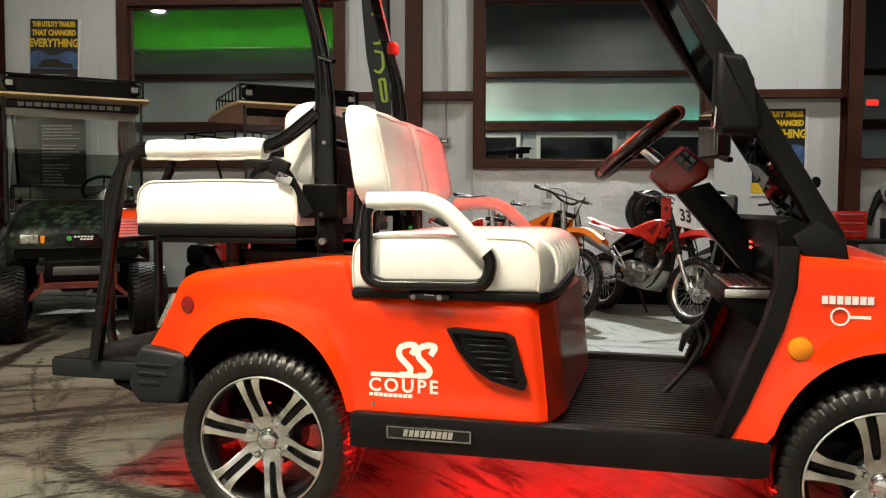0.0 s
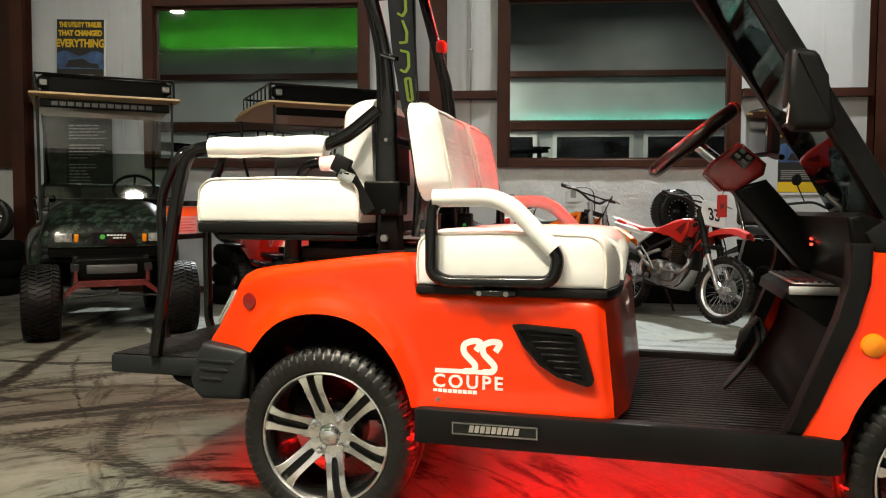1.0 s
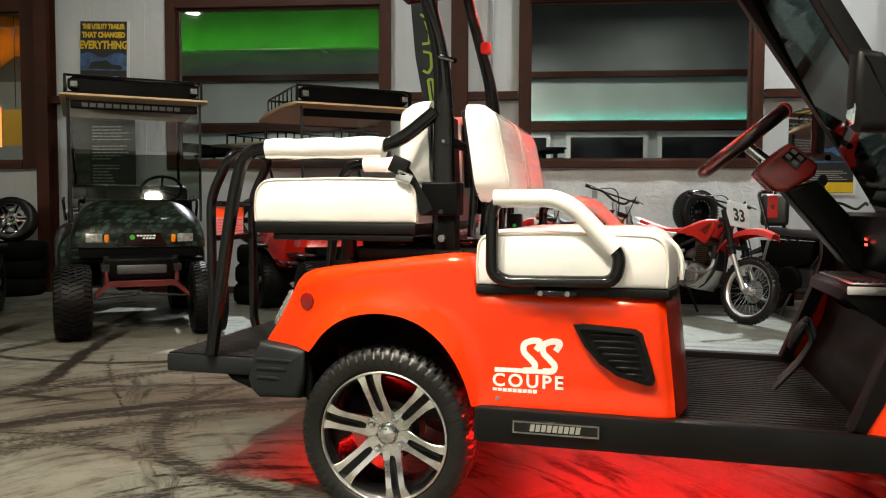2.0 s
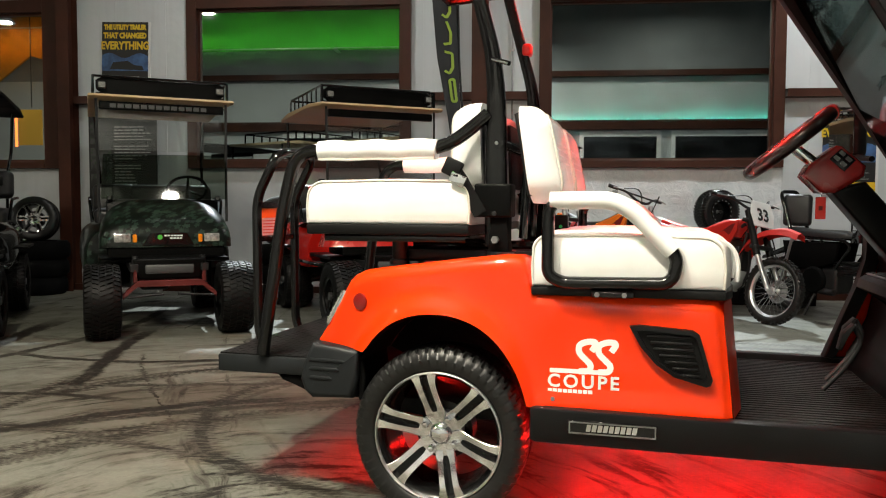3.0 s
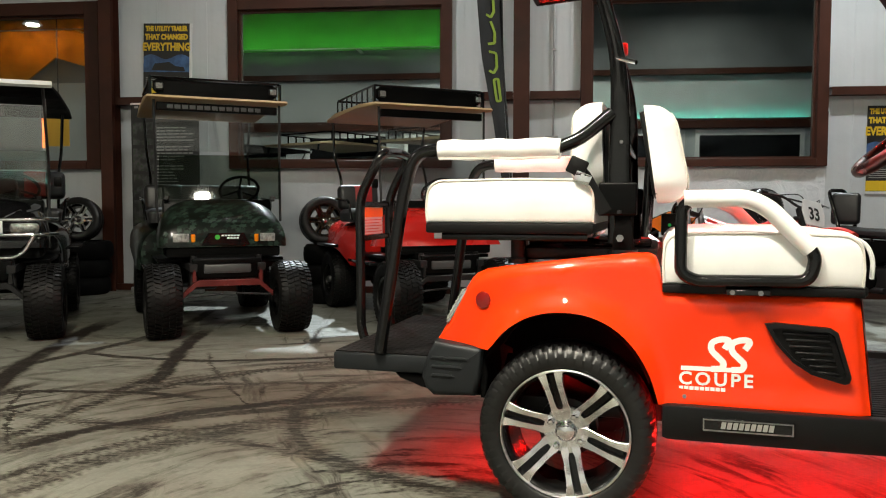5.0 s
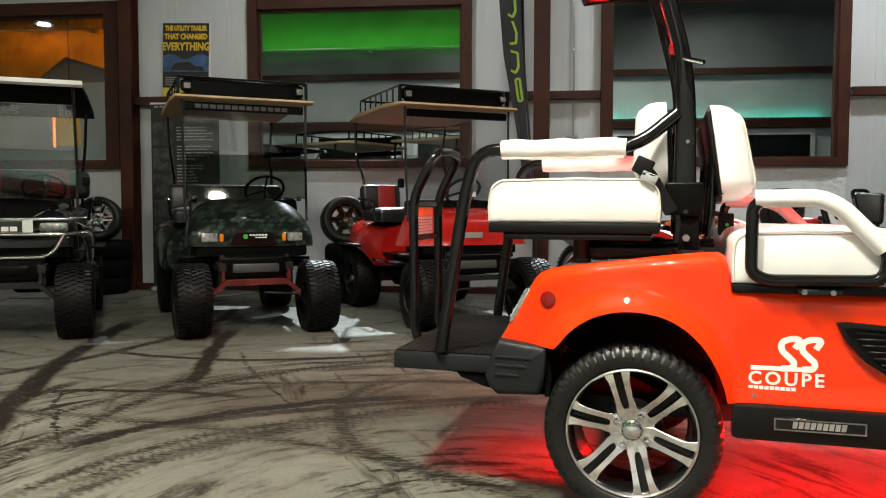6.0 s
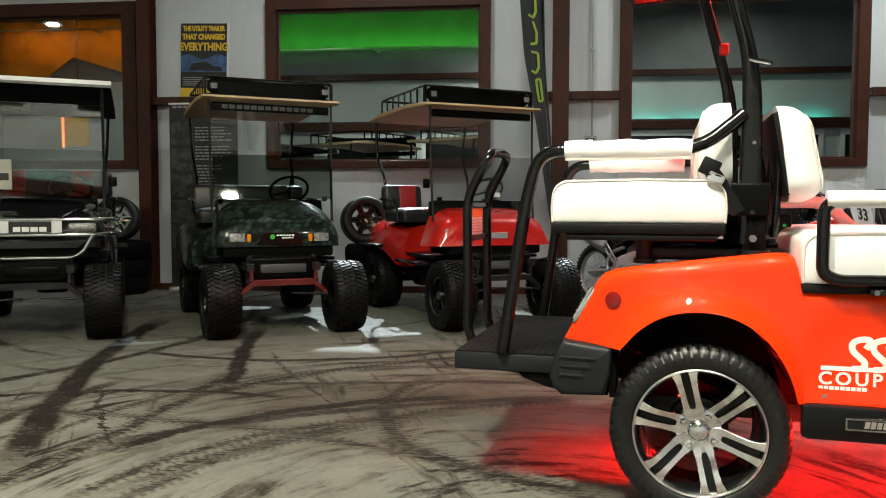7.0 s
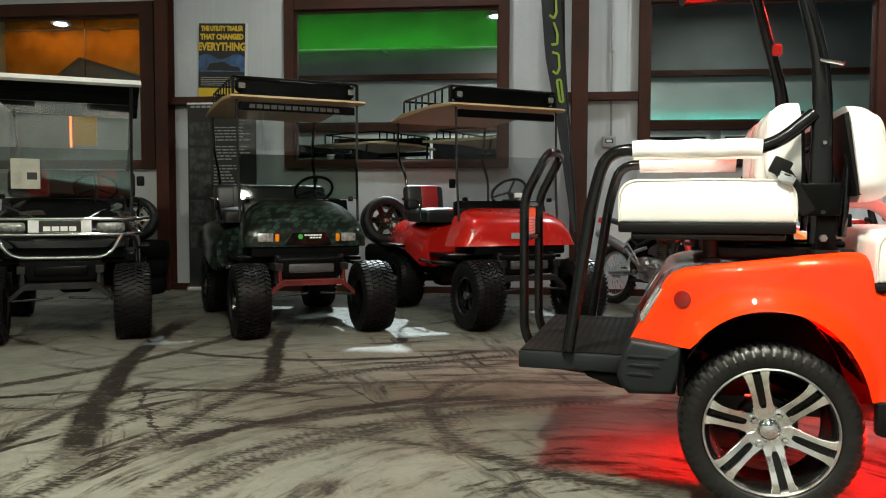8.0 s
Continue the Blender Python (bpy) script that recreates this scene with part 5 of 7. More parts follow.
# rear grab bar with its warning plate
for y, dx in ((0.484, 0.0), (0.795, 0.012)):
    part("grab_bar", bar([(-0.80, y, 0.455), (-0.855 + dx, y, 0.43), (-0.888 + dx, y, 0.50), (-0.892 + dx, y, 1.035), (-0.798 + dx, y, 1.214), (-0.785, 0.64, 1.222)], 0.019, 0.06, 12), M_TUBE, cart, "black bent steel grab bar")
for z in (0.862, 0.998):
    part("grab_cross", cube(-0.894, -0.872, 0.484, 0.795, z, z + 0.022, 0.003, 1), M_TUBE, cart)
sign = part("warning_plate", cube(-0.893, -0.885, 0.504, 0.726, 0.886, 0.996), M_WHITEPL, cart, "white and orange warning plate")
part("warning_band", cube(-0.8853, -0.8833, 0.504, 0.726, 0.957, 0.996), M_ORANGEPL, sign)
for k in range(5):
    part("print_line", cube(-0.8853, -0.8833, 0.520, 0.712 - 0.03 * (k % 2), 0.895 + 0.012 * k, 0.898 + 0.012 * k), M_REDPLASTIC, sign)

# windscreen posts, screen, dash, mirrors
part("screen_post", slab([(1.05, 1.945), (1.165, 1.77), (1.359, 1.468), (1.655, 1.00), (1.70, 0.90), (1.76, 0.92), (1.47, 1.46), (1.15, 1.945)], WIDE - 0.085, WIDE - 0.02, 0.010, 2), M_BLACKP, cart, "black moulded windscreen post")
for y in (0.020, WIDE - 0.085):
    if y < 0.5:
        part("screen_post", slab([(1.040, 1.935), (0.976, 1.945), (1.562, 0.948), (1.548, 0.90), (1.60, 0.90), (1.626, 0.932)], y, y + 0.065, 0.010, 2), M_BLACKP, cart, "black moulded windscreen post")
    part("post_cover", slab([(1.555, 0.975), (1.622, 0.93), (1.632, 0.875), (1.52, 0.880), (1.495, 0.93)], y - 0.005, y + 0.07, 0.008), M_BLACKP, cart)
sc = B()
rings(sc, [[(1.040, 0.085, 1.93), (1.115, WIDE - 0.085, 1.93), (1.111, WIDE - 0.085, 1.927), (1.036, 0.085, 1.927)], [(1.600, 0.085, 0.935), (1.672, WIDE - 0.085, 0.935), (1.668, WIDE - 0.085, 0.932), (1.596, 0.085, 0.932)]])
part("windscreen", sc, M_GLASSCAB, cart, "clear tilted windscreen")
part("firewall", slab([(1.502, 0.70), (1.52, 0.70), (1.535, 0.96), (1.517, 0.96)], 0.055, WIDE - 0.055, 0.002, 1), M_DULL, cart)
dash = part("dash", slab([(1.455, 0.972), (1.49, 0.985), (1.60, 0.94), (1.62, 0.80), (1.53, 0.76), (1.50, 0.80), (1.50, 0.86), (1.465, 0.90)], 0.035, WIDE - 0.035, 0.012, 3), M_HULL, cart, "black moulded dash")
part("switch_led", cube(1.462, 1.470, 0.52, 0.528, 0.876, 0.884), M_REDDOT, dash)
part("switch_led", cube(1.462, 1.470, 0.52, 0.528, 0.894, 0.902), M_REDDOT, dash)
con = part("console", slab([(1.345, 0.722), (1.352, 0.752), (1.372, 0.765), (1.52, 0.767), (1.54, 0.66), (1.51, 0.62), (1.47, 0.655), (1.40, 0.69)], 0.30, 0.78, 0.012, 3), M_HULL, cart, "black centre console with silver lid")
part("console_trim", cube(1.362, 1.512, 0.292, 0.302, 0.737, 0.763, 0.004, 2), M_ALU, con, "bright silver trim strip")
for k in range(5):
    part("lid_slat", cube(1.385 + 0.021 * k, 1.397 + 0.021 * k, 0.33, 0.75, 0.771, 0.777, 0.002, 1), M_BLACKP, con)
part("console_lid", cube(1.375, 1.49, 0.31, 0.77, 0.7655, 0.772, 0.003, 1), M_STEEL, con)
mb = B()
prism(mb, [(1.292, 1.405), (1.305, 1.412), (1.355, 1.400), (1.366, 1.388), (1.384, 1.335), (1.412, 1.225), (1.404, 1.205), (1.388, 1.197), (1.31, 1.200), (1.300, 1.212), (1.288, 1.275)], -0.038, 0.062, 0.022, 4)
mi = part("side_mirror", mb, M_BLACKP, cart, "black plastic side mirror")
part("mirror_face", cube(-0.003, 0.003, -0.04, 0.04, -0.085, 0.085, 0.002, 1), M_MIRROR, mi).matrix_local = pose(1.297, 0.012, 1.30, 0, 4, 0)
fm_ = part("side_mirror", cube(-0.03, 0.03, -0.095, 0.095, -0.105, 0.105, 0.024, 4), M_BLACKP, cart, "black plastic side mirror")
fm_.matrix_local = pose(1.435, 1.38, 1.322, 0, 0, 24)
part("mirror_face", cube(-0.034, -0.031, -0.080, 0.080, -0.090, 0.090, 0.001, 1), M_MIRROR, fm_)
part("mirror_arm", bar([(1.45, 1.36, 1.23), (1.46, 1.25, 1.21), (1.47, WIDE - 0.05, 1.20)], 0.012), M_BLACKP, cart)

# steering: a burgundy column pod, padded wheel, key tag, pedals
# burgundy plastic, its red raised to hold the red light that falls on it
M_MAROON = surface("burgundy_plastic_red_lit", (0.20, 0.010, 0.010), 0.25, vary=0.15, bump=0.02, coat=0.5)
M_PADGREY = surface("switch_grey", (0.10, 0.10, 0.10), 0.4, vary=0.1, bump=0.0)
SY = 0.88
col = part("steering_column", slab([(1.246, 1.066), (1.366, 1.102), (1.562, 0.872), (1.61, 0.80), (1.59, 0.74), (1.545, 0.742), (1.480, 0.784)], SY - 0.068, SY + 0.068, 0.018, 3), M_HULL, cart, "black plastic steering column cover")
pod = part("switch_pod", slab([(1.150, 1.124), (1.172, 1.166), (1.262, 1.236), (1.282, 1.232), (1.365, 1.158), (1.357, 1.118), (1.262, 1.057), (1.212, 1.060)], SY - 0.075, SY + 0.075, 0.016, 3), M_MAROON, cart, "burgundy switch pod on the steering column")
part("switch_plate", slab([(1.237, 1.184), (1.274, 1.221), (1.326, 1.179), (1.288, 1.137)], SY - 0.0785, SY - 0.073, 0.002, 1), M_DARKPAINT, pod)
for dx, dz in ((1.262, 1.187), (1.280, 1.204), (1.284, 1.165), (1.302, 1.182)):
    part("switch", cube(-0.011, 0.011, SY - 0.082, SY - 0.077, -0.007, 0.007, 0.002, 1), M_PADGREY, pod).matrix_local = pose(dx, 0, dz, 0, 41, 0)
part("steering_shaft", bar([(1.24, SY, 1.14), (1.125, SY, 1.235)], 0.022), M_CHROME, cart, "chrome steering shaft")
sw = B()
lathe(sw, [(0.178 + 0.026 * math.cos(a), 0.026 * math.sin(a)) for a in [2 * math.pi * i / 12 for i in range(12)]], axis="z", n=48)
# the wheel's black is tinged red in place of the red reflection on it
wheel = part("steering_wheel", sw, surface("dark_padded_vinyl", (0.010, 0.004, 0.004), 0.28, vary=0.2, bump=0.03, coat=0.3), cart, "dark padded steering wheel with bright red grip")
wheel.matrix_local = pose(1.112, SY, 1.250, 0, -39, 0) @ pose(0, 0, 0)
part("wheel_hub", disc((0, 0, 0), 0.05, -0.03, 0.02, "z"), M_BLACKP, wheel)
for a in (90, 210, 330):
    part("wheel_spoke", bar([(0.04 * math.cos(math.radians(a)), 0.04 * math.sin(math.radians(a)), -0.012), (0.175 * math.cos(math.radians(a)), 0.175 * math.sin(math.radians(a)), 0)], 0.011), M_CHROME, wheel)
gr = B()
tube(gr, [(0.180 * math.cos(a), 0.180 * math.sin(a), 0) for a in [math.radians(-28 + 7 * k) for k in range(9)]], 0.0285, 12)
part("wheel_grip", gr, M_REDPLASTIC, wheel, "bright red wheel grip")
tag = part("key_tag", cube(1.196, 1.232, SY - 0.065, SY - 0.062, 0.962, 1.045, 0.002, 1), M_REDPLASTIC, cart, "red tag hanging from the key")
part("tag_print", cube(1.207, 1.221, SY - 0.0665, SY - 0.0645, 0.995, 1.012, 0.0008, 1), M_BURGUNDY, tag)
part("key_ring", bar([(1.214, SY - 0.063, 1.045), (1.218, SY - 0.063, 1.072)], 0.003), M_CHROME, cart)
for y, dx in ((0.60, -0.02), (0.76, 0.02)):
    pd = part("pedal", slab([(1.272 + dx, 0.520), (1.284 + dx, 0.575), (1.318 + dx, 0.610), (1.328 + dx, 0.600), (1.298 + dx, 0.566), (1.284 + dx, 0.516)], y - 0.022, y + 0.022, 0.004), M_BLACKP, cart, "black foot pedal")
    part("pedal_arm", bar([(1.322 + dx, y, 0.602), (1.352 + dx, y, 0.548), (1.300 + dx, y, 0.455), (1.232 + dx, y, 0.376)], 0.0095, 0.03), M_DARKSTEEL, pd)
part("charge_box", cube(0.0, 0.056, 0, 0.04, 0, 0.082, 0.006, 2), M_BLACKP, cart).matrix_local = pose(0.272, 0.582, 0.893)
part("charge_light", disc((0.303, 0, 0.932), 0.006, 0.573, 0.583), M_GREENDOT, cart)


near = Matrix.Translation((1.074, 0.77, 1.0)) @ Matrix.Diagonal((0.957, 0.957, 0.957, 1)) @ Matrix.Translation((-1.074, -SY, -1.0))
for ob in [o for o in cart.children if o.name.split(".")[0] in ("steering_column", "switch_pod", "steering_shaft", "steering_wheel", "key_tag", "key_ring")]:
    ob.matrix_basis = near @ ob.matrix_basis

# ---- carts parked along the wall ----
M_PAD = surface("grey_bumper_pad", (0.075, 0.075, 0.078), 0.45, vary=0.15, bump=0.1)


def knobby_mesh(r=0.285, rim=0.150, w=0.25):
    """An all-terrain tyre: plain carcass with rows of raised chevron blocks."""
    bm = B()
    lathe(bm, [(rim, 0.02), (rim + 0.012, 0.0), (r - 0.06, -0.006), (r - 0.025, 0.008), (r - 0.012, 0.03), (r - 0.010, w / 2), (r - 0.012, w - 0.03), (r - 0.025, w - 0.008), (r - 0.06, w + 0.006), (rim + 0.012, w), (rim, w - 0.02)], n=56)
    return bm


def tread_mesh(r=0.285, w=0.25):
    bm, n = B(), 46
    for k in range(n):
        for row, (h0, h1, tw) in enumerate(((0.004, 0.046, 0.35), (0.056, 0.096, -0.6), (0.107, 0.143, 0.5), (0.154, 0.194, 0.6), (0.204, 0.246, -0.35))):
            a = 2 * math.pi * (k + 0.5 * (row % 2)) / n
            c, s = [], 2 * math.pi / n * 0.29
            for h, da in ((h0, -s - tw * s), (h1, -s + tw * s), (h1, s + tw * s), (h0, s - tw * s)):
                hh = h * w / 0.25
                drop = 0.012 if (h < 0.01 or h > 0.24) else 0.0
                c.append((a + da, hh, r - drop))
            lo = [bm.verts.new(((q[2] - 0.022) * math.cos(q[0]), q[1], (q[2] - 0.022) * math.sin(q[0]))) for q in c]
            hi = [bm.verts.new((q[2] * math.cos(q[0]), q[1], q[2] * math.sin(q[0]))) for q in c]
            bm.faces.new(hi)
            for i in range(4):
                bm.faces.new((lo[i], lo[(i + 1) % 4], hi[(i + 1) % 4], hi[i]))
    return bm


def knobby_wheel(parent, x, y, z, flip, rim_mat, turn=0, steer=0):
    """An off-road wheel whose outer side looks towards -y (or +y when flipped)."""
    bm = B()
    lathe(bm, [(0.150, 0.012), (0.135, 0.02), (0.128, 0.06), (0.06, 0.075), (0.0005, 0.07), (0.0005, 0.09), (0.128, 0.09), (0.130, 0.22), (0.152, 0.24), (0.152, 0.012)], n=36)
    wh = part("wheel", bm, rim_mat, parent)
    wh.matrix_local = pose(x, y, z, 0, turn, (180 if flip else 0) + steer)
    part("tyre", knobby_mesh(), M_KNOB, wh, "black knobby all-terrain tyre")
    tagged(part("tread", tread_mesh(), M_KNOB, wh), kind="stuff")
    for k in range(5):
        a = 2 * math.pi * k / 5
        part("wheel_spoke", slab([(0.03, -0.015), (0.13, -0.028), (0.13, 0.028), (0.03, 0.015)], 0.028, 0.06, 0.006), rim_mat, wh).matrix_local = pose(0, 0, 0, 0, 72 * k, 0)
    part("hub_cap", disc((0, 0, 0), 0.032, 0.012, 0.06), M_STEEL, wh)
    return wh


def skin(xs, half, low, top, flare=0.0, e=0.45, ez=0.55):
    """A rounded hull lofted along x: half width, lower and upper edge at each x."""
    lo = []
    for x in xs:
        w, zb, zt = half(x), low(x), top(x)
        lp = []
        for k in range(25):
            a = math.pi * k / 24
            c, s = math.cos(a), math.sin(a)
            yy = -w * math.copysign(abs(c) ** e, c)
            zz = zb + (zt - zb) * (abs(s) ** ez)
            yy *= 1 + flare * (1 - (zz - zb) / max(1e-6, zt - zb))
            lp.append((x, yy, zz))
        lo.append(lp)
    bm = B()
    rows = rings(bm, lo, False, False)
    bm.faces.new(rows[0])
    bm.faces.new(rows[-1][::-1])
    for a, b in zip(rows, rows[1:]):
        bm.faces.new((a[0], b[0], b[-1], a[-1]))
    return bm


def lifted_cart(name, m, label, paint, seat_mat, seat_trim, roof_mat, rim_mat, screen, axle_mat, lamps=True, basket=True, roof_len=1.5, roof_z=1.86, rf0=-0.36, boxy=False, back=(-0.53, 0.53), back_z=1.20, mirrors=(-1, 1), screen_turn=(-6, 0), rear=1.0):
    """A lifted two-seat golf cart; x forward from above its front axle, y to its left."""
    g = thing(name, m, label, "golf cart", "golf carts along the wall")
    for x in (0.0, -1.68):
        for s in (-1, 1):
            knobby_wheel(g, x, s * 0.612, 0.285, s > 0, rim_mat, 17 * s + 40 * x, 0)
    # axle, suspension and chassis
    part("front_axle", slab([(-0.25, 0.425), (-0.22, 0.435), (0.22, 0.435), (0.25, 0.425), (0.345, 0.335), (0.345, 0.29), (0.24, 0.392), (-0.24, 0.392), (-0.345, 0.29), (-0.345, 0.335)], -0.03, 0.03, 0.005, 1, "x"), axle_mat, g)
    for s in (-1, 1):
        part("axle_strut", slab([(s * 0.235, 0.42), (s * 0.27, 0.42), (s * 0.265, 0.52), (s * 0.245, 0.52)][::s], -0.02, 0.02, 0.004, 1, "x"), axle_mat, g)
        part("spring", bar([(-0.05, s * 0.27, 0.40), (-0.06, s * 0.25, 0.62)], 0.022), M_DARKSTEEL, g)
        part("tie_rod", bar([(0.06, s * 0.05, 0.33), (0.05, s * 0.32, 0.31)], 0.009), M_DARKSTEEL, g)
        part("chassis_rail", cube(-1.95, 0.02, s * 0.26 - 0.03, s * 0.26 + 0.03, 0.50, 0.56, 0.004, 1), M_DARKSTEEL, g)
    part("battery_tray", cube(-1.50, -0.62, -0.40, 0.40, 0.36, 0.555, 0.02, 2), M_DULL, g, "black battery tray under the floor")
    part("front_frame", slab([(-0.60, 0.50), (-0.60, 0.60), (-0.10, 0.62), (-0.08, 0.46), (-0.30, 0.42)], -0.27, 0.27, 0.01, 2), M_DULL, g)
    part("inner_wing", cube(-0.56, -0.14, -0.44, 0.44, 0.60, 0.70, 0.02, 2), M_DULL, g)
    part("rear_axle", bar([(-1.68, -0.40, 0.285), (-1.68, 0.40, 0.285)], 0.04), M_DARKSTEEL, g)
    part("differential", cube(-1.78, -1.55, -0.14, 0.14, 0.20, 0.40, 0.05, 3), M_DARKSTEEL, g)
    # front cowl
    xs = [-0.125, -0.13, -0.145, -0.17, -0.22, -0.29, -0.37, -0.45, -0.53, -0.55]
    cowl = skin(xs, lambda x: lerp([(-0.55, 0.45), (-0.4, 0.50), (-0.18, 0.50), (-0.14, 0.475), (-0.125, 0.44)], x), lambda x: lerp([(-0.55, 0.66), (-0.3, 0.67), (-0.125, 0.685)], x),
                lambda x: lerp([(-0.55, 1.07), (-0.46, 1.05), (-0.32, 0.985), (-0.21, 0.92), (-0.15, 0.86), (-0.125, 0.78)], x))
    if boxy:
        cowl.free()
        cowl = skin(xs, lambda x: lerp([(-0.55, 0.43), (-0.3, 0.45), (-0.16, 0.44), (-0.125, 0.42)], x), lambda x: lerp([(-0.55, 0.66), (-0.125, 0.675)], x),
                    lambda x: lerp([(-0.55, 1.005), (-0.40, 0.985), (-0.25, 0.945), (-0.17, 0.905), (-0.14, 0.85), (-0.125, 0.78)], x), 0.25, 0.3, 0.32)
    cw = part("front_cowl", cowl, paint, g, "", 60)
    part("lower_valance", cube(-0.55, -0.16, -0.44, 0.44, 0.60, 0.68, 0.02, 2), M_HULL, g)
    fm = part("front_bumper", slab([(-0.22, 0.44), (0.22, 0.44), (0.25, 0.48), (0.27, 0.60), (-0.27, 0.60), (-0.25, 0.48)], -0.10, -0.01, 0.015, 3, "x"), M_HULL, g, "black moulded front bumper")
    part("bumper_pad", cube(-0.015, -0.002, -0.18, 0.18, 0.485, 0.555, 0.012, 2), M_PAD if basket else M_HULL, fm)
    if lamps:
        for s in (-1, 1):
            hl = part("headlamp", cube(-0.142, -0.114, s * 0.335 - 0.062, s * 0.335 + 0.062, 0.722, 0.792, 0.012, 2), M_CLEARLENS, cw, "clear square headlamp")
            part("turn_signal", cube(-0.132, -0.113, s * 0.245 - 0.016, s * 0.245 + 0.016, 0.722, 0.785, 0.006, 1), M_AMBER, cw, "amber turn signal")
    # floor, side steps, rear body
    part("floor_pan", cube(-1.02, -0.30, -0.50, 0.50, 0.555, 0.585, 0.006, 1), M_HULL, g)
    part("rear_body", skin([-0.98, -1.0, -1.1, -1.4, -1.8, -2.05, -2.10], lambda x: rear * lerp([(-2.10, 0.48), (-1.9, 0.57), (-1.3, 0.57), (-1.02, 0.54), (-0.98, 0.52)], x),
                           lambda x: lerp([(-2.1, 0.62), (-1.95, 0.60), (-1.68, 0.64), (-1.42, 0.60), (-1.30, 0.47), (-0.98, 0.45)], x), lambda x: lerp([(-2.1, 0.82), (-1.9, 0.90), (-1.3, 0.86), (-0.98, 0.84)], x)), paint, g, "", 60)
    for s in (-1, 1):
        part("side_step", cube(-1.0, -0.36, s * 0.555 - 0.05, s * 0.555 + 0.05, 0.50, 0.53, 0.01, 2), M_DARKPAINT, g)
        part("rear_fender", cube(-1.95, -1.42, s * 0.60 - 0.05, s * 0.60 + 0.05, 0.61, 0.64, 0.012, 2), M_HULL, g)
    st = part("seat", cushion(-1.52, -1.0, -0.52, 0.52, 0.86, 0.98, 0.04, 0.02, 2), seat_mat, g, "", 60)
    part("seat_trim", cube(-1.47, -1.004, 0.06, 0.30, 0.93, 0.996, 0.02, 2), seat_trim, st)
    part("seat_trim", cube(-1.47, -1.004, -0.30, -0.06, 0.93, 0.996, 0.02, 2), seat_trim, st)
    bk = part("backrest", cube(-0.06, 0.06, back[0], back[1], -0.13, 0.13, 0.05, 4), seat_mat, g)
    bk.matrix_local = pose(-1.56, 0, back_z, 0, -9, 0)
    for s in (-1, 1):
        if back[0] < s * 0.28 < back[1]:
            part("back_trim", cube(-0.03, 0.066, s * 0.28 - 0.10, s * 0.28 + 0.10, -0.125, 0.125, 0.03, 3), seat_trim, bk)
        if back[0] < s * 0.28 < back[1]:
            part("back_arm", bar([(-1.55, s * 0.38, 1.2), (-1.60, s * 0.38, 0.90)], 0.016), M_TUBE, g)
    # roof and its posts
    rf = part("roof", slab([(rf0, roof_z - 0.005), (rf0 + 0.03, roof_z + 0.01), (rf0, roof_z + 0.03), (-0.75, roof_z + 0.055), (-0.36 - roof_len + 0.3, roof_z + 0.055), (-0.36 - roof_len, roof_z + 0.025), (-0.34 - roof_len, roof_z - 0.005), (-0.9, roof_z + 0.03)], -0.56, 0.56, 0.012, 2), roof_mat, g)
    for s in (-1, 1):
        part("front_post", bar([(-0.36, s * 0.49, 0.88), (-0.40, s * 0.495, 1.30), (rf0 - 0.05, s * 0.50, roof_z)], 0.011, 0.1, 8), M_DARKSTEEL, g)
        part("rear_post", bar([(-1.66, s * 0.46, 0.92), (-1.67, s * 0.46, 1.28), (-1.86, s * 0.48, 1.52), (-1.82, s * 0.50, roof_z)], 0.014, 0.08, 8), M_TUBE, g)
        part("hip_rail", bar([(-1.08, s * 0.54, 0.88), (-1.10, s * 0.56, 1.06), (-1.52, s * 0.56, 1.08)], 0.013, 0.06, 8), M_TUBE, g)
        if s in mirrors:
            part("side_mirror", cube(-0.36, -0.33, s * 0.56 - 0.03, s * 0.56 + 0.03, 1.16, 1.24, 0.012, 2), M_HULL, g)
    part("header_bar", cube(-0.45, -0.40, -0.48, 0.48, roof_z - 0.085, roof_z - 0.02, 0.006, 1), M_HULL, g)
    sc = part("lower_screen", cube(-0.003, 0.003, -0.485, 0.485, 0, 0.385), screen, g)
    sc.matrix_local = pose(-0.385, 0, 1.065, 0, screen_turn[0], screen_turn[1])
    part("upper_screen", cube(-0.003, 0.003, -0.485, 0.485, 0, 0.37), M_GLASSCLEAR, g).matrix_local = pose(-0.428, 0, 1.455, 0, 2, 0)
    part("screen_clip", cube(-0.02, 0.02, -0.44, -0.40, -0.015, 0.02, 0.005, 1), M_HULL, sc)
    part("screen_clip", cube(-0.02, 0.02, 0.40, 0.44, -0.015, 0.02, 0.005, 1), M_HULL, sc)
    # dash and steering
    part("dash", slab([(-0.60, 1.05), (-0.50, 1.06), (-0.46, 0.95), (-0.52, 0.80), (-0.60, 0.86)], -0.44, 0.44, 0.015, 2), M_HULL, g)
    part("steering_shaft", bar([(-0.55, 0.22, 0.86), (-0.77, 0.22, 1.14)], 0.02), M_DARKSTEEL, g)
    sw = B()
    lathe(sw, [(0.165 + 0.013 * math.cos(a), 0.013 * math.sin(a)) for a in [2 * math.pi * i / 10 for i in range(10)]], axis="z", n=36)
    w = part("steering_wheel", sw, M_HULL, g)
    w.matrix_local = pose(-0.78, 0.22, 1.15, 0, -42, 0)
    for a in (0, 120, 240):
        part("wheel_spoke", bar([(0, 0, -0.01), (0.16 * math.cos(math.radians(a)), 0.16 * math.sin(math.radians(a)), 0)], 0.010), M_HULL, w)
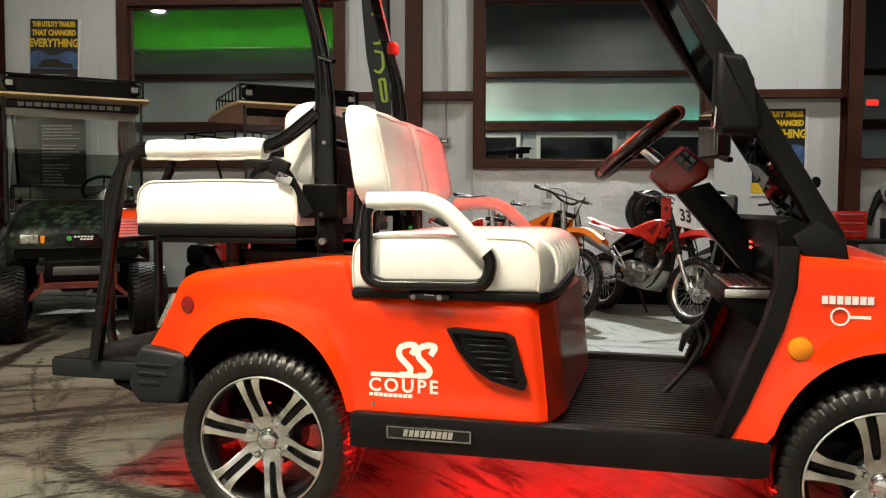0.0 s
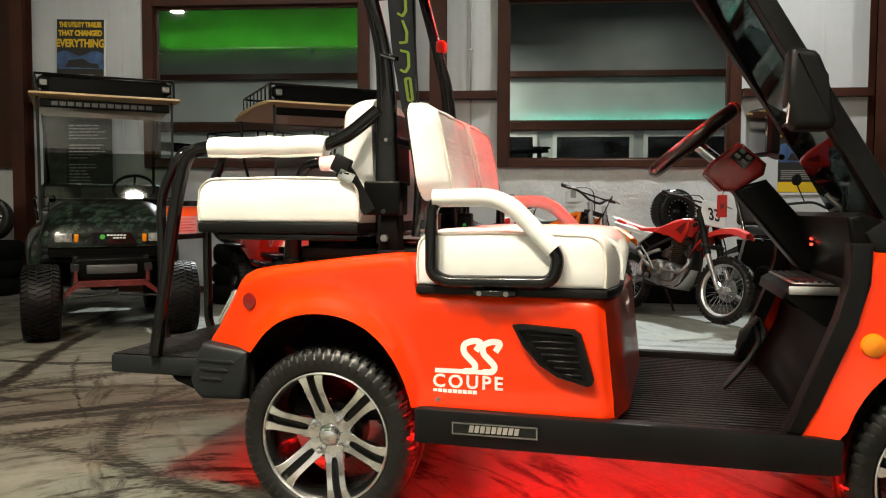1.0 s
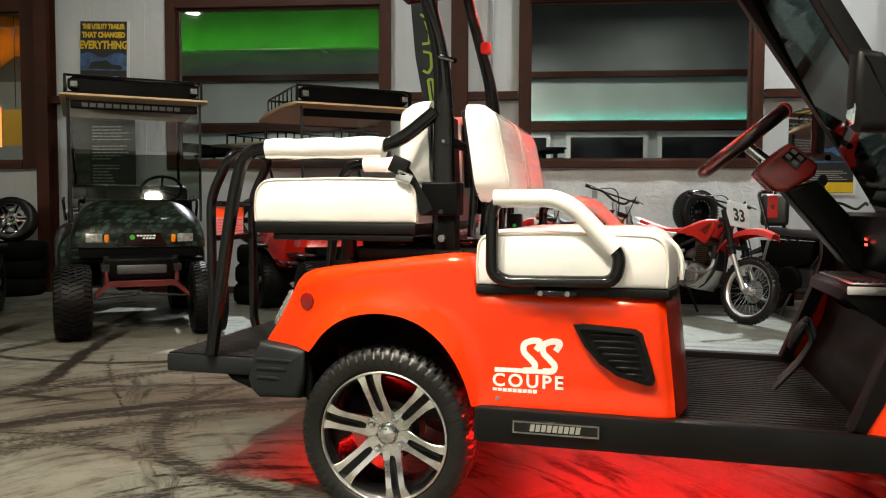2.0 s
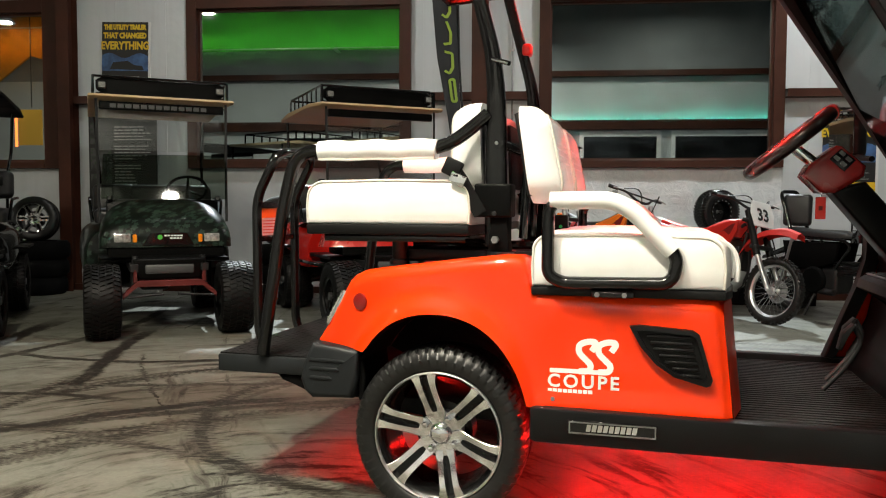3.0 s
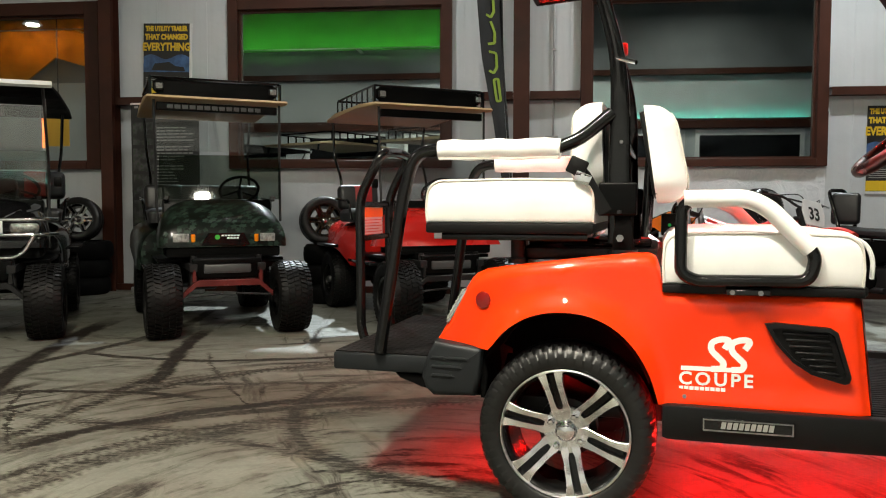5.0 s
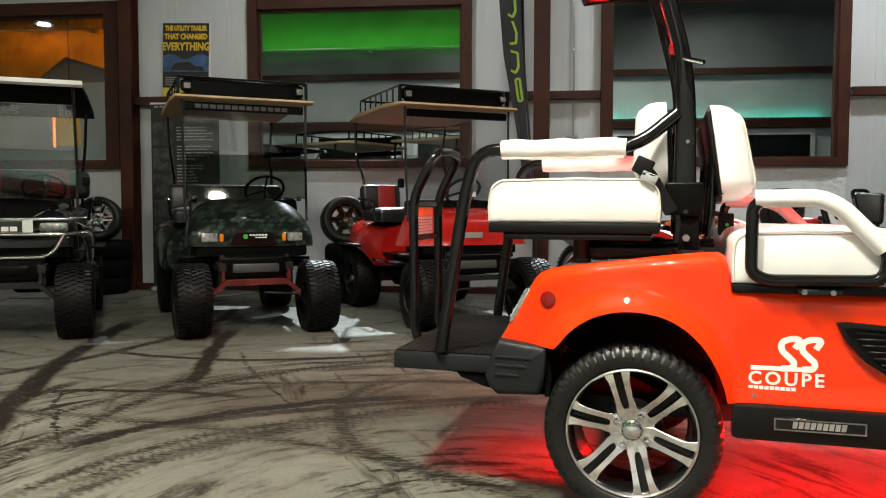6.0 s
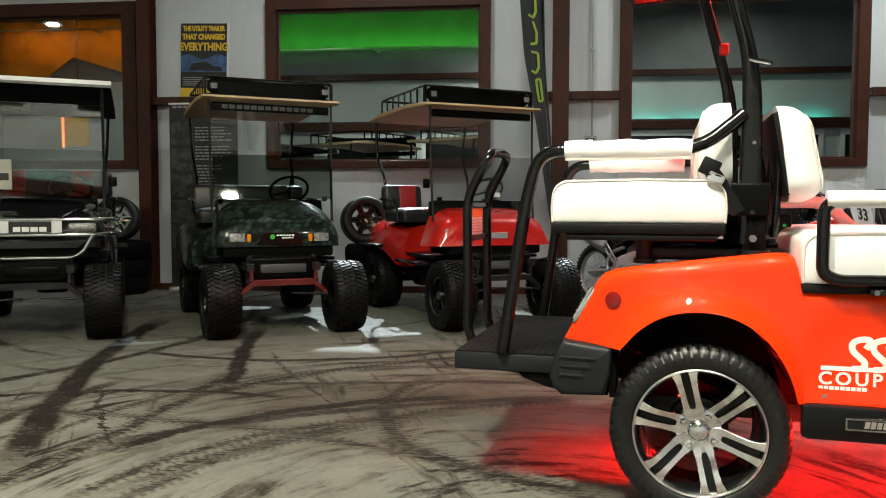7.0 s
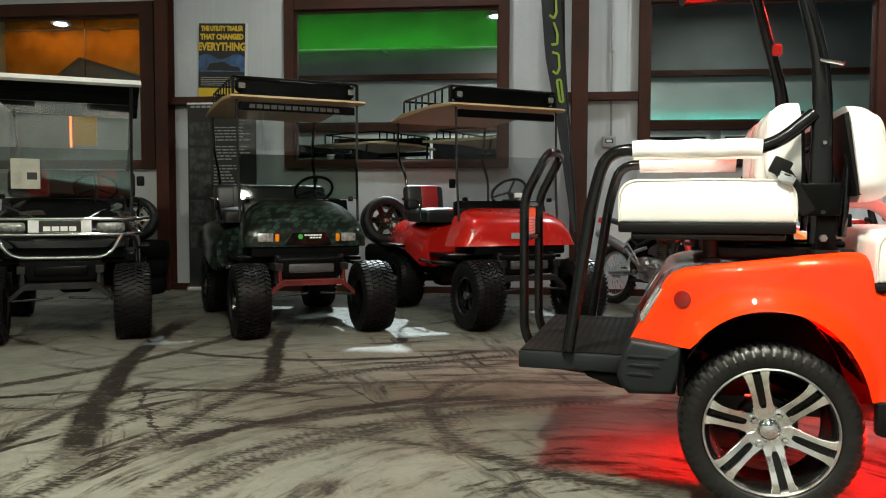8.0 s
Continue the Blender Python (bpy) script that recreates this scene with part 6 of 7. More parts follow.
    if basket:
        bz = roof_z + 0.052
        bs = part("roof_basket", slab([(-0.46, bz), (0.46, bz), (0.50, bz + 0.03), (0.50, bz + 0.10), (0.46, bz + 0.125), (-0.46, bz + 0.125), (-0.50, bz + 0.10), (-0.50, bz + 0.03)], -0.50, -0.485, 0.004, 1, "x"), M_HULL, g, "black steel roof basket")
        part("basket_rail", bar([(-0.46, -0.52, bz + 0.13), (-0.46, 0.52, bz + 0.13), (-1.60, 0.52, bz + 0.13), (-1.60, -0.52, bz + 0.13), (-0.46, -0.52, bz + 0.13)], 0.010, 0.05, 8), M_TUBE, bs)
        part("basket_floor", cube(-1.60, -0.48, -0.50, 0.50, bz - 0.01, bz + 0.004), M_HULL, bs)
        for s in (-1, 1):
            for k in range(8):
                x = -0.50 - 0.155 * k
                part("basket_bar", cube(x - 0.012, x + 0.012, s * 0.52 - 0.004, s * 0.52 + 0.004, bz, bz + 0.125), M_TUBE, bs)
            part("basket_post", cube(-0.475, -0.455, s * 0.52 - 0.01, s * 0.52 + 0.01, bz - 0.01, bz + 0.13), M_TUBE, bs)
            pl = part("work_lamp", cube(-0.462, -0.43, s * 0.455 - 0.032, s * 0.455 + 0.032, bz + 0.03, bz + 0.085, 0.008, 2), M_HULL, bs)
            part("lamp_lens", cube(-0.431, -0.426, s * 0.455 - 0.026, s * 0.455 + 0.026, bz + 0.036, bz + 0.079, 0.004, 1), M_CLEARLENS, pl)
    return g


M_PAPER = surface("printed_paper", (0.40, 0.39, 0.33), 0.6, vary=0.12, scale=9, bump=0.0)
M_BLACKVINYL = surface("black_vinyl", (0.014, 0.014, 0.015), 0.4, vary=0.15, grain=200, bump=0.08)
M_REDVINYL = surface("red_vinyl", (0.40, 0.012, 0.014), 0.42, vary=0.1, grain=200, bump=0.08)
M_AXLERED = surface("dark_red_axle_paint", (0.15, 0.026, 0.024), 0.28, vary=0.2, grain=60, bump=0.06)

camo = lifted_cart("golf_cart", pose(-3.045, 5.80, 0, 0, 0, -60), "lifted dark green camouflage golf cart with roof basket", M_CAMO, M_BLACKVINYL, M_BLACKVINYL, M_BEIGE, M_RIMBLACK, M_GLASSTINT, M_AXLERED, back_z=1.08, mirrors=(), screen_turn=(-18, -11), rear=1.14)
redcart = lifted_cart("golf_cart", pose(-1.345, 6.42, 0, 0, 0, -60), "lifted bright red golf cart with tan roof and basket", M_REDPAINT, M_BLACKVINYL, M_REDVINYL, M_BEIGE, M_RIMBLACK, M_GLASSHAZE, M_DARKSTEEL, lamps=False, boxy=True, back=(-0.53, -0.12), back_z=1.09, mirrors=(-1,))
ez = lifted_cart("golf_cart", pose(-4.78, 5.24, 0, 0, 0, -62), "black golf cart with chrome brush bars and dark roof", M_DARKPAINT, M_BLACKVINYL, M_REDVINYL, M_DULL, M_RIMBLACK, M_GLASSTINT, M_DARKSTEEL, lamps=False, basket=False, roof_z=1.89, rf0=0.06, roof_len=1.85, mirrors=(1,))

# camouflage cart: name board under the roof and hood badge, as plain bars
for k in range(13):
    y = -0.40 + 0.058 * k
    part("board_bar", cube(-0.398, -0.394, y, y + 0.044, 1.79, 1.822), M_PAD, camo)
part("hood_panel", slab([(-0.19, 0.695), (0.20, 0.695), (0.145, 0.795), (-0.13, 0.795)], -0.135, -0.1195, 0.003, 1, "x"), M_DARKPAINT, camo, "plain black panel on the hood")
# printed badge given a faint glow of its own, though no lamp
part("hood_badge", disc((-0.124, -0.06, 0.762), 0.020, 0, 0.008, "x", 10), glow("leaf_green_faint_glow", (0.05, 0.35, 0.04), 0.12), camo, "small green hood badge")
for k in range(6):
    part("badge_bar", cube(-0.126, -0.113, -0.028 + 0.024 * k, -0.010 + 0.024 * k, 0.768, 0.780), M_DECAL, camo)
for k in range(4):
    part("badge_bar", cube(-0.126, -0.113, 0.015 + 0.024 * k, 0.033 + 0.024 * k, 0.748, 0.760), M_DECAL, camo)

# red cart: grey hood plate, paper on the screen, strips
part("hood_plate", cube(-0.135, -0.116, -0.11, 0.10, 0.735, 0.785, 0.003, 1), M_GREYINK, redcart)
part("screen_paper", cube(-0.382, -0.376, 0.06, 0.16, 1.09, 1.13), M_WHITEPL, redcart)
for s in (-1, 1):
    part("headlamp", cube(-0.20, -0.145, s * 0.43 - 0.045, s * 0.43 + 0.045, 0.76, 0.82, 0.015, 2), M_CLEARLENS, redcart)

# black cart: chrome brush bars, plate with plain bars, lamps, paper in the screen
for z in (0.790, 0.905):
    part("brush_bar", bar([(-0.20, -0.56, z), (0.0, -0.48, z), (0.0, 0.48, z), (-0.20, 0.56, z)], 0.015, 0.08, 10), M_CHROME, ez, "chrome brush bar")
part("brush_hoop", bar([(0.0, -0.42, 0.79), (0.0, -0.33, 0.62), (0.0, 0.33, 0.62), (0.0, 0.42, 0.79)], 0.016, 0.12, 10), M_CHROME, ez, "chrome brush bar hoop")
for s in (-1, 1):
    part("plate_block", cube(0.004, 0.012, s * 0.175 - 0.035, s * 0.175 + 0.035, 0.803, 0.893, 0.003, 1), M_WHITEPL, ez, "white plastic block")
np_ = part("name_plate", cube(-0.005, 0.006, -0.20, 0.20, 0.805, 0.89, 0.004, 1), M_WHITEPL, ez, "white name plate with a black field")
part("plate_field", cube(0.0055, 0.008, -0.145, 0.145, 0.807, 0.888), M_BLACKINK, np_)
for k in range(4):
    part("plate_bar", cube(0.0075, 0.0095, -0.112 + 0.057 * k, -0.064 + 0.057 * k, 0.814, 0.848), M_DECAL, np_)
for s in (-1, 1):
    part("headlamp", cube(-0.16, -0.10, s * 0.34 - 0.10, s * 0.34 + 0.10, 0.80, 0.875, 0.025, 3), M_CLEARLENS, ez, "clear wide headlamp")
part("screen_paper", cube(-0.392, -0.386, -0.36, -0.16, 1.13, 1.36), M_PAPER, ez, "white printed sheet in the screen")
part("paper_photo", cube(-0.3855, -0.3845, -0.25, -0.18, 1.20, 1.255), M_BLACKINK, ez)
part("roof_trim", slab([(0.075, 1.882), (0.100, 1.898), (0.088, 1.930), (0.06, 1.920)], -0.57, 0.57, 0.004, 1), M_WHITEPL, ez, "bright strip along the roof edge")
for s in (-1, 1):
    # silver flame stripe that follows the hood
    bm = B()
    lo = []
    for k in range(13):
        f = k / 12
        x, w_ = -0.53 + 0.36 * f, 0.075 * math.sin(math.pi * min(1, f * 1.15)) + 0.006
        yc = s * (0.40 - 0.20 * f + 0.05 * math.sin(4 * f))
        zc = lerp([(-0.55, 1.078), (-0.46, 1.058), (-0.32, 0.995), (-0.21, 0.930), (-0.15, 0.87)], x) - 0.075 * (abs(yc) / 0.5) ** 3
        lo.append([(x, yc - w_ / 2, zc), (x, yc + w_ / 2, zc - 0.012), (x, yc, zc - 0.03)])
    rings(bm, lo)
    part("hood_stripe", bm, M_STEEL, ez, "silver flame stripe on the hood")

# ---- motorbikes ----
def spoked_wheel(parent, x, z, r, w, hub_mat, n=32):
    """A wire wheel with a knobby tyre, in the plane y = 0."""
    bm = B()
    rr, k = r - w / 2, 14
    lathe(bm, [(rr + w / 2 * math.cos(a), w / 2 * math.sin(a)) for a in [2 * math.pi * i / k for i in range(k)]], n=40)
    m = 40
    for i in range(m):
        for row, (h, a0) in enumerate(((-0.30, 0.0), (0.0, 0.5), (0.30, 0.0))):
            a = 2 * math.pi * (i + a0) / m
            s = 2 * math.pi / m * 0.26
            rad = r - (0.008 if row != 1 else 0)
            lo, hi = [], []
            for da, dh in ((-s, -0.13), (s, -0.13), (s, 0.13), (-s, 0.13)):
                y = (h + dh) * w
                lo.append(bm.verts.new(((rad - 0.012) * math.cos(a + da), y, (rad - 0.012) * math.sin(a + da))))
                hi.append(bm.verts.new(((rad + 0.008) * math.cos(a + da), y, (rad + 0.008) * math.sin(a + da))))
            bm.faces.new(hi)
            for j in range(4):
                bm.faces.new((lo[j], lo[(j + 1) % 4], hi[(j + 1) % 4], hi[j]))
    t = part("wheel", bm, M_RUBBER, parent, "knobby tyre on a wire-spoked wheel")
    t.matrix_local = pose(x, 0, z)
    ri = r - w - 0.002
    rim = B()
    lathe(rim, [(ri - 0.004, -0.015), (ri + 0.010, -0.024), (ri + 0.012, 0), (ri + 0.010, 0.024), (ri - 0.004, 0.015), (ri - 0.009, 0)], n=40)
    part("rim", rim, M_ALU, t)
    hb = B()
    lathe(hb, [(0.0005, -0.045), (0.035, -0.045), (0.035, -0.02), (0.02, -0.015), (0.02, 0.015), (0.035, 0.02), (0.035, 0.045), (0.0005, 0.045)], n=20)
    part("hub", hb, hub_mat, t)
    for i in range(n):
        a = 2 * math.pi * i / n
        b = a + (0.5 if i % 2 else -0.5)
        s = 0.028 if (i // 2) % 2 else -0.028
        part("spoke", bar([(0.033 * math.cos(b), s, 0.033 * math.sin(b)), ((ri - 0.005) * math.cos(a), 0, (ri - 0.005) * math.sin(a))], 0.0022, 0, 5), M_CHROME, t)
    return t


M_ENGINE = surface("grey_cast_aluminium", (0.36, 0.36, 0.36), 0.42, 0.85, vary=0.25, scale=14, grain=70, bump=0.15)


M_WARMCAST = surface("heat_browned_cast_metal", (0.17, 0.125, 0.09), 0.45, 0.8, vary=0.3, scale=16, grain=70, bump=0.15)


def dirt_bike(m, label, plastic, seat_mat, fork_mat, hub_mat, plate=True, tank=None, r=0.325, base=1.26, tall=1.0, bars=1.0):
    """An off-road motorbike; x forward from under its front hub, upright plane y = 0."""
    g = thing("motorbike", m, label, "motorbike", "motorbikes by the wall")
    spoked_wheel(g, 0, r, r, 0.070, hub_mat)
    spoked_wheel(g, -base, r - 0.01, r - 0.01, 0.085, hub_mat)
    hx, hz = -0.37, 0.93 * tall          # steering head
    for s in (-1, 1):
        y = s * 0.085
        part("fork_leg", bar([(0.012, y, r), (-0.17, y, 0.62 * tall)], 0.022), M_ALU, g)
        part("fork_tube", bar([(-0.155, y, 0.59 * tall), (hx + 0.05, y, hz + 0.06)], 0.031 if plate else 0.024), fork_mat, g)
        if not plate:
            part("fork_boot", bar([(-0.150, y, 0.58 * tall), (-0.200, y, 0.68 * tall)], 0.031), plastic, g)
        if not plate:
            part("fork_guard", slab([(-0.01, r + 0.02), (0.04, r + 0.06), (-0.14, 0.60 * tall), (-0.18, 0.58 * tall)], y + s * 0.02, y + s * 0.032, 0.004, 1), M_BLACKP, g)
    for z in (0.66, 0.90):
        x = lerp([(0.60, -0.16), (0.95, -0.335)], z)
        part("triple_clamp", cube(x - 0.04, x + 0.04, -0.115, 0.115, z * tall - 0.015, z * tall + 0.02, 0.008, 2), M_DARKSTEEL, g)
    part("handlebar", bar([(-0.47, -0.40 * bars, hz + 0.165), (-0.40, -0.20 * bars, hz + 0.15), (-0.35, -0.07, hz + 0.08), (-0.35, 0.07, hz + 0.08), (-0.40, 0.20 * bars, hz + 0.15), (-0.47, 0.40 * bars, hz + 0.165)], 0.012, 0.06), M_DARKSTEEL, g)
    part("handlebar_brace", bar([(-0.385, -0.16, hz + 0.14), (-0.385, 0.16, hz + 0.14)], 0.008), M_DARKSTEEL, g)
    for s in (-1, 1):
        part("grip", bar([(-0.445, s * bars * 0.30, hz + 0.16), (-0.475, s * bars * 0.41, hz + 0.168)], 0.018), M_RUBBER, g)
        part("lever", bar([(-0.40, s * bars * 0.27, hz + 0.165), (-0.36, s * bars * 0.31, hz + 0.15), (-0.40, s * bars * 0.41, hz + 0.15)], 0.006, 0.03), M_STEEL, g)
        part("cable", bar([(-0.42, s * 0.24, hz + 0.16), (-0.27, s * 0.12, hz + 0.19), (-0.26, s * 0.05, hz - 0.02), (-0.40, s * 0.04, hz - 0.2)], 0.005, 0.08, 6), M_BLACKP, g)
    # fenders
    def fender(pts, w0, w1, nm, mat):
        bm = B()
        p = rounded([(a, 0, b) for a, b in pts], 0.12, 6)
        lo = []
        for i, c in enumerate(p):
            f = i / (len(p) - 1)
            w = w0 + (w1 - w0) * f
            lo.append([(c.x, -w, c.z - 0.055), (c.x, -w * 0.8, c.z - 0.004), (c.x, 0, c.z + 0.012), (c.x, w * 0.8, c.z - 0.004), (c.x, w, c.z - 0.055), (c.x, w * 0.8, c.z - 0.012), (c.x, 0, c.z), (c.x, -w * 0.8, c.z - 0.012)])
        rings(bm, lo)
        part(nm, bm, mat, g)
    if plate:
        fender([(-0.37, 0.60), (-0.28, 0.745), (-0.13, 0.822), (0.06, 0.838), (0.20, 0.792)], 0.088, 0.055, "front_fender", plastic)
        fender([(-0.98, 0.785), (-1.25, 0.85), (-1.54, 0.925)], 0.135, 0.07, "rear_fender", M_WHITEPL)
    else:
        fender([(-0.36, 0.72 * tall), (-0.17, 0.79 * tall), (0.06, 0.79 * tall), (0.27, 0.70 * tall)], 0.085, 0.05, "front_fender", plastic)
        fender([(-0.95, 0.80 * tall), (-1.25, 0.84 * tall), (-1.58, 0.90 * tall)], 0.11, 0.06, "rear_fender", plastic)
    if plate:
        pl = part("number_plate", slab([(-0.12, 0.0), (0.12, 0.0), (0.150, 0.13), (0.12, 0.24), (-0.12, 0.24), (-0.150, 0.13)], -0.006, 0.006, 0.004, 1, "x"), M_WHITEPL, g, "white race plate with black number")
        pl.matrix_local = pose(hx + 0.175, 0, hz - 0.085, 0, -18, 0)
        words("number", "33", 0.14, M_BLACKINK, g, pose(-1.13, -0.127, 0.66, 90, 0, 0), 0.17, 0.003, "", "CENTER")
        words("number", "33", 0.16, M_BLACKINK, pl, pose(0.008, 0, 0.06, 90, 0, 90), 0.95, 0.004, "", "CENTER")
    # frame, engine, exhaust
    for s in (-1, 1):
        y = s * 0.10
        part("frame_tube", bar([(hx, s * 0.03, hz - 0.06), (-0.55, y, 0.74 * tall), (-0.88, y, 0.60 * tall), (-0.90, y, 0.34)], 0.017, 0.06, 8), M_DARKSTEEL, g)
        part("cradle", bar([(hx + 0.02, s * 0.02, hz - 0.14), (-0.36, s * 0.07, 0.42), (-0.46, s * 0.10, 0.27), (-0.86, s * 0.10, 0.27)], 0.016, 0.07, 8), M_DARKSTEEL, g)
        part("swing_arm", bar([(-0.86, s * 0.09, 0.36), (-base, s * 0.085, r)], 0.022, 0, 8), M_ALU, g)
        part("subframe", bar([(-0.86, s * 0.09, 0.62 * tall), (-1.30, s * 0.08, 0.83 * tall)], 0.012, 0, 8), M_DARKSTEEL, g)
        part("side_panel", slab([(-0.80, 0.765 * tall), (-1.00, 0.765 * tall), (-1.40, 0.86 * tall), (-1.34, 0.76 * tall), (-1.20, 0.60 * tall), (-1.06, 0.55 * tall), (-1.00, 0.66 * tall)], s * 0.105, s * 0.125, 0.009, 2), M_WHITEPL, g)
        part("shroud", slab([(hx - 0.01, 0.895 * tall), (-0.47, 0.888 * tall), (-0.58, 0.835 * tall), (-0.80, 0.785 * tall), (-0.83, 0.755 * tall), (-0.62, 0.752 * tall), (-0.50, 0.685 * tall), (-0.45, 0.672 * tall), (-0.375, 0.79 * tall)], s * 0.108, s * 0.135, 0.011, 3), plastic, g)
        part("shroud_stripe", slab([(-0.40, 0.86 * tall), (-0.435, 0.855 * tall), (-0.56, 0.775 * tall), (-0.52, 0.79 * tall), (-0.455, 0.75 * tall), (-0.43, 0.79 * tall)], s * 0.1345, s * 0.1375, 0.001, 1), M_BURGUNDY, g)
        part("foot_peg", bar([(-0.84, s * 0.10, 0.33), (-0.84, s * 0.24, 0.33)], 0.012), M_STEEL, g)
    eng = part("engine", skin([-0.84, -0.82, -0.76, -0.66, -0.54, -0.46, -0.44], lambda x: lerp([(-0.84, 0.06), (-0.76, 0.12), (-0.54, 0.125), (-0.44, 0.06)], x), lambda x: lerp([(-0.84, 0.32), (-0.66, 0.265), (-0.44, 0.31)], x), lambda x: lerp([(-0.84, 0.46), (-0.7, 0.51), (-0.5, 0.50), (-0.44, 0.42)], x)), M_ENGINE, g, "grey cast engine block", 60)
    part("engine_cover", disc((-0.70, 0, 0.425), 0.085, -0.160, 0.160, "y", 28, 0.02), M_ENGINE, eng)
    part("clutch_cover", disc((-0.56, 0, 0.385), 0.080, -0.145, 0.145, "y", 24, 0.015), M_ENGINE, eng)
    for k in range(8):
        q = math.radians(45 * k)
        part("cover_bolt", disc((-0.70 + 0.076 * math.cos(q), 0, 0.425 + 0.076 * math.sin(q)), 0.007, -0.165, 0.165, "y", 6), M_CHROME, eng)
    for k in range(8):
        z = 0.505 + 0.019 * k
        part("cylinder_fin", cube(-0.635, -0.46, -0.085, 0.085, z, z + 0.007, 0.003, 1), M_WARMCAST, eng)
    part("cylinder", cube(-0.61, -0.48, -0.06, 0.06, 0.49, 0.66), M_DARKSTEEL, eng)
    part("cylinder_head", cube(-0.63, -0.465, -0.08, 0.08, 0.655, 0.725, 0.02, 2), M_WARMCAST, eng)
    part("carburettor", skin([-0.76, -0.74, -0.68, -0.64], lambda x: 0.04, lambda x: 0.54, lambda x: lerp([(-0.76, 0.60), (-0.7, 0.66), (-0.64, 0.61)], x)), M_STEEL, eng)
    part("air_box", skin([-1.02, -1.0, -0.9, -0.80, -0.77], lambda x: 0.085, lambda x: lerp([(-1.02, 0.60), (-0.9, 0.50), (-0.77, 0.52)], x), lambda x: 0.78 * tall), M_DULL, g, "black plastic air box")
    part("kick_lever", bar([(-0.72, -0.15, 0.40), (-0.76, -0.19, 0.50), (-0.88, -0.20, 0.62)], 0.010, 0.04), M_STEEL, g)
    part("brake_hose", bar([(hx + 0.08, 0.10, hz), (hx + 0.20, 0.13, 0.72 * tall), (-0.10, 0.11, 0.55), (-0.02, 0.07, r + 0.02)], 0.006, 0.1, 6), M_BLACKP, g)
    part("brake_disc", disc((0, 0, r), 0.10, 0.050, 0.056), M_STEEL, g)
    part("exhaust", bar([(-0.46, -0.04, 0.60), (-0.34, -0.08, 0.52), (-0.40, -0.12, 0.40), (-0.78, -0.15, 0.42), (-0.98, -0.14, 0.58)], 0.020, 0.09, 10), M_STEEL, g, "silver exhaust pipe")
    part("muffler", bar([(-0.96, -0.15, 0.57), (-1.40, -0.17, 0.72)], 0.045, 0, 14), M_STEEL, g)
    part("skid_plate", slab([(-0.375, 0.45), (-0.36, 0.44), (-0.42, 0.31), (-0.50, 0.25), (-0.66, 0.272), (-0.86, 0.31), (-0.86, 0.325), (-0.66, 0.292), (-0.52, 0.295), (-0.44, 0.35)], -0.115, 0.115, 0.005, 2), M_ALU, g)
    part("header_pipe", bar([(-0.70, -0.12, 0.60), (-0.84, -0.15, 0.55), (-0.90, -0.16, 0.44), (-0.88, -0.15, 0.36)], 0.017, 0.07, 10), M_ALU, g)
    part("radiator", cube(-0.40, -0.355, -0.09, 0.09, 0.44, 0.66, 0.008, 2), M_DARKSTEEL, g)
    part("fuel_tank", skin([-0.40, -0.43, -0.52, -0.66, -0.78, -0.80], lambda x: lerp([(-0.80, 0.05), (-0.7, 0.10), (-0.5, 0.13), (-0.40, 0.07)], x), lambda x: 0.74 * tall, lambda x: lerp([(-0.80, 0.83), (-0.6, 0.895), (-0.45, 0.925), (-0.40, 0.90)], x) * tall), tank or plastic, g, "", 60)
    seat = skin([-0.62, -0.66, -0.8, -1.0, -1.25, -1.38, -1.42], lambda x: lerp([(-1.42, 0.07), (-1.0, 0.115), (-0.7, 0.09), (-0.62, 0.06)], x), lambda x: lerp([(-1.42, 0.84), (-1.1, 0.765), (-0.9, 0.745), (-0.62, 0.82)], x) * tall,
                lambda x: lerp([(-1.42, 0.905), (-1.15, 0.84), (-0.95, 0.805), (-0.78, 0.825), (-0.62, 0.905)], x) * tall)
    part("seat", seat, seat_mat, g, "", 60)
    part("shock", bar([(-0.92, 0, 0.40), (-0.86, 0, 0.66)], 0.035), M_AMBER, g)
    part("chain", bar([(-0.80, 0.12, 0.40), (-base, 0.06, r + 0.06)], 0.008, 0, 6), M_DARKSTEEL, g)
    part("stand", bar([(-0.86, 0.12, 0.32), (-0.78, 0.27, 0.012)], 0.012), M_DARKSTEEL, g)
    return g


def lean(x, y, heading, tilt):
    return pose(x, y, 0, 0, 0, heading) @ pose(0, 0, 0, tilt, 0, 0)


dirt_bike(lean(1.818, 6.946, -57, -9.5), "red dirt bike with white race plate 33", M_REDPLASTIC, M_REDPLASTIC, M_BLACKP, M_ALU, r=0.292, base=1.18)
dirt_bike(lean(0.77, 7.00, -57, -14), "orange dirt bike with bright fork tubes", M_ORANGEPL, M_BLACKVINYL, M_STEEL, M_AMBER, plate=False, tank=M_DARKPAINT, r=0.33, tall=1.08, bars=0.8)
dirt_bike(lean(0.22, 7.12, -57, -7), "red and white dirt bike with black seat", M_REDPLASTIC, M_BLACKVINYL, M_STEEL, M_ALU, plate=False, tank=M_WHITEPL, r=0.32)

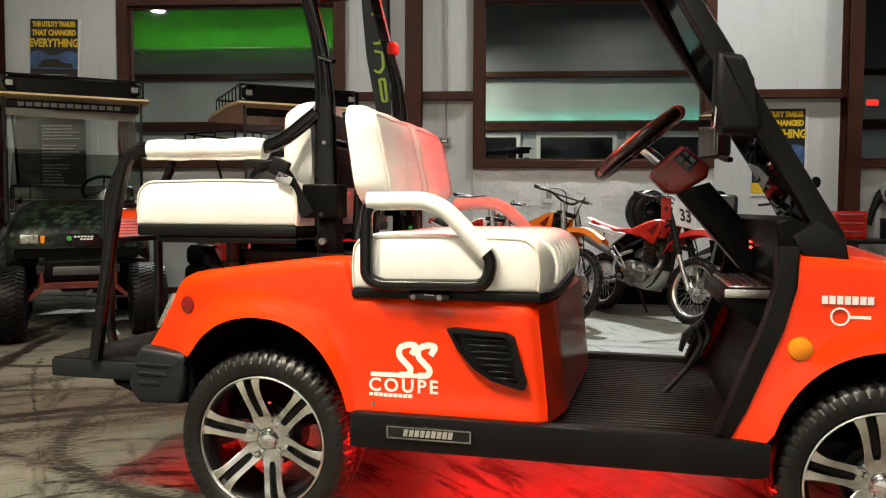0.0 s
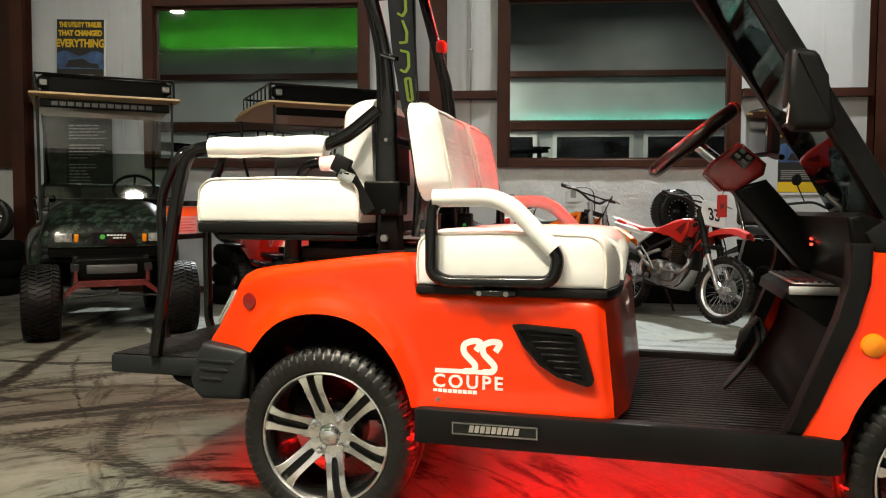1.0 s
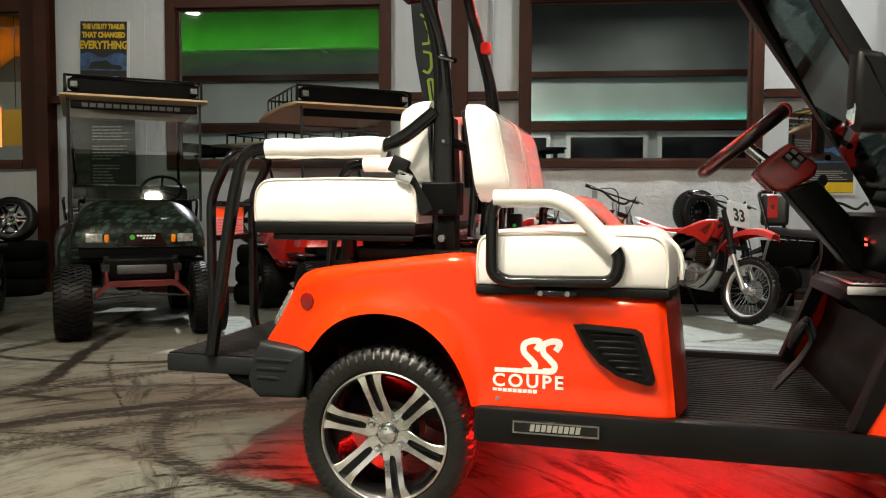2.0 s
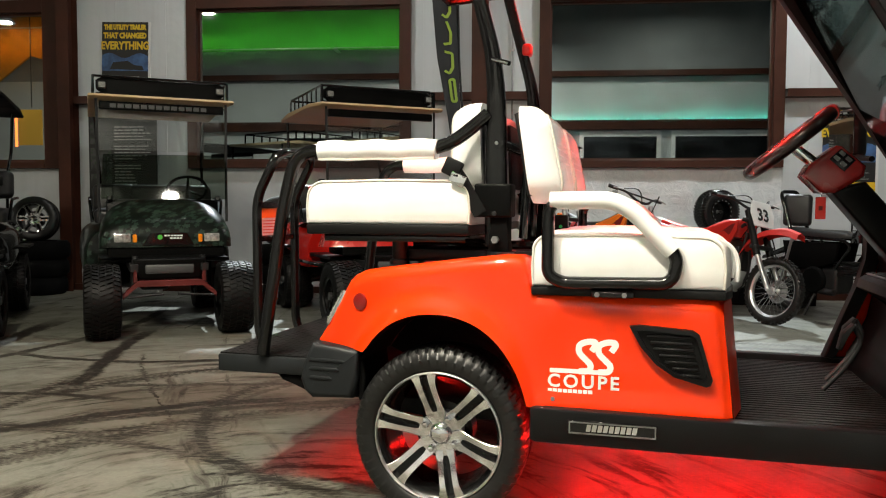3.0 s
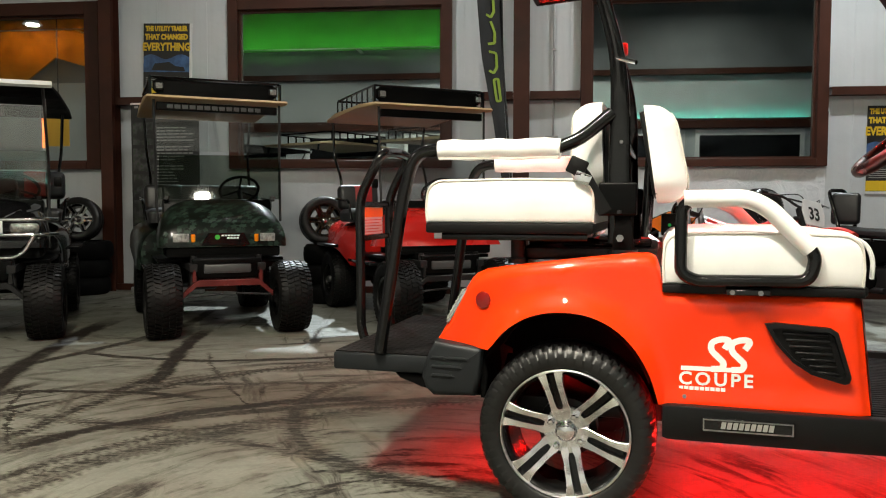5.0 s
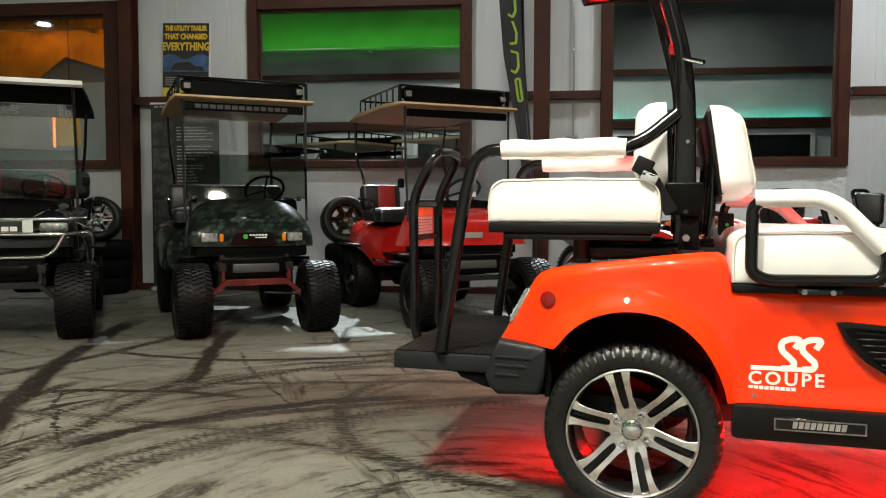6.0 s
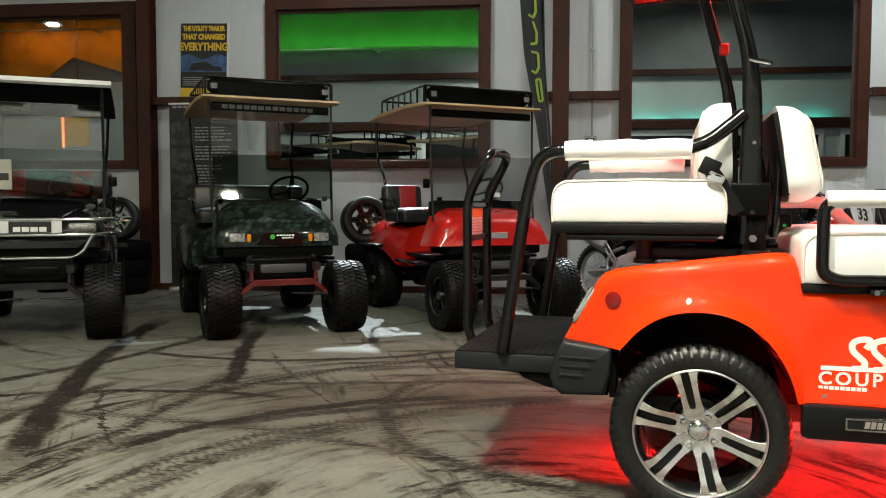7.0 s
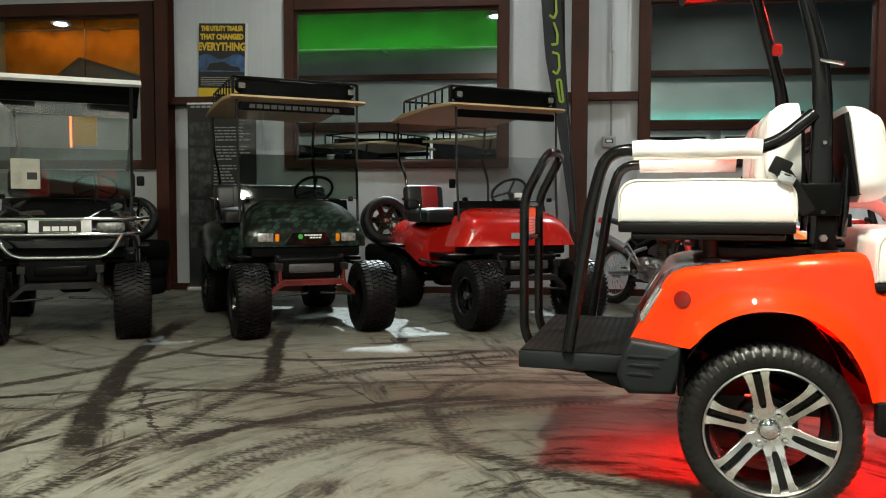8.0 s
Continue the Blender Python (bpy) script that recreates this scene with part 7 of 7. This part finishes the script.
# ---- black moped by the wall ----
mop = thing("moped", pose(2.43, 7.77, 0, 0, 0, -62), "black moped with padded backrest and orange indicators", "moped", "motorbikes by the wall")
spoked_wheel(mop, 0.95, 0.27, 0.27, 0.09, M_DARKSTEEL, 16)
spoked_wheel(mop, -0.22, 0.27, 0.27, 0.10, M_DARKSTEEL, 16)
part("seat", skin([0.52, 0.46, 0.36, 0.2, 0.02, -0.12, -0.16], lambda x: lerp([(-0.16, 0.08), (0.0, 0.13), (0.25, 0.14), (0.45, 0.09), (0.52, 0.04)], x), lambda x: lerp([(-0.16, 0.76), (0.52, 0.735)], x), lambda x: lerp([(-0.16, 0.83), (0.1, 0.80), (0.3, 0.815), (0.46, 0.79), (0.52, 0.76)], x)), M_BLACKVINYL, mop, "long black vinyl seat", 60)
part("backrest", cube(-0.045, 0.045, -0.13, 0.13, -0.155, 0.155, 0.04, 4), M_BLACKVINYL, mop, "padded black backrest").matrix_local = pose(-0.15, 0, 0.99, 0, -6, -58)
part("sissy_bar", bar([(-0.12, -0.11, 0.78), (-0.20, -0.11, 1.0), (-0.26, -0.11, 1.17), (-0.26, 0.11, 1.17), (-0.20, 0.11, 1.0), (-0.12, 0.11, 0.78)], 0.018, 0.06), M_TUBE, mop)
for s in (-1, 1):
    y = 0.12 * s
    part("seat_rail", bar([(-0.18, y, 0.74), (0.50, y, 0.72), (0.56, y, 0.66), (0.40, y, 0.46)], 0.014, 0.06), M_TUBE, mop)
    part("seat_strut", bar([(0.24, y, 0.72), (0.27, y, 0.62), (0.10, y, 0.44)], 0.013, 0.05), M_TUBE, mop)
    part("frame_tube", bar([(-0.22, y * 0.7, 0.28), (0.30, y * 0.8, 0.36), (0.72, y * 0.5, 0.52), (0.80, y * 0.2, 0.92)], 0.020, 0.08), M_DARKSTEEL, mop)
    part("fork_leg", bar([(0.95, y * 0.6, 0.27), (0.76, y * 0.6, 0.96)], 0.02), M_DARKSTEEL, mop)
    part("indicator", cube(0.80, 0.84, y * 1.3 - 0.03, y * 1.3 + 0.03, 0.80, 0.85, 0.012, 2), M_AMBER, mop, "orange indicator lamp")
    part("shock", bar([(-0.20, y, 0.32), (-0.08, y, 0.72)], 0.026), M_STEEL, mop)
    part("mirror_stalk", bar([(0.70, y * 2.0, 1.05), (0.66, y * 2.4, 1.20)], 0.006), M_DARKSTEEL, mop)
    part("rear_mirror", disc((0.66, y * 2.5, 1.25), 0.05, -0.008, 0.010, "x"), M_BLACKP, mop)
    part("lower_pipe", bar([(0.40, y, 0.24), (-0.45, y, 0.26)], 0.03), M_DARKSTEEL, mop)
part("handlebar", bar([(0.60, -0.33, 1.04), (0.72, -0.16, 1.06), (0.76, 0, 0.99), (0.72, 0.16, 1.06), (0.60, 0.33, 1.04)], 0.012, 0.06), M_DARKSTEEL, mop)
me_ = part("engine", cube(0.12, 0.42, -0.12, 0.12, 0.22, 0.46, 0.04, 3), M_DARKSTEEL, mop)
for k in range(6):
    part("cylinder_fin", cube(0.36, 0.56, -0.10, 0.10, 0.40 + 0.022 * k, 0.41 + 0.022 * k, 0.003, 1), M_DARKSTEEL, me_)
part("fuel_tank", skin([0.80, 0.76, 0.68, 0.58, 0.52], lambda x: lerp([(0.52, 0.06), (0.66, 0.13), (0.80, 0.07)], x), lambda x: 0.70, lambda x: lerp([(0.52, 0.80), (0.66, 0.88), (0.80, 0.86)], x)), M_DARKPAINT, mop, "", 60)
part("rear_fender", skin([0.06, 0.0, -0.2, -0.42, -0.5], lambda x: 0.09, lambda x: lerp([(-0.5, 0.50), (-0.2, 0.58), (0.06, 0.56)], x), lambda x: lerp([(-0.5, 0.54), (-0.2, 0.66), (0.06, 0.62)], x)), M_DARKPAINT, mop, "", 60)
for s in (-1, 1):
    part("side_cover", slab([(-0.20, 0.70), (0.44, 0.69), (0.40, 0.52), (0.16, 0.44), (-0.14, 0.46)], 0.118 * s - 0.02, 0.118 * s + 0.02, 0.012, 2), M_DULL, mop)
part("crankcase", disc((0.18, 0, 0.34), 0.13, -0.16, 0.16, "y", 24, 0.02), M_DULL, mop)
part("stand", bar([(0.20, -0.12, 0.24), (0.16, -0.22, 0.012)], 0.012), M_DARKSTEEL, mop)

# low black block on the floor behind the bikes, standing for an unidentified dark mass
bx = thing("low_black_block", pose(1.98, 8.56, 0, 0, 0, -2), "low black ribbed block behind the motorbikes, standing for an unidentified dark mass", "storage box")
part("block_body", slab([(-0.74, 0.0), (0.74, 0.0), (0.755, 0.25), (-0.755, 0.25)], -0.22, 0.22, 0.02, 3), M_DULL, bx)
part("lid", cube(-0.77, 0.77, -0.235, 0.235, 0.25, 0.275, 0.012, 2), M_DULL, bx)
for k in range(9):
    part("rib", cube(-0.70 + 0.17 * k, -0.67 + 0.17 * k, -0.232, -0.218, 0.02, 0.24, 0.004, 1), M_DULL, bx)

# big spare wheel on a wall bracket behind the bikes
br = thing("wall_bracket", Matrix.Translation((1.80, WALL - 0.04, 0.97)), "black steel wall bracket behind the bikes", "bracket")
part("back_plate", cube(-0.06, 0.06, -0.006, 0.004, -0.12, 0.12), M_DARKSTEEL, br)
part("arm", bar([(0, 0, 0), (0, -0.30, 0)], 0.02), M_DARKSTEEL, br)
sp = thing("spare_wheel", pose(1.80, WALL - 0.40, 0.97, 0, 0, 24) @ Matrix.Scale(0.88, 4), "black knobby off-road wheel with studded bead ring", "wheel")
part("tyre", knobby_mesh(0.27, 0.15, 0.22), M_RUBBER, sp)
tagged(part("tread", tread_mesh(0.27, 0.22), M_RUBBER, sp), kind="stuff")
rim = B()
lathe(rim, [(0.150, 0.010), (0.120, 0.016), (0.115, 0.08), (0.022, 0.09), (0.022, 0.10), (0.115, 0.10), (0.150, 0.2)], n=36)
part("rim", rim, M_RIMBLACK, sp)
for k in range(16):
    a = 2 * math.pi * k / 16
    part("stud", disc((0.136 * math.cos(a), 0, 0.136 * math.sin(a)), 0.007, 0.004, 0.014, "y", 8), M_CHROME, sp)

# ---- tyre stacks by the wall ----
def tyre_stack(x, y, tilt, turn, label, face):
    for k in range(3):
        t = thing("tyre", Matrix.Translation((x + 0.02 * k, y + 0.06, 0.0)), "worn black road tyre lying in a stack", "tyre", "stacked tyres")
        bm = B()
        z = 0.205 * k
        lathe(bm, [(0.18, z + 0.02), (0.20, z + 0.0), (0.27, z + 0.0), (0.30, z + 0.035), (0.305, z + 0.10), (0.30, z + 0.165), (0.27, z + 0.20), (0.20, z + 0.20), (0.18, z + 0.18)], axis="z", n=40)
        part("carcass", bm, M_DULL, t)
    s_ = thing("spare_wheel", pose(x - 0.02, y, 0.0, 0, 0, turn), label, "wheel")
    w_ = sport_wheel(s_, 0, 0, 0.86, False, r=0.255, rim=0.17, w=0.2)
    w_.matrix_local = pose(0, 0, 0.868, tilt, 30, 0)
    for c in w_.children:
        if c.name.split(".")[0] in ("spoke", "rim_lip", "hub_plate"):
            c.data.materials[0] = face


tyre_stack(-5.83, 8.36, -8, 12, "silver alloy wheel with black tyre on the stack", M_SPOKE)
M_BRONZE = surface("dark_bronze_wheel_paint", (0.035, 0.024, 0.010), 0.3, 0.6, vary=0.15)
tyre_stack(-2.82, 7.98, -8, 20, "dark bronze alloy wheel with black tyre on the stack", M_BRONZE)

# ---- posters, banner, flag, fixtures on the wall ----
flat = Matrix(((1, 0, 0, 0), (0, 0, -1, 0), (0, 1, 0, 0), (0, 0, 0, 1)))


def poster(x, z, w, h, tilt=0.0):
    p = thing("poster", pose(x, WALL - 0.012, z, 0, tilt, 0), "black poster with yellow headline in a white border", "poster", "trailer posters")
    part("board", cube(-w / 2, w / 2, -0.004, 0.006, -h / 2, h / 2), M_WHITEPL, p)
    part("print", cube(-w / 2, w / 2 - 0.03, -0.0055, -0.0035, -h / 2 + 0.025, h / 2), M_BLACKINK, p)
    for text, size, dz, wide in (("THE UTILITY TRAILER", 0.076, 0.085, 0.70), ("THAT CHANGED", 0.085, 0.185, 0.80), ("EVERYTHING", 0.125, 0.315, 0.80)):
        words("headline", text, size, M_YELLOW, p, Matrix.Translation((-0.015, -0.0065, h / 2 - dz)) @ flat, wide, 0.0055, "", "CENTER")
    pic = B()
    lo = [[(-w / 2 + (w - 0.03) * i / 12, -0.0060, -0.12), (-w / 2 + (w - 0.03) * i / 12, -0.0060, 0.06 + 0.03 * math.sin(i * 0.8))] for i in range(13)]
    rings(pic, lo, False, False)
    part("picture", pic, M_BLUEINK, p)
    part("picture_shape", slab([(-0.2, -0.10), (-0.16, -0.02), (0.02, 0.0), (0.10, -0.05), (0.2, -0.06), (0.22, -0.11)], -0.0075, -0.0062), M_BLACKINK, p)
    for k in range(5):
        part("print_line", cube(-w / 2 + 0.03, w / 2 - 0.10 - 0.04 * (k % 3), -0.0068, -0.0058, -h / 2 + 0.17 + 0.022 * k, -h / 2 + 0.178 + 0.022 * k), M_GREYINK, p)
    part("print_band", cube(-w / 2, w / 2 - 0.03, -0.0068, -0.0058, -h / 2 + 0.03, -h / 2 + 0.14), M_YELLOW, p)
    return p


poster(-4.985, 2.725, 0.60, 0.90, 1.4)
poster(3.235, 1.63, 0.59, 0.95, 0.0)

ban = thing("banner_stand", pose(-4.895, WALL - 0.30, 0.0, 0, 0, 0), "tall black printed banner on a floor stand", "banner")
part("base", cube(-0.43, 0.43, -0.06, 0.06, 0.0, 0.07, 0.02, 3), M_ALU, ban)
part("sheet", cube(-0.41, 0.41, -0.003, 0.003, 0.07, 2.19), M_BLACKINK, ban)
part("top_rail", cube(-0.415, 0.415, -0.008, 0.008, 2.185, 2.205), M_ALU, ban)
for k in range(5):
    part("title_bar", slab([(-0.15 + 0.105 * k, 2.06), (-0.06 + 0.105 * k, 2.06), (-0.06 + 0.105 * k, 2.075), (-0.135 + 0.105 * k, 2.075), (-0.135 + 0.105 * k, 2.115), (-0.06 + 0.105 * k, 2.115), (-0.06 + 0.105 * k, 2.13), (-0.15 + 0.105 * k, 2.13)], -0.006, -0.0035), M_GREYINK, ban)
for k in range(7):
    part("title_bar", cube(-0.37 + 0.065 * k, -0.32 + 0.065 * k, -0.006, -0.0035, 2.145, 2.17), M_GREYINK, ban)
rnd = random.Random(5)
for k in range(17):
    z = 1.91 - 0.036 * k - (0.04 if k > 4 else 0) - (0.04 if k > 9 else 0)
    x, x1 = -0.10, 0.36 - 0.12 * rnd.random() - (0.12 if k > 8 else 0)
    while x < x1 - 0.03:
        w = min(rnd.uniform(0.03, 0.09), x1 - x)
        part("text_line", cube(x, x + w, -0.006, -0.0035, z, z + 0.013), M_GREYINK, ban)
        x += w + 0.014
M_PHOTO = N("printed_photos")
_p = M_PHOTO.coords()
_v = M_PHOTO.add("ShaderNodeTexVoronoi", Vector=_p, Scale=26.0)
M_PHOTO.set(Base_Color=M_PHOTO.mix(M_PHOTO.ramp(M_PHOTO.noise(_p, 9, 4), 0.42, 0.6), (0.012, 0.013, 0.012), M_PHOTO.mix(M_PHOTO.ramp(_v.outputs[0], 0.1, 0.5), (0.022, 0.055, 0.016), (0.06, 0.06, 0.06))), Roughness=0.45)
for k in range(5):
    part("photo", cube(-0.39, -0.14, -0.006, -0.0035, 1.72 - 0.30 * k, 1.98 - 0.30 * k), M_PHOTO.m, ban)

flag = thing("feather_flag", pose(0, 8.0, 0), "tall black feather flag with lime strokes", "flag")
FLAG_L = [(0.75, -0.895), (0.93, -0.933), (1.89, -1.076), (2.55, -1.198), (3.11, -1.245), (3.9, -1.25), (4.3, -1.17)]
FLAG_R = [(0.75, -0.865), (0.93, -0.875), (1.89, -0.955), (2.55, -0.997), (3.11, -1.015), (3.9, -1.03), (4.3, -1.05)]
fl, lo = B(), []
for k in range(31):
    z = 0.75 + 3.55 * k / 30
    xl, xr = lerp(FLAG_L, z), lerp(FLAG_R, z)
    lo.append([(xl + (xr - xl) * j / 8, 1.35 * (xr - xl) * j / 8 + 0.010 * math.sin(z * 3.1 + j * 0.9) * (1 - j / 8), z) for j in range(9)])
rings(fl, lo, False, False)
part("cloth", fl, surface("black_flag_cloth", (0.012, 0.012, 0.012), 0.75, vary=0.2, bump=0.1), flag)
M_LIME = surface("lime_print", (0.30, 0.42, 0.03), 0.6, vary=0.08, bump=0.0)
for zc, a in ((3.40, 2), (3.09, 1), (2.80, 0), (2.51, 1), (2.22, 2)):
    xm = (lerp(FLAG_L, zc) + lerp(FLAG_R, zc)) / 2 + 0.012
    if a == 0:
        stroke = [(xm - 0.012, zc + 0.13), (xm + 0.030, zc + 0.02), (xm + 0.028, zc - 0.09), (xm - 0.035, zc - 0.115)]
    elif a == 1:
        stroke = [(xm - 0.045, zc + 0.10), (xm + 0.025, zc + 0.10), (xm + 0.035, zc - 0.05), (xm + 0.005, zc - 0.12), (xm - 0.04, zc - 0.10)]
    else:
        stroke = [(xm - 0.012, zc - 0.02), (xm - 0.03, zc + 0.10), (xm + 0.012, zc + 0.12), (xm + 0.042, zc - 0.11), (xm + 0.005, zc - 0.125), (xm - 0.013, zc - 0.02)]
    part("flag_print", ribbon(stroke, 0.026, lambda x, z: 1.35 * (x - lerp(FLAG_L, z)) - 0.016), M_LIME, flag)
part("pole", bar([(-0.855, 0.06, 0.03), (-0.86, 0.08, 0.9), (-0.99, 0.29, 2.55), (-1.03, 0.31, 4.3)], 0.012, 0.2), M_DARKSTEEL, flag)
part("foot", cube(-1.0, -0.72, -0.16, 0.18, 0.0, 0.035, 0.01, 2), M_DARKSTEEL, flag)

th = thing("thermostat", Matrix.Translation((-0.454, WALL - 0.004, 1.745)), "grey wall thermostat box with small display", "thermostat")
part("case", cube(-0.075, 0.075, -0.055, 0, -0.055, 0.065, 0.008, 2), M_GREYINK, th)
part("display", cube(-0.045, 0.045, -0.058, -0.053, -0.01, 0.04), M_BLACKINK, th)
part("label", cube(-0.03, 0.03, -0.0595, -0.0575, 0.0, 0.028), M_WHITEPL, th)
part("conduit", bar([(0.02, -0.02, 0.065), (0.02, -0.02, 4.0)], 0.011), M_STEEL, th)
part("clip", cube(-0.005, 0.045, -0.035, 0, 1.02, 1.04), M_STEEL, th)

# right-hand wall: leaf blower on a hook, tool chest on a bench, cables, notices
bl = thing("leaf_blower", pose(4.36, WALL - 0.13, 1.18), "grey leaf blower with black tube hanging on the wall", "leaf blower")
fan = B()
lathe(fan, [(0.0005, -0.07), (0.06, -0.07), (0.11, -0.05), (0.125, 0.0), (0.11, 0.07), (0.0005, 0.08)], n=32)
part("fan_case", fan, surface("grey_tool_plastic", (0.25, 0.26, 0.26), 0.45), bl)
for r in (0.045, 0.075):
    g_ = B()
    lathe(g_, [(r, -0.074), (r + 0.012, -0.074), (r + 0.012, -0.066), (r, -0.066)], n=28)
    part("grille_ring", g_, M_BLACKP, bl)
nz = B()
tube(nz, [(-0.06, 0, 0.02), (-0.12, 0, -0.06), (-0.17, 0, -0.18), (-0.21, 0, -0.34)], [0.06, 0.05, 0.035, 0.03], 14)
part("blower_tube", nz, M_BLACKP, bl)
part("hook", bar([(-0.02, 0.10, 0.27), (-0.02, 0.0, 0.25), (-0.02, 0.0, 0.10)], 0.005, 0.03), M_STEEL, bl)
bench = thing("work_bench", pose(4.35, WALL - 0.52, 0), "black steel work bench along the wall", "work bench")
part("top", cube(-0.85, 1.2, -0.26, 0.26, 0.66, 0.70, 0.006, 1), M_BLACKP, bench)
for x in (-0.80, 1.15):
    for y in (-0.22, 0.22):
        part("leg", cube(x - 0.025, x + 0.025, y - 0.025, y + 0.025, 0, 0.66), M_DARKSTEEL, bench)
part("lower_shelf", cube(-0.82, 1.17, -0.24, 0.24, 0.25, 0.28), M_BLACKP, bench)
tc = thing("tool_chest", pose(3.74, WALL - 0.50, 0.70), "small red steel tool chest on the bench", "tool chest")
part("case", cube(-0.16, 0.16, -0.14, 0.14, 0, 0.29, 0.008, 2), M_REDPAINT, tc)
for k in range(3):
    part("drawer", cube(-0.145, 0.145, -0.152, -0.138, 0.02 + 0.085 * k, 0.095 + 0.085 * k, 0.005, 1), M_REDPAINT, tc)
    part("drawer_pull", cube(-0.12, 0.12, -0.160, -0.150, 0.075 + 0.085 * k, 0.088 + 0.085 * k, 0.003, 1), M_CHROME, tc)
pw = thing("battery_box", pose(4.30, WALL - 0.45, 0.70), "dark battery box on the bench", "battery box")
part("case", cube(-0.14, 0.14, -0.10, 0.10, 0, 0.19, 0.01, 2), M_BLACKP, pw)
part("lid", cube(-0.145, 0.145, -0.105, 0.105, 0.19, 0.215, 0.008, 1), M_DARKSTEEL, pw)
ca = thing("cable_reel", pose(4.22, WALL - 0.70, 0.70), "yellow extension cable coiled with an orange reel", "cable")
for k in range(5):
    bm = B()
    tube(bm, [(0.11 * math.cos(a) * (1 - 0.05 * k), -0.02 + 0.012 * k, 0.125 + 0.11 * math.sin(a)) for a in [2 * math.pi * i / 24 for i in range(25)]], 0.007, 6)
    part("cable_turn", bm, M_YELLOW, ca)
part("reel", slab([(-0.05, 0.0), (0.05, 0.0), (0.035, 0.08), (0.055, 0.17), (-0.055, 0.17), (-0.035, 0.08)], -0.04, 0.04, 0.008, 1), M_ORANGEPL, ca)
sh = thing("wire_rack", pose(3.34, WALL - 0.20, 0), "black wire shelf rack against the wall", "rack")
for x in (-0.14, 0.14):
    part("upright", bar([(x, 0, 0), (x, 0, 0.95)], 0.010), M_DARKSTEEL, sh)
for k in range(7):
    part("rung", bar([(-0.14, 0, 0.12 + 0.13 * k), (0.14, 0, 0.12 + 0.13 * k)], 0.006), M_DARKSTEEL, sh)
for x, z, w, h in ((0.72, 1.16, 0.12, 0.18),):
    n_ = thing("wall_notice", Matrix.Translation((x, WALL - 0.045, z)), "small white notice taped to the wall", "notice")
    part("sheet", cube(-w / 2, w / 2, 0, 0.004, -h / 2, h / 2), M_WHITEPL, n_)
    part("print", cube(-w / 4, w / 4, -0.001, 0.0005, -h / 4, h / 4), M_GREYINK, n_)
ask = thing("price_tag", pose(0.10, 6.98, 1.08, 0, 0, -6), "small white card tied to a handlebar", "tag")
part("card", cube(-0.06, 0.06, -0.002, 0.002, -0.035, 0.035), M_WHITEPL, ask)
words("lettering", "ASK", 0.045, M_BLACKINK, ask, Matrix.Translation((0, -0.0035, -0.016)) @ flat, 1.0, 0.001, "", "CENTER")
part("string", bar([(0, 0, 0.035), (0.0, 0.0, 0.09)], 0.002), M_GREYINK, ask)

# illuminated sign and exit sign behind the camera, as they show in the panes
ns = thing("neon_sign", Matrix.Translation((-11.6, 0.70, 2.84)), "yellow advertising board edged with an orange tube", "sign")
part("board", cube(-0.32, 0.25, 0.0, 0.03, -0.42, 0.40), glow("yellow_light_box", (0.85, 0.45, 0.06), 0.2), ns)
part("tube", cube(-0.40, -0.365, 0.0, 0.05, -0.45, 0.45), glow("orange_tube", (1.0, 0.16, 0.03), 6.0), ns)
part("hanger", bar([(0, 0.015, 0.45), (0, 0.015, TOP - 2.84)], 0.01), M_DARKSTEEL, ns)
es = thing("exit_sign", Matrix.Translation((9.3, BACK + 0.02, 3.62)), "small lit red exit sign on the far wall", "exit sign")
part("case", cube(-0.16, 0.16, 0, 0.05, -0.09, 0.09, 0.01, 1), M_WHITEPL, es)
part("face", cube(-0.14, 0.14, 0.05, 0.055, -0.07, 0.07), glow("exit_red", (1.0, 0.03, 0.02), 3.0), es)
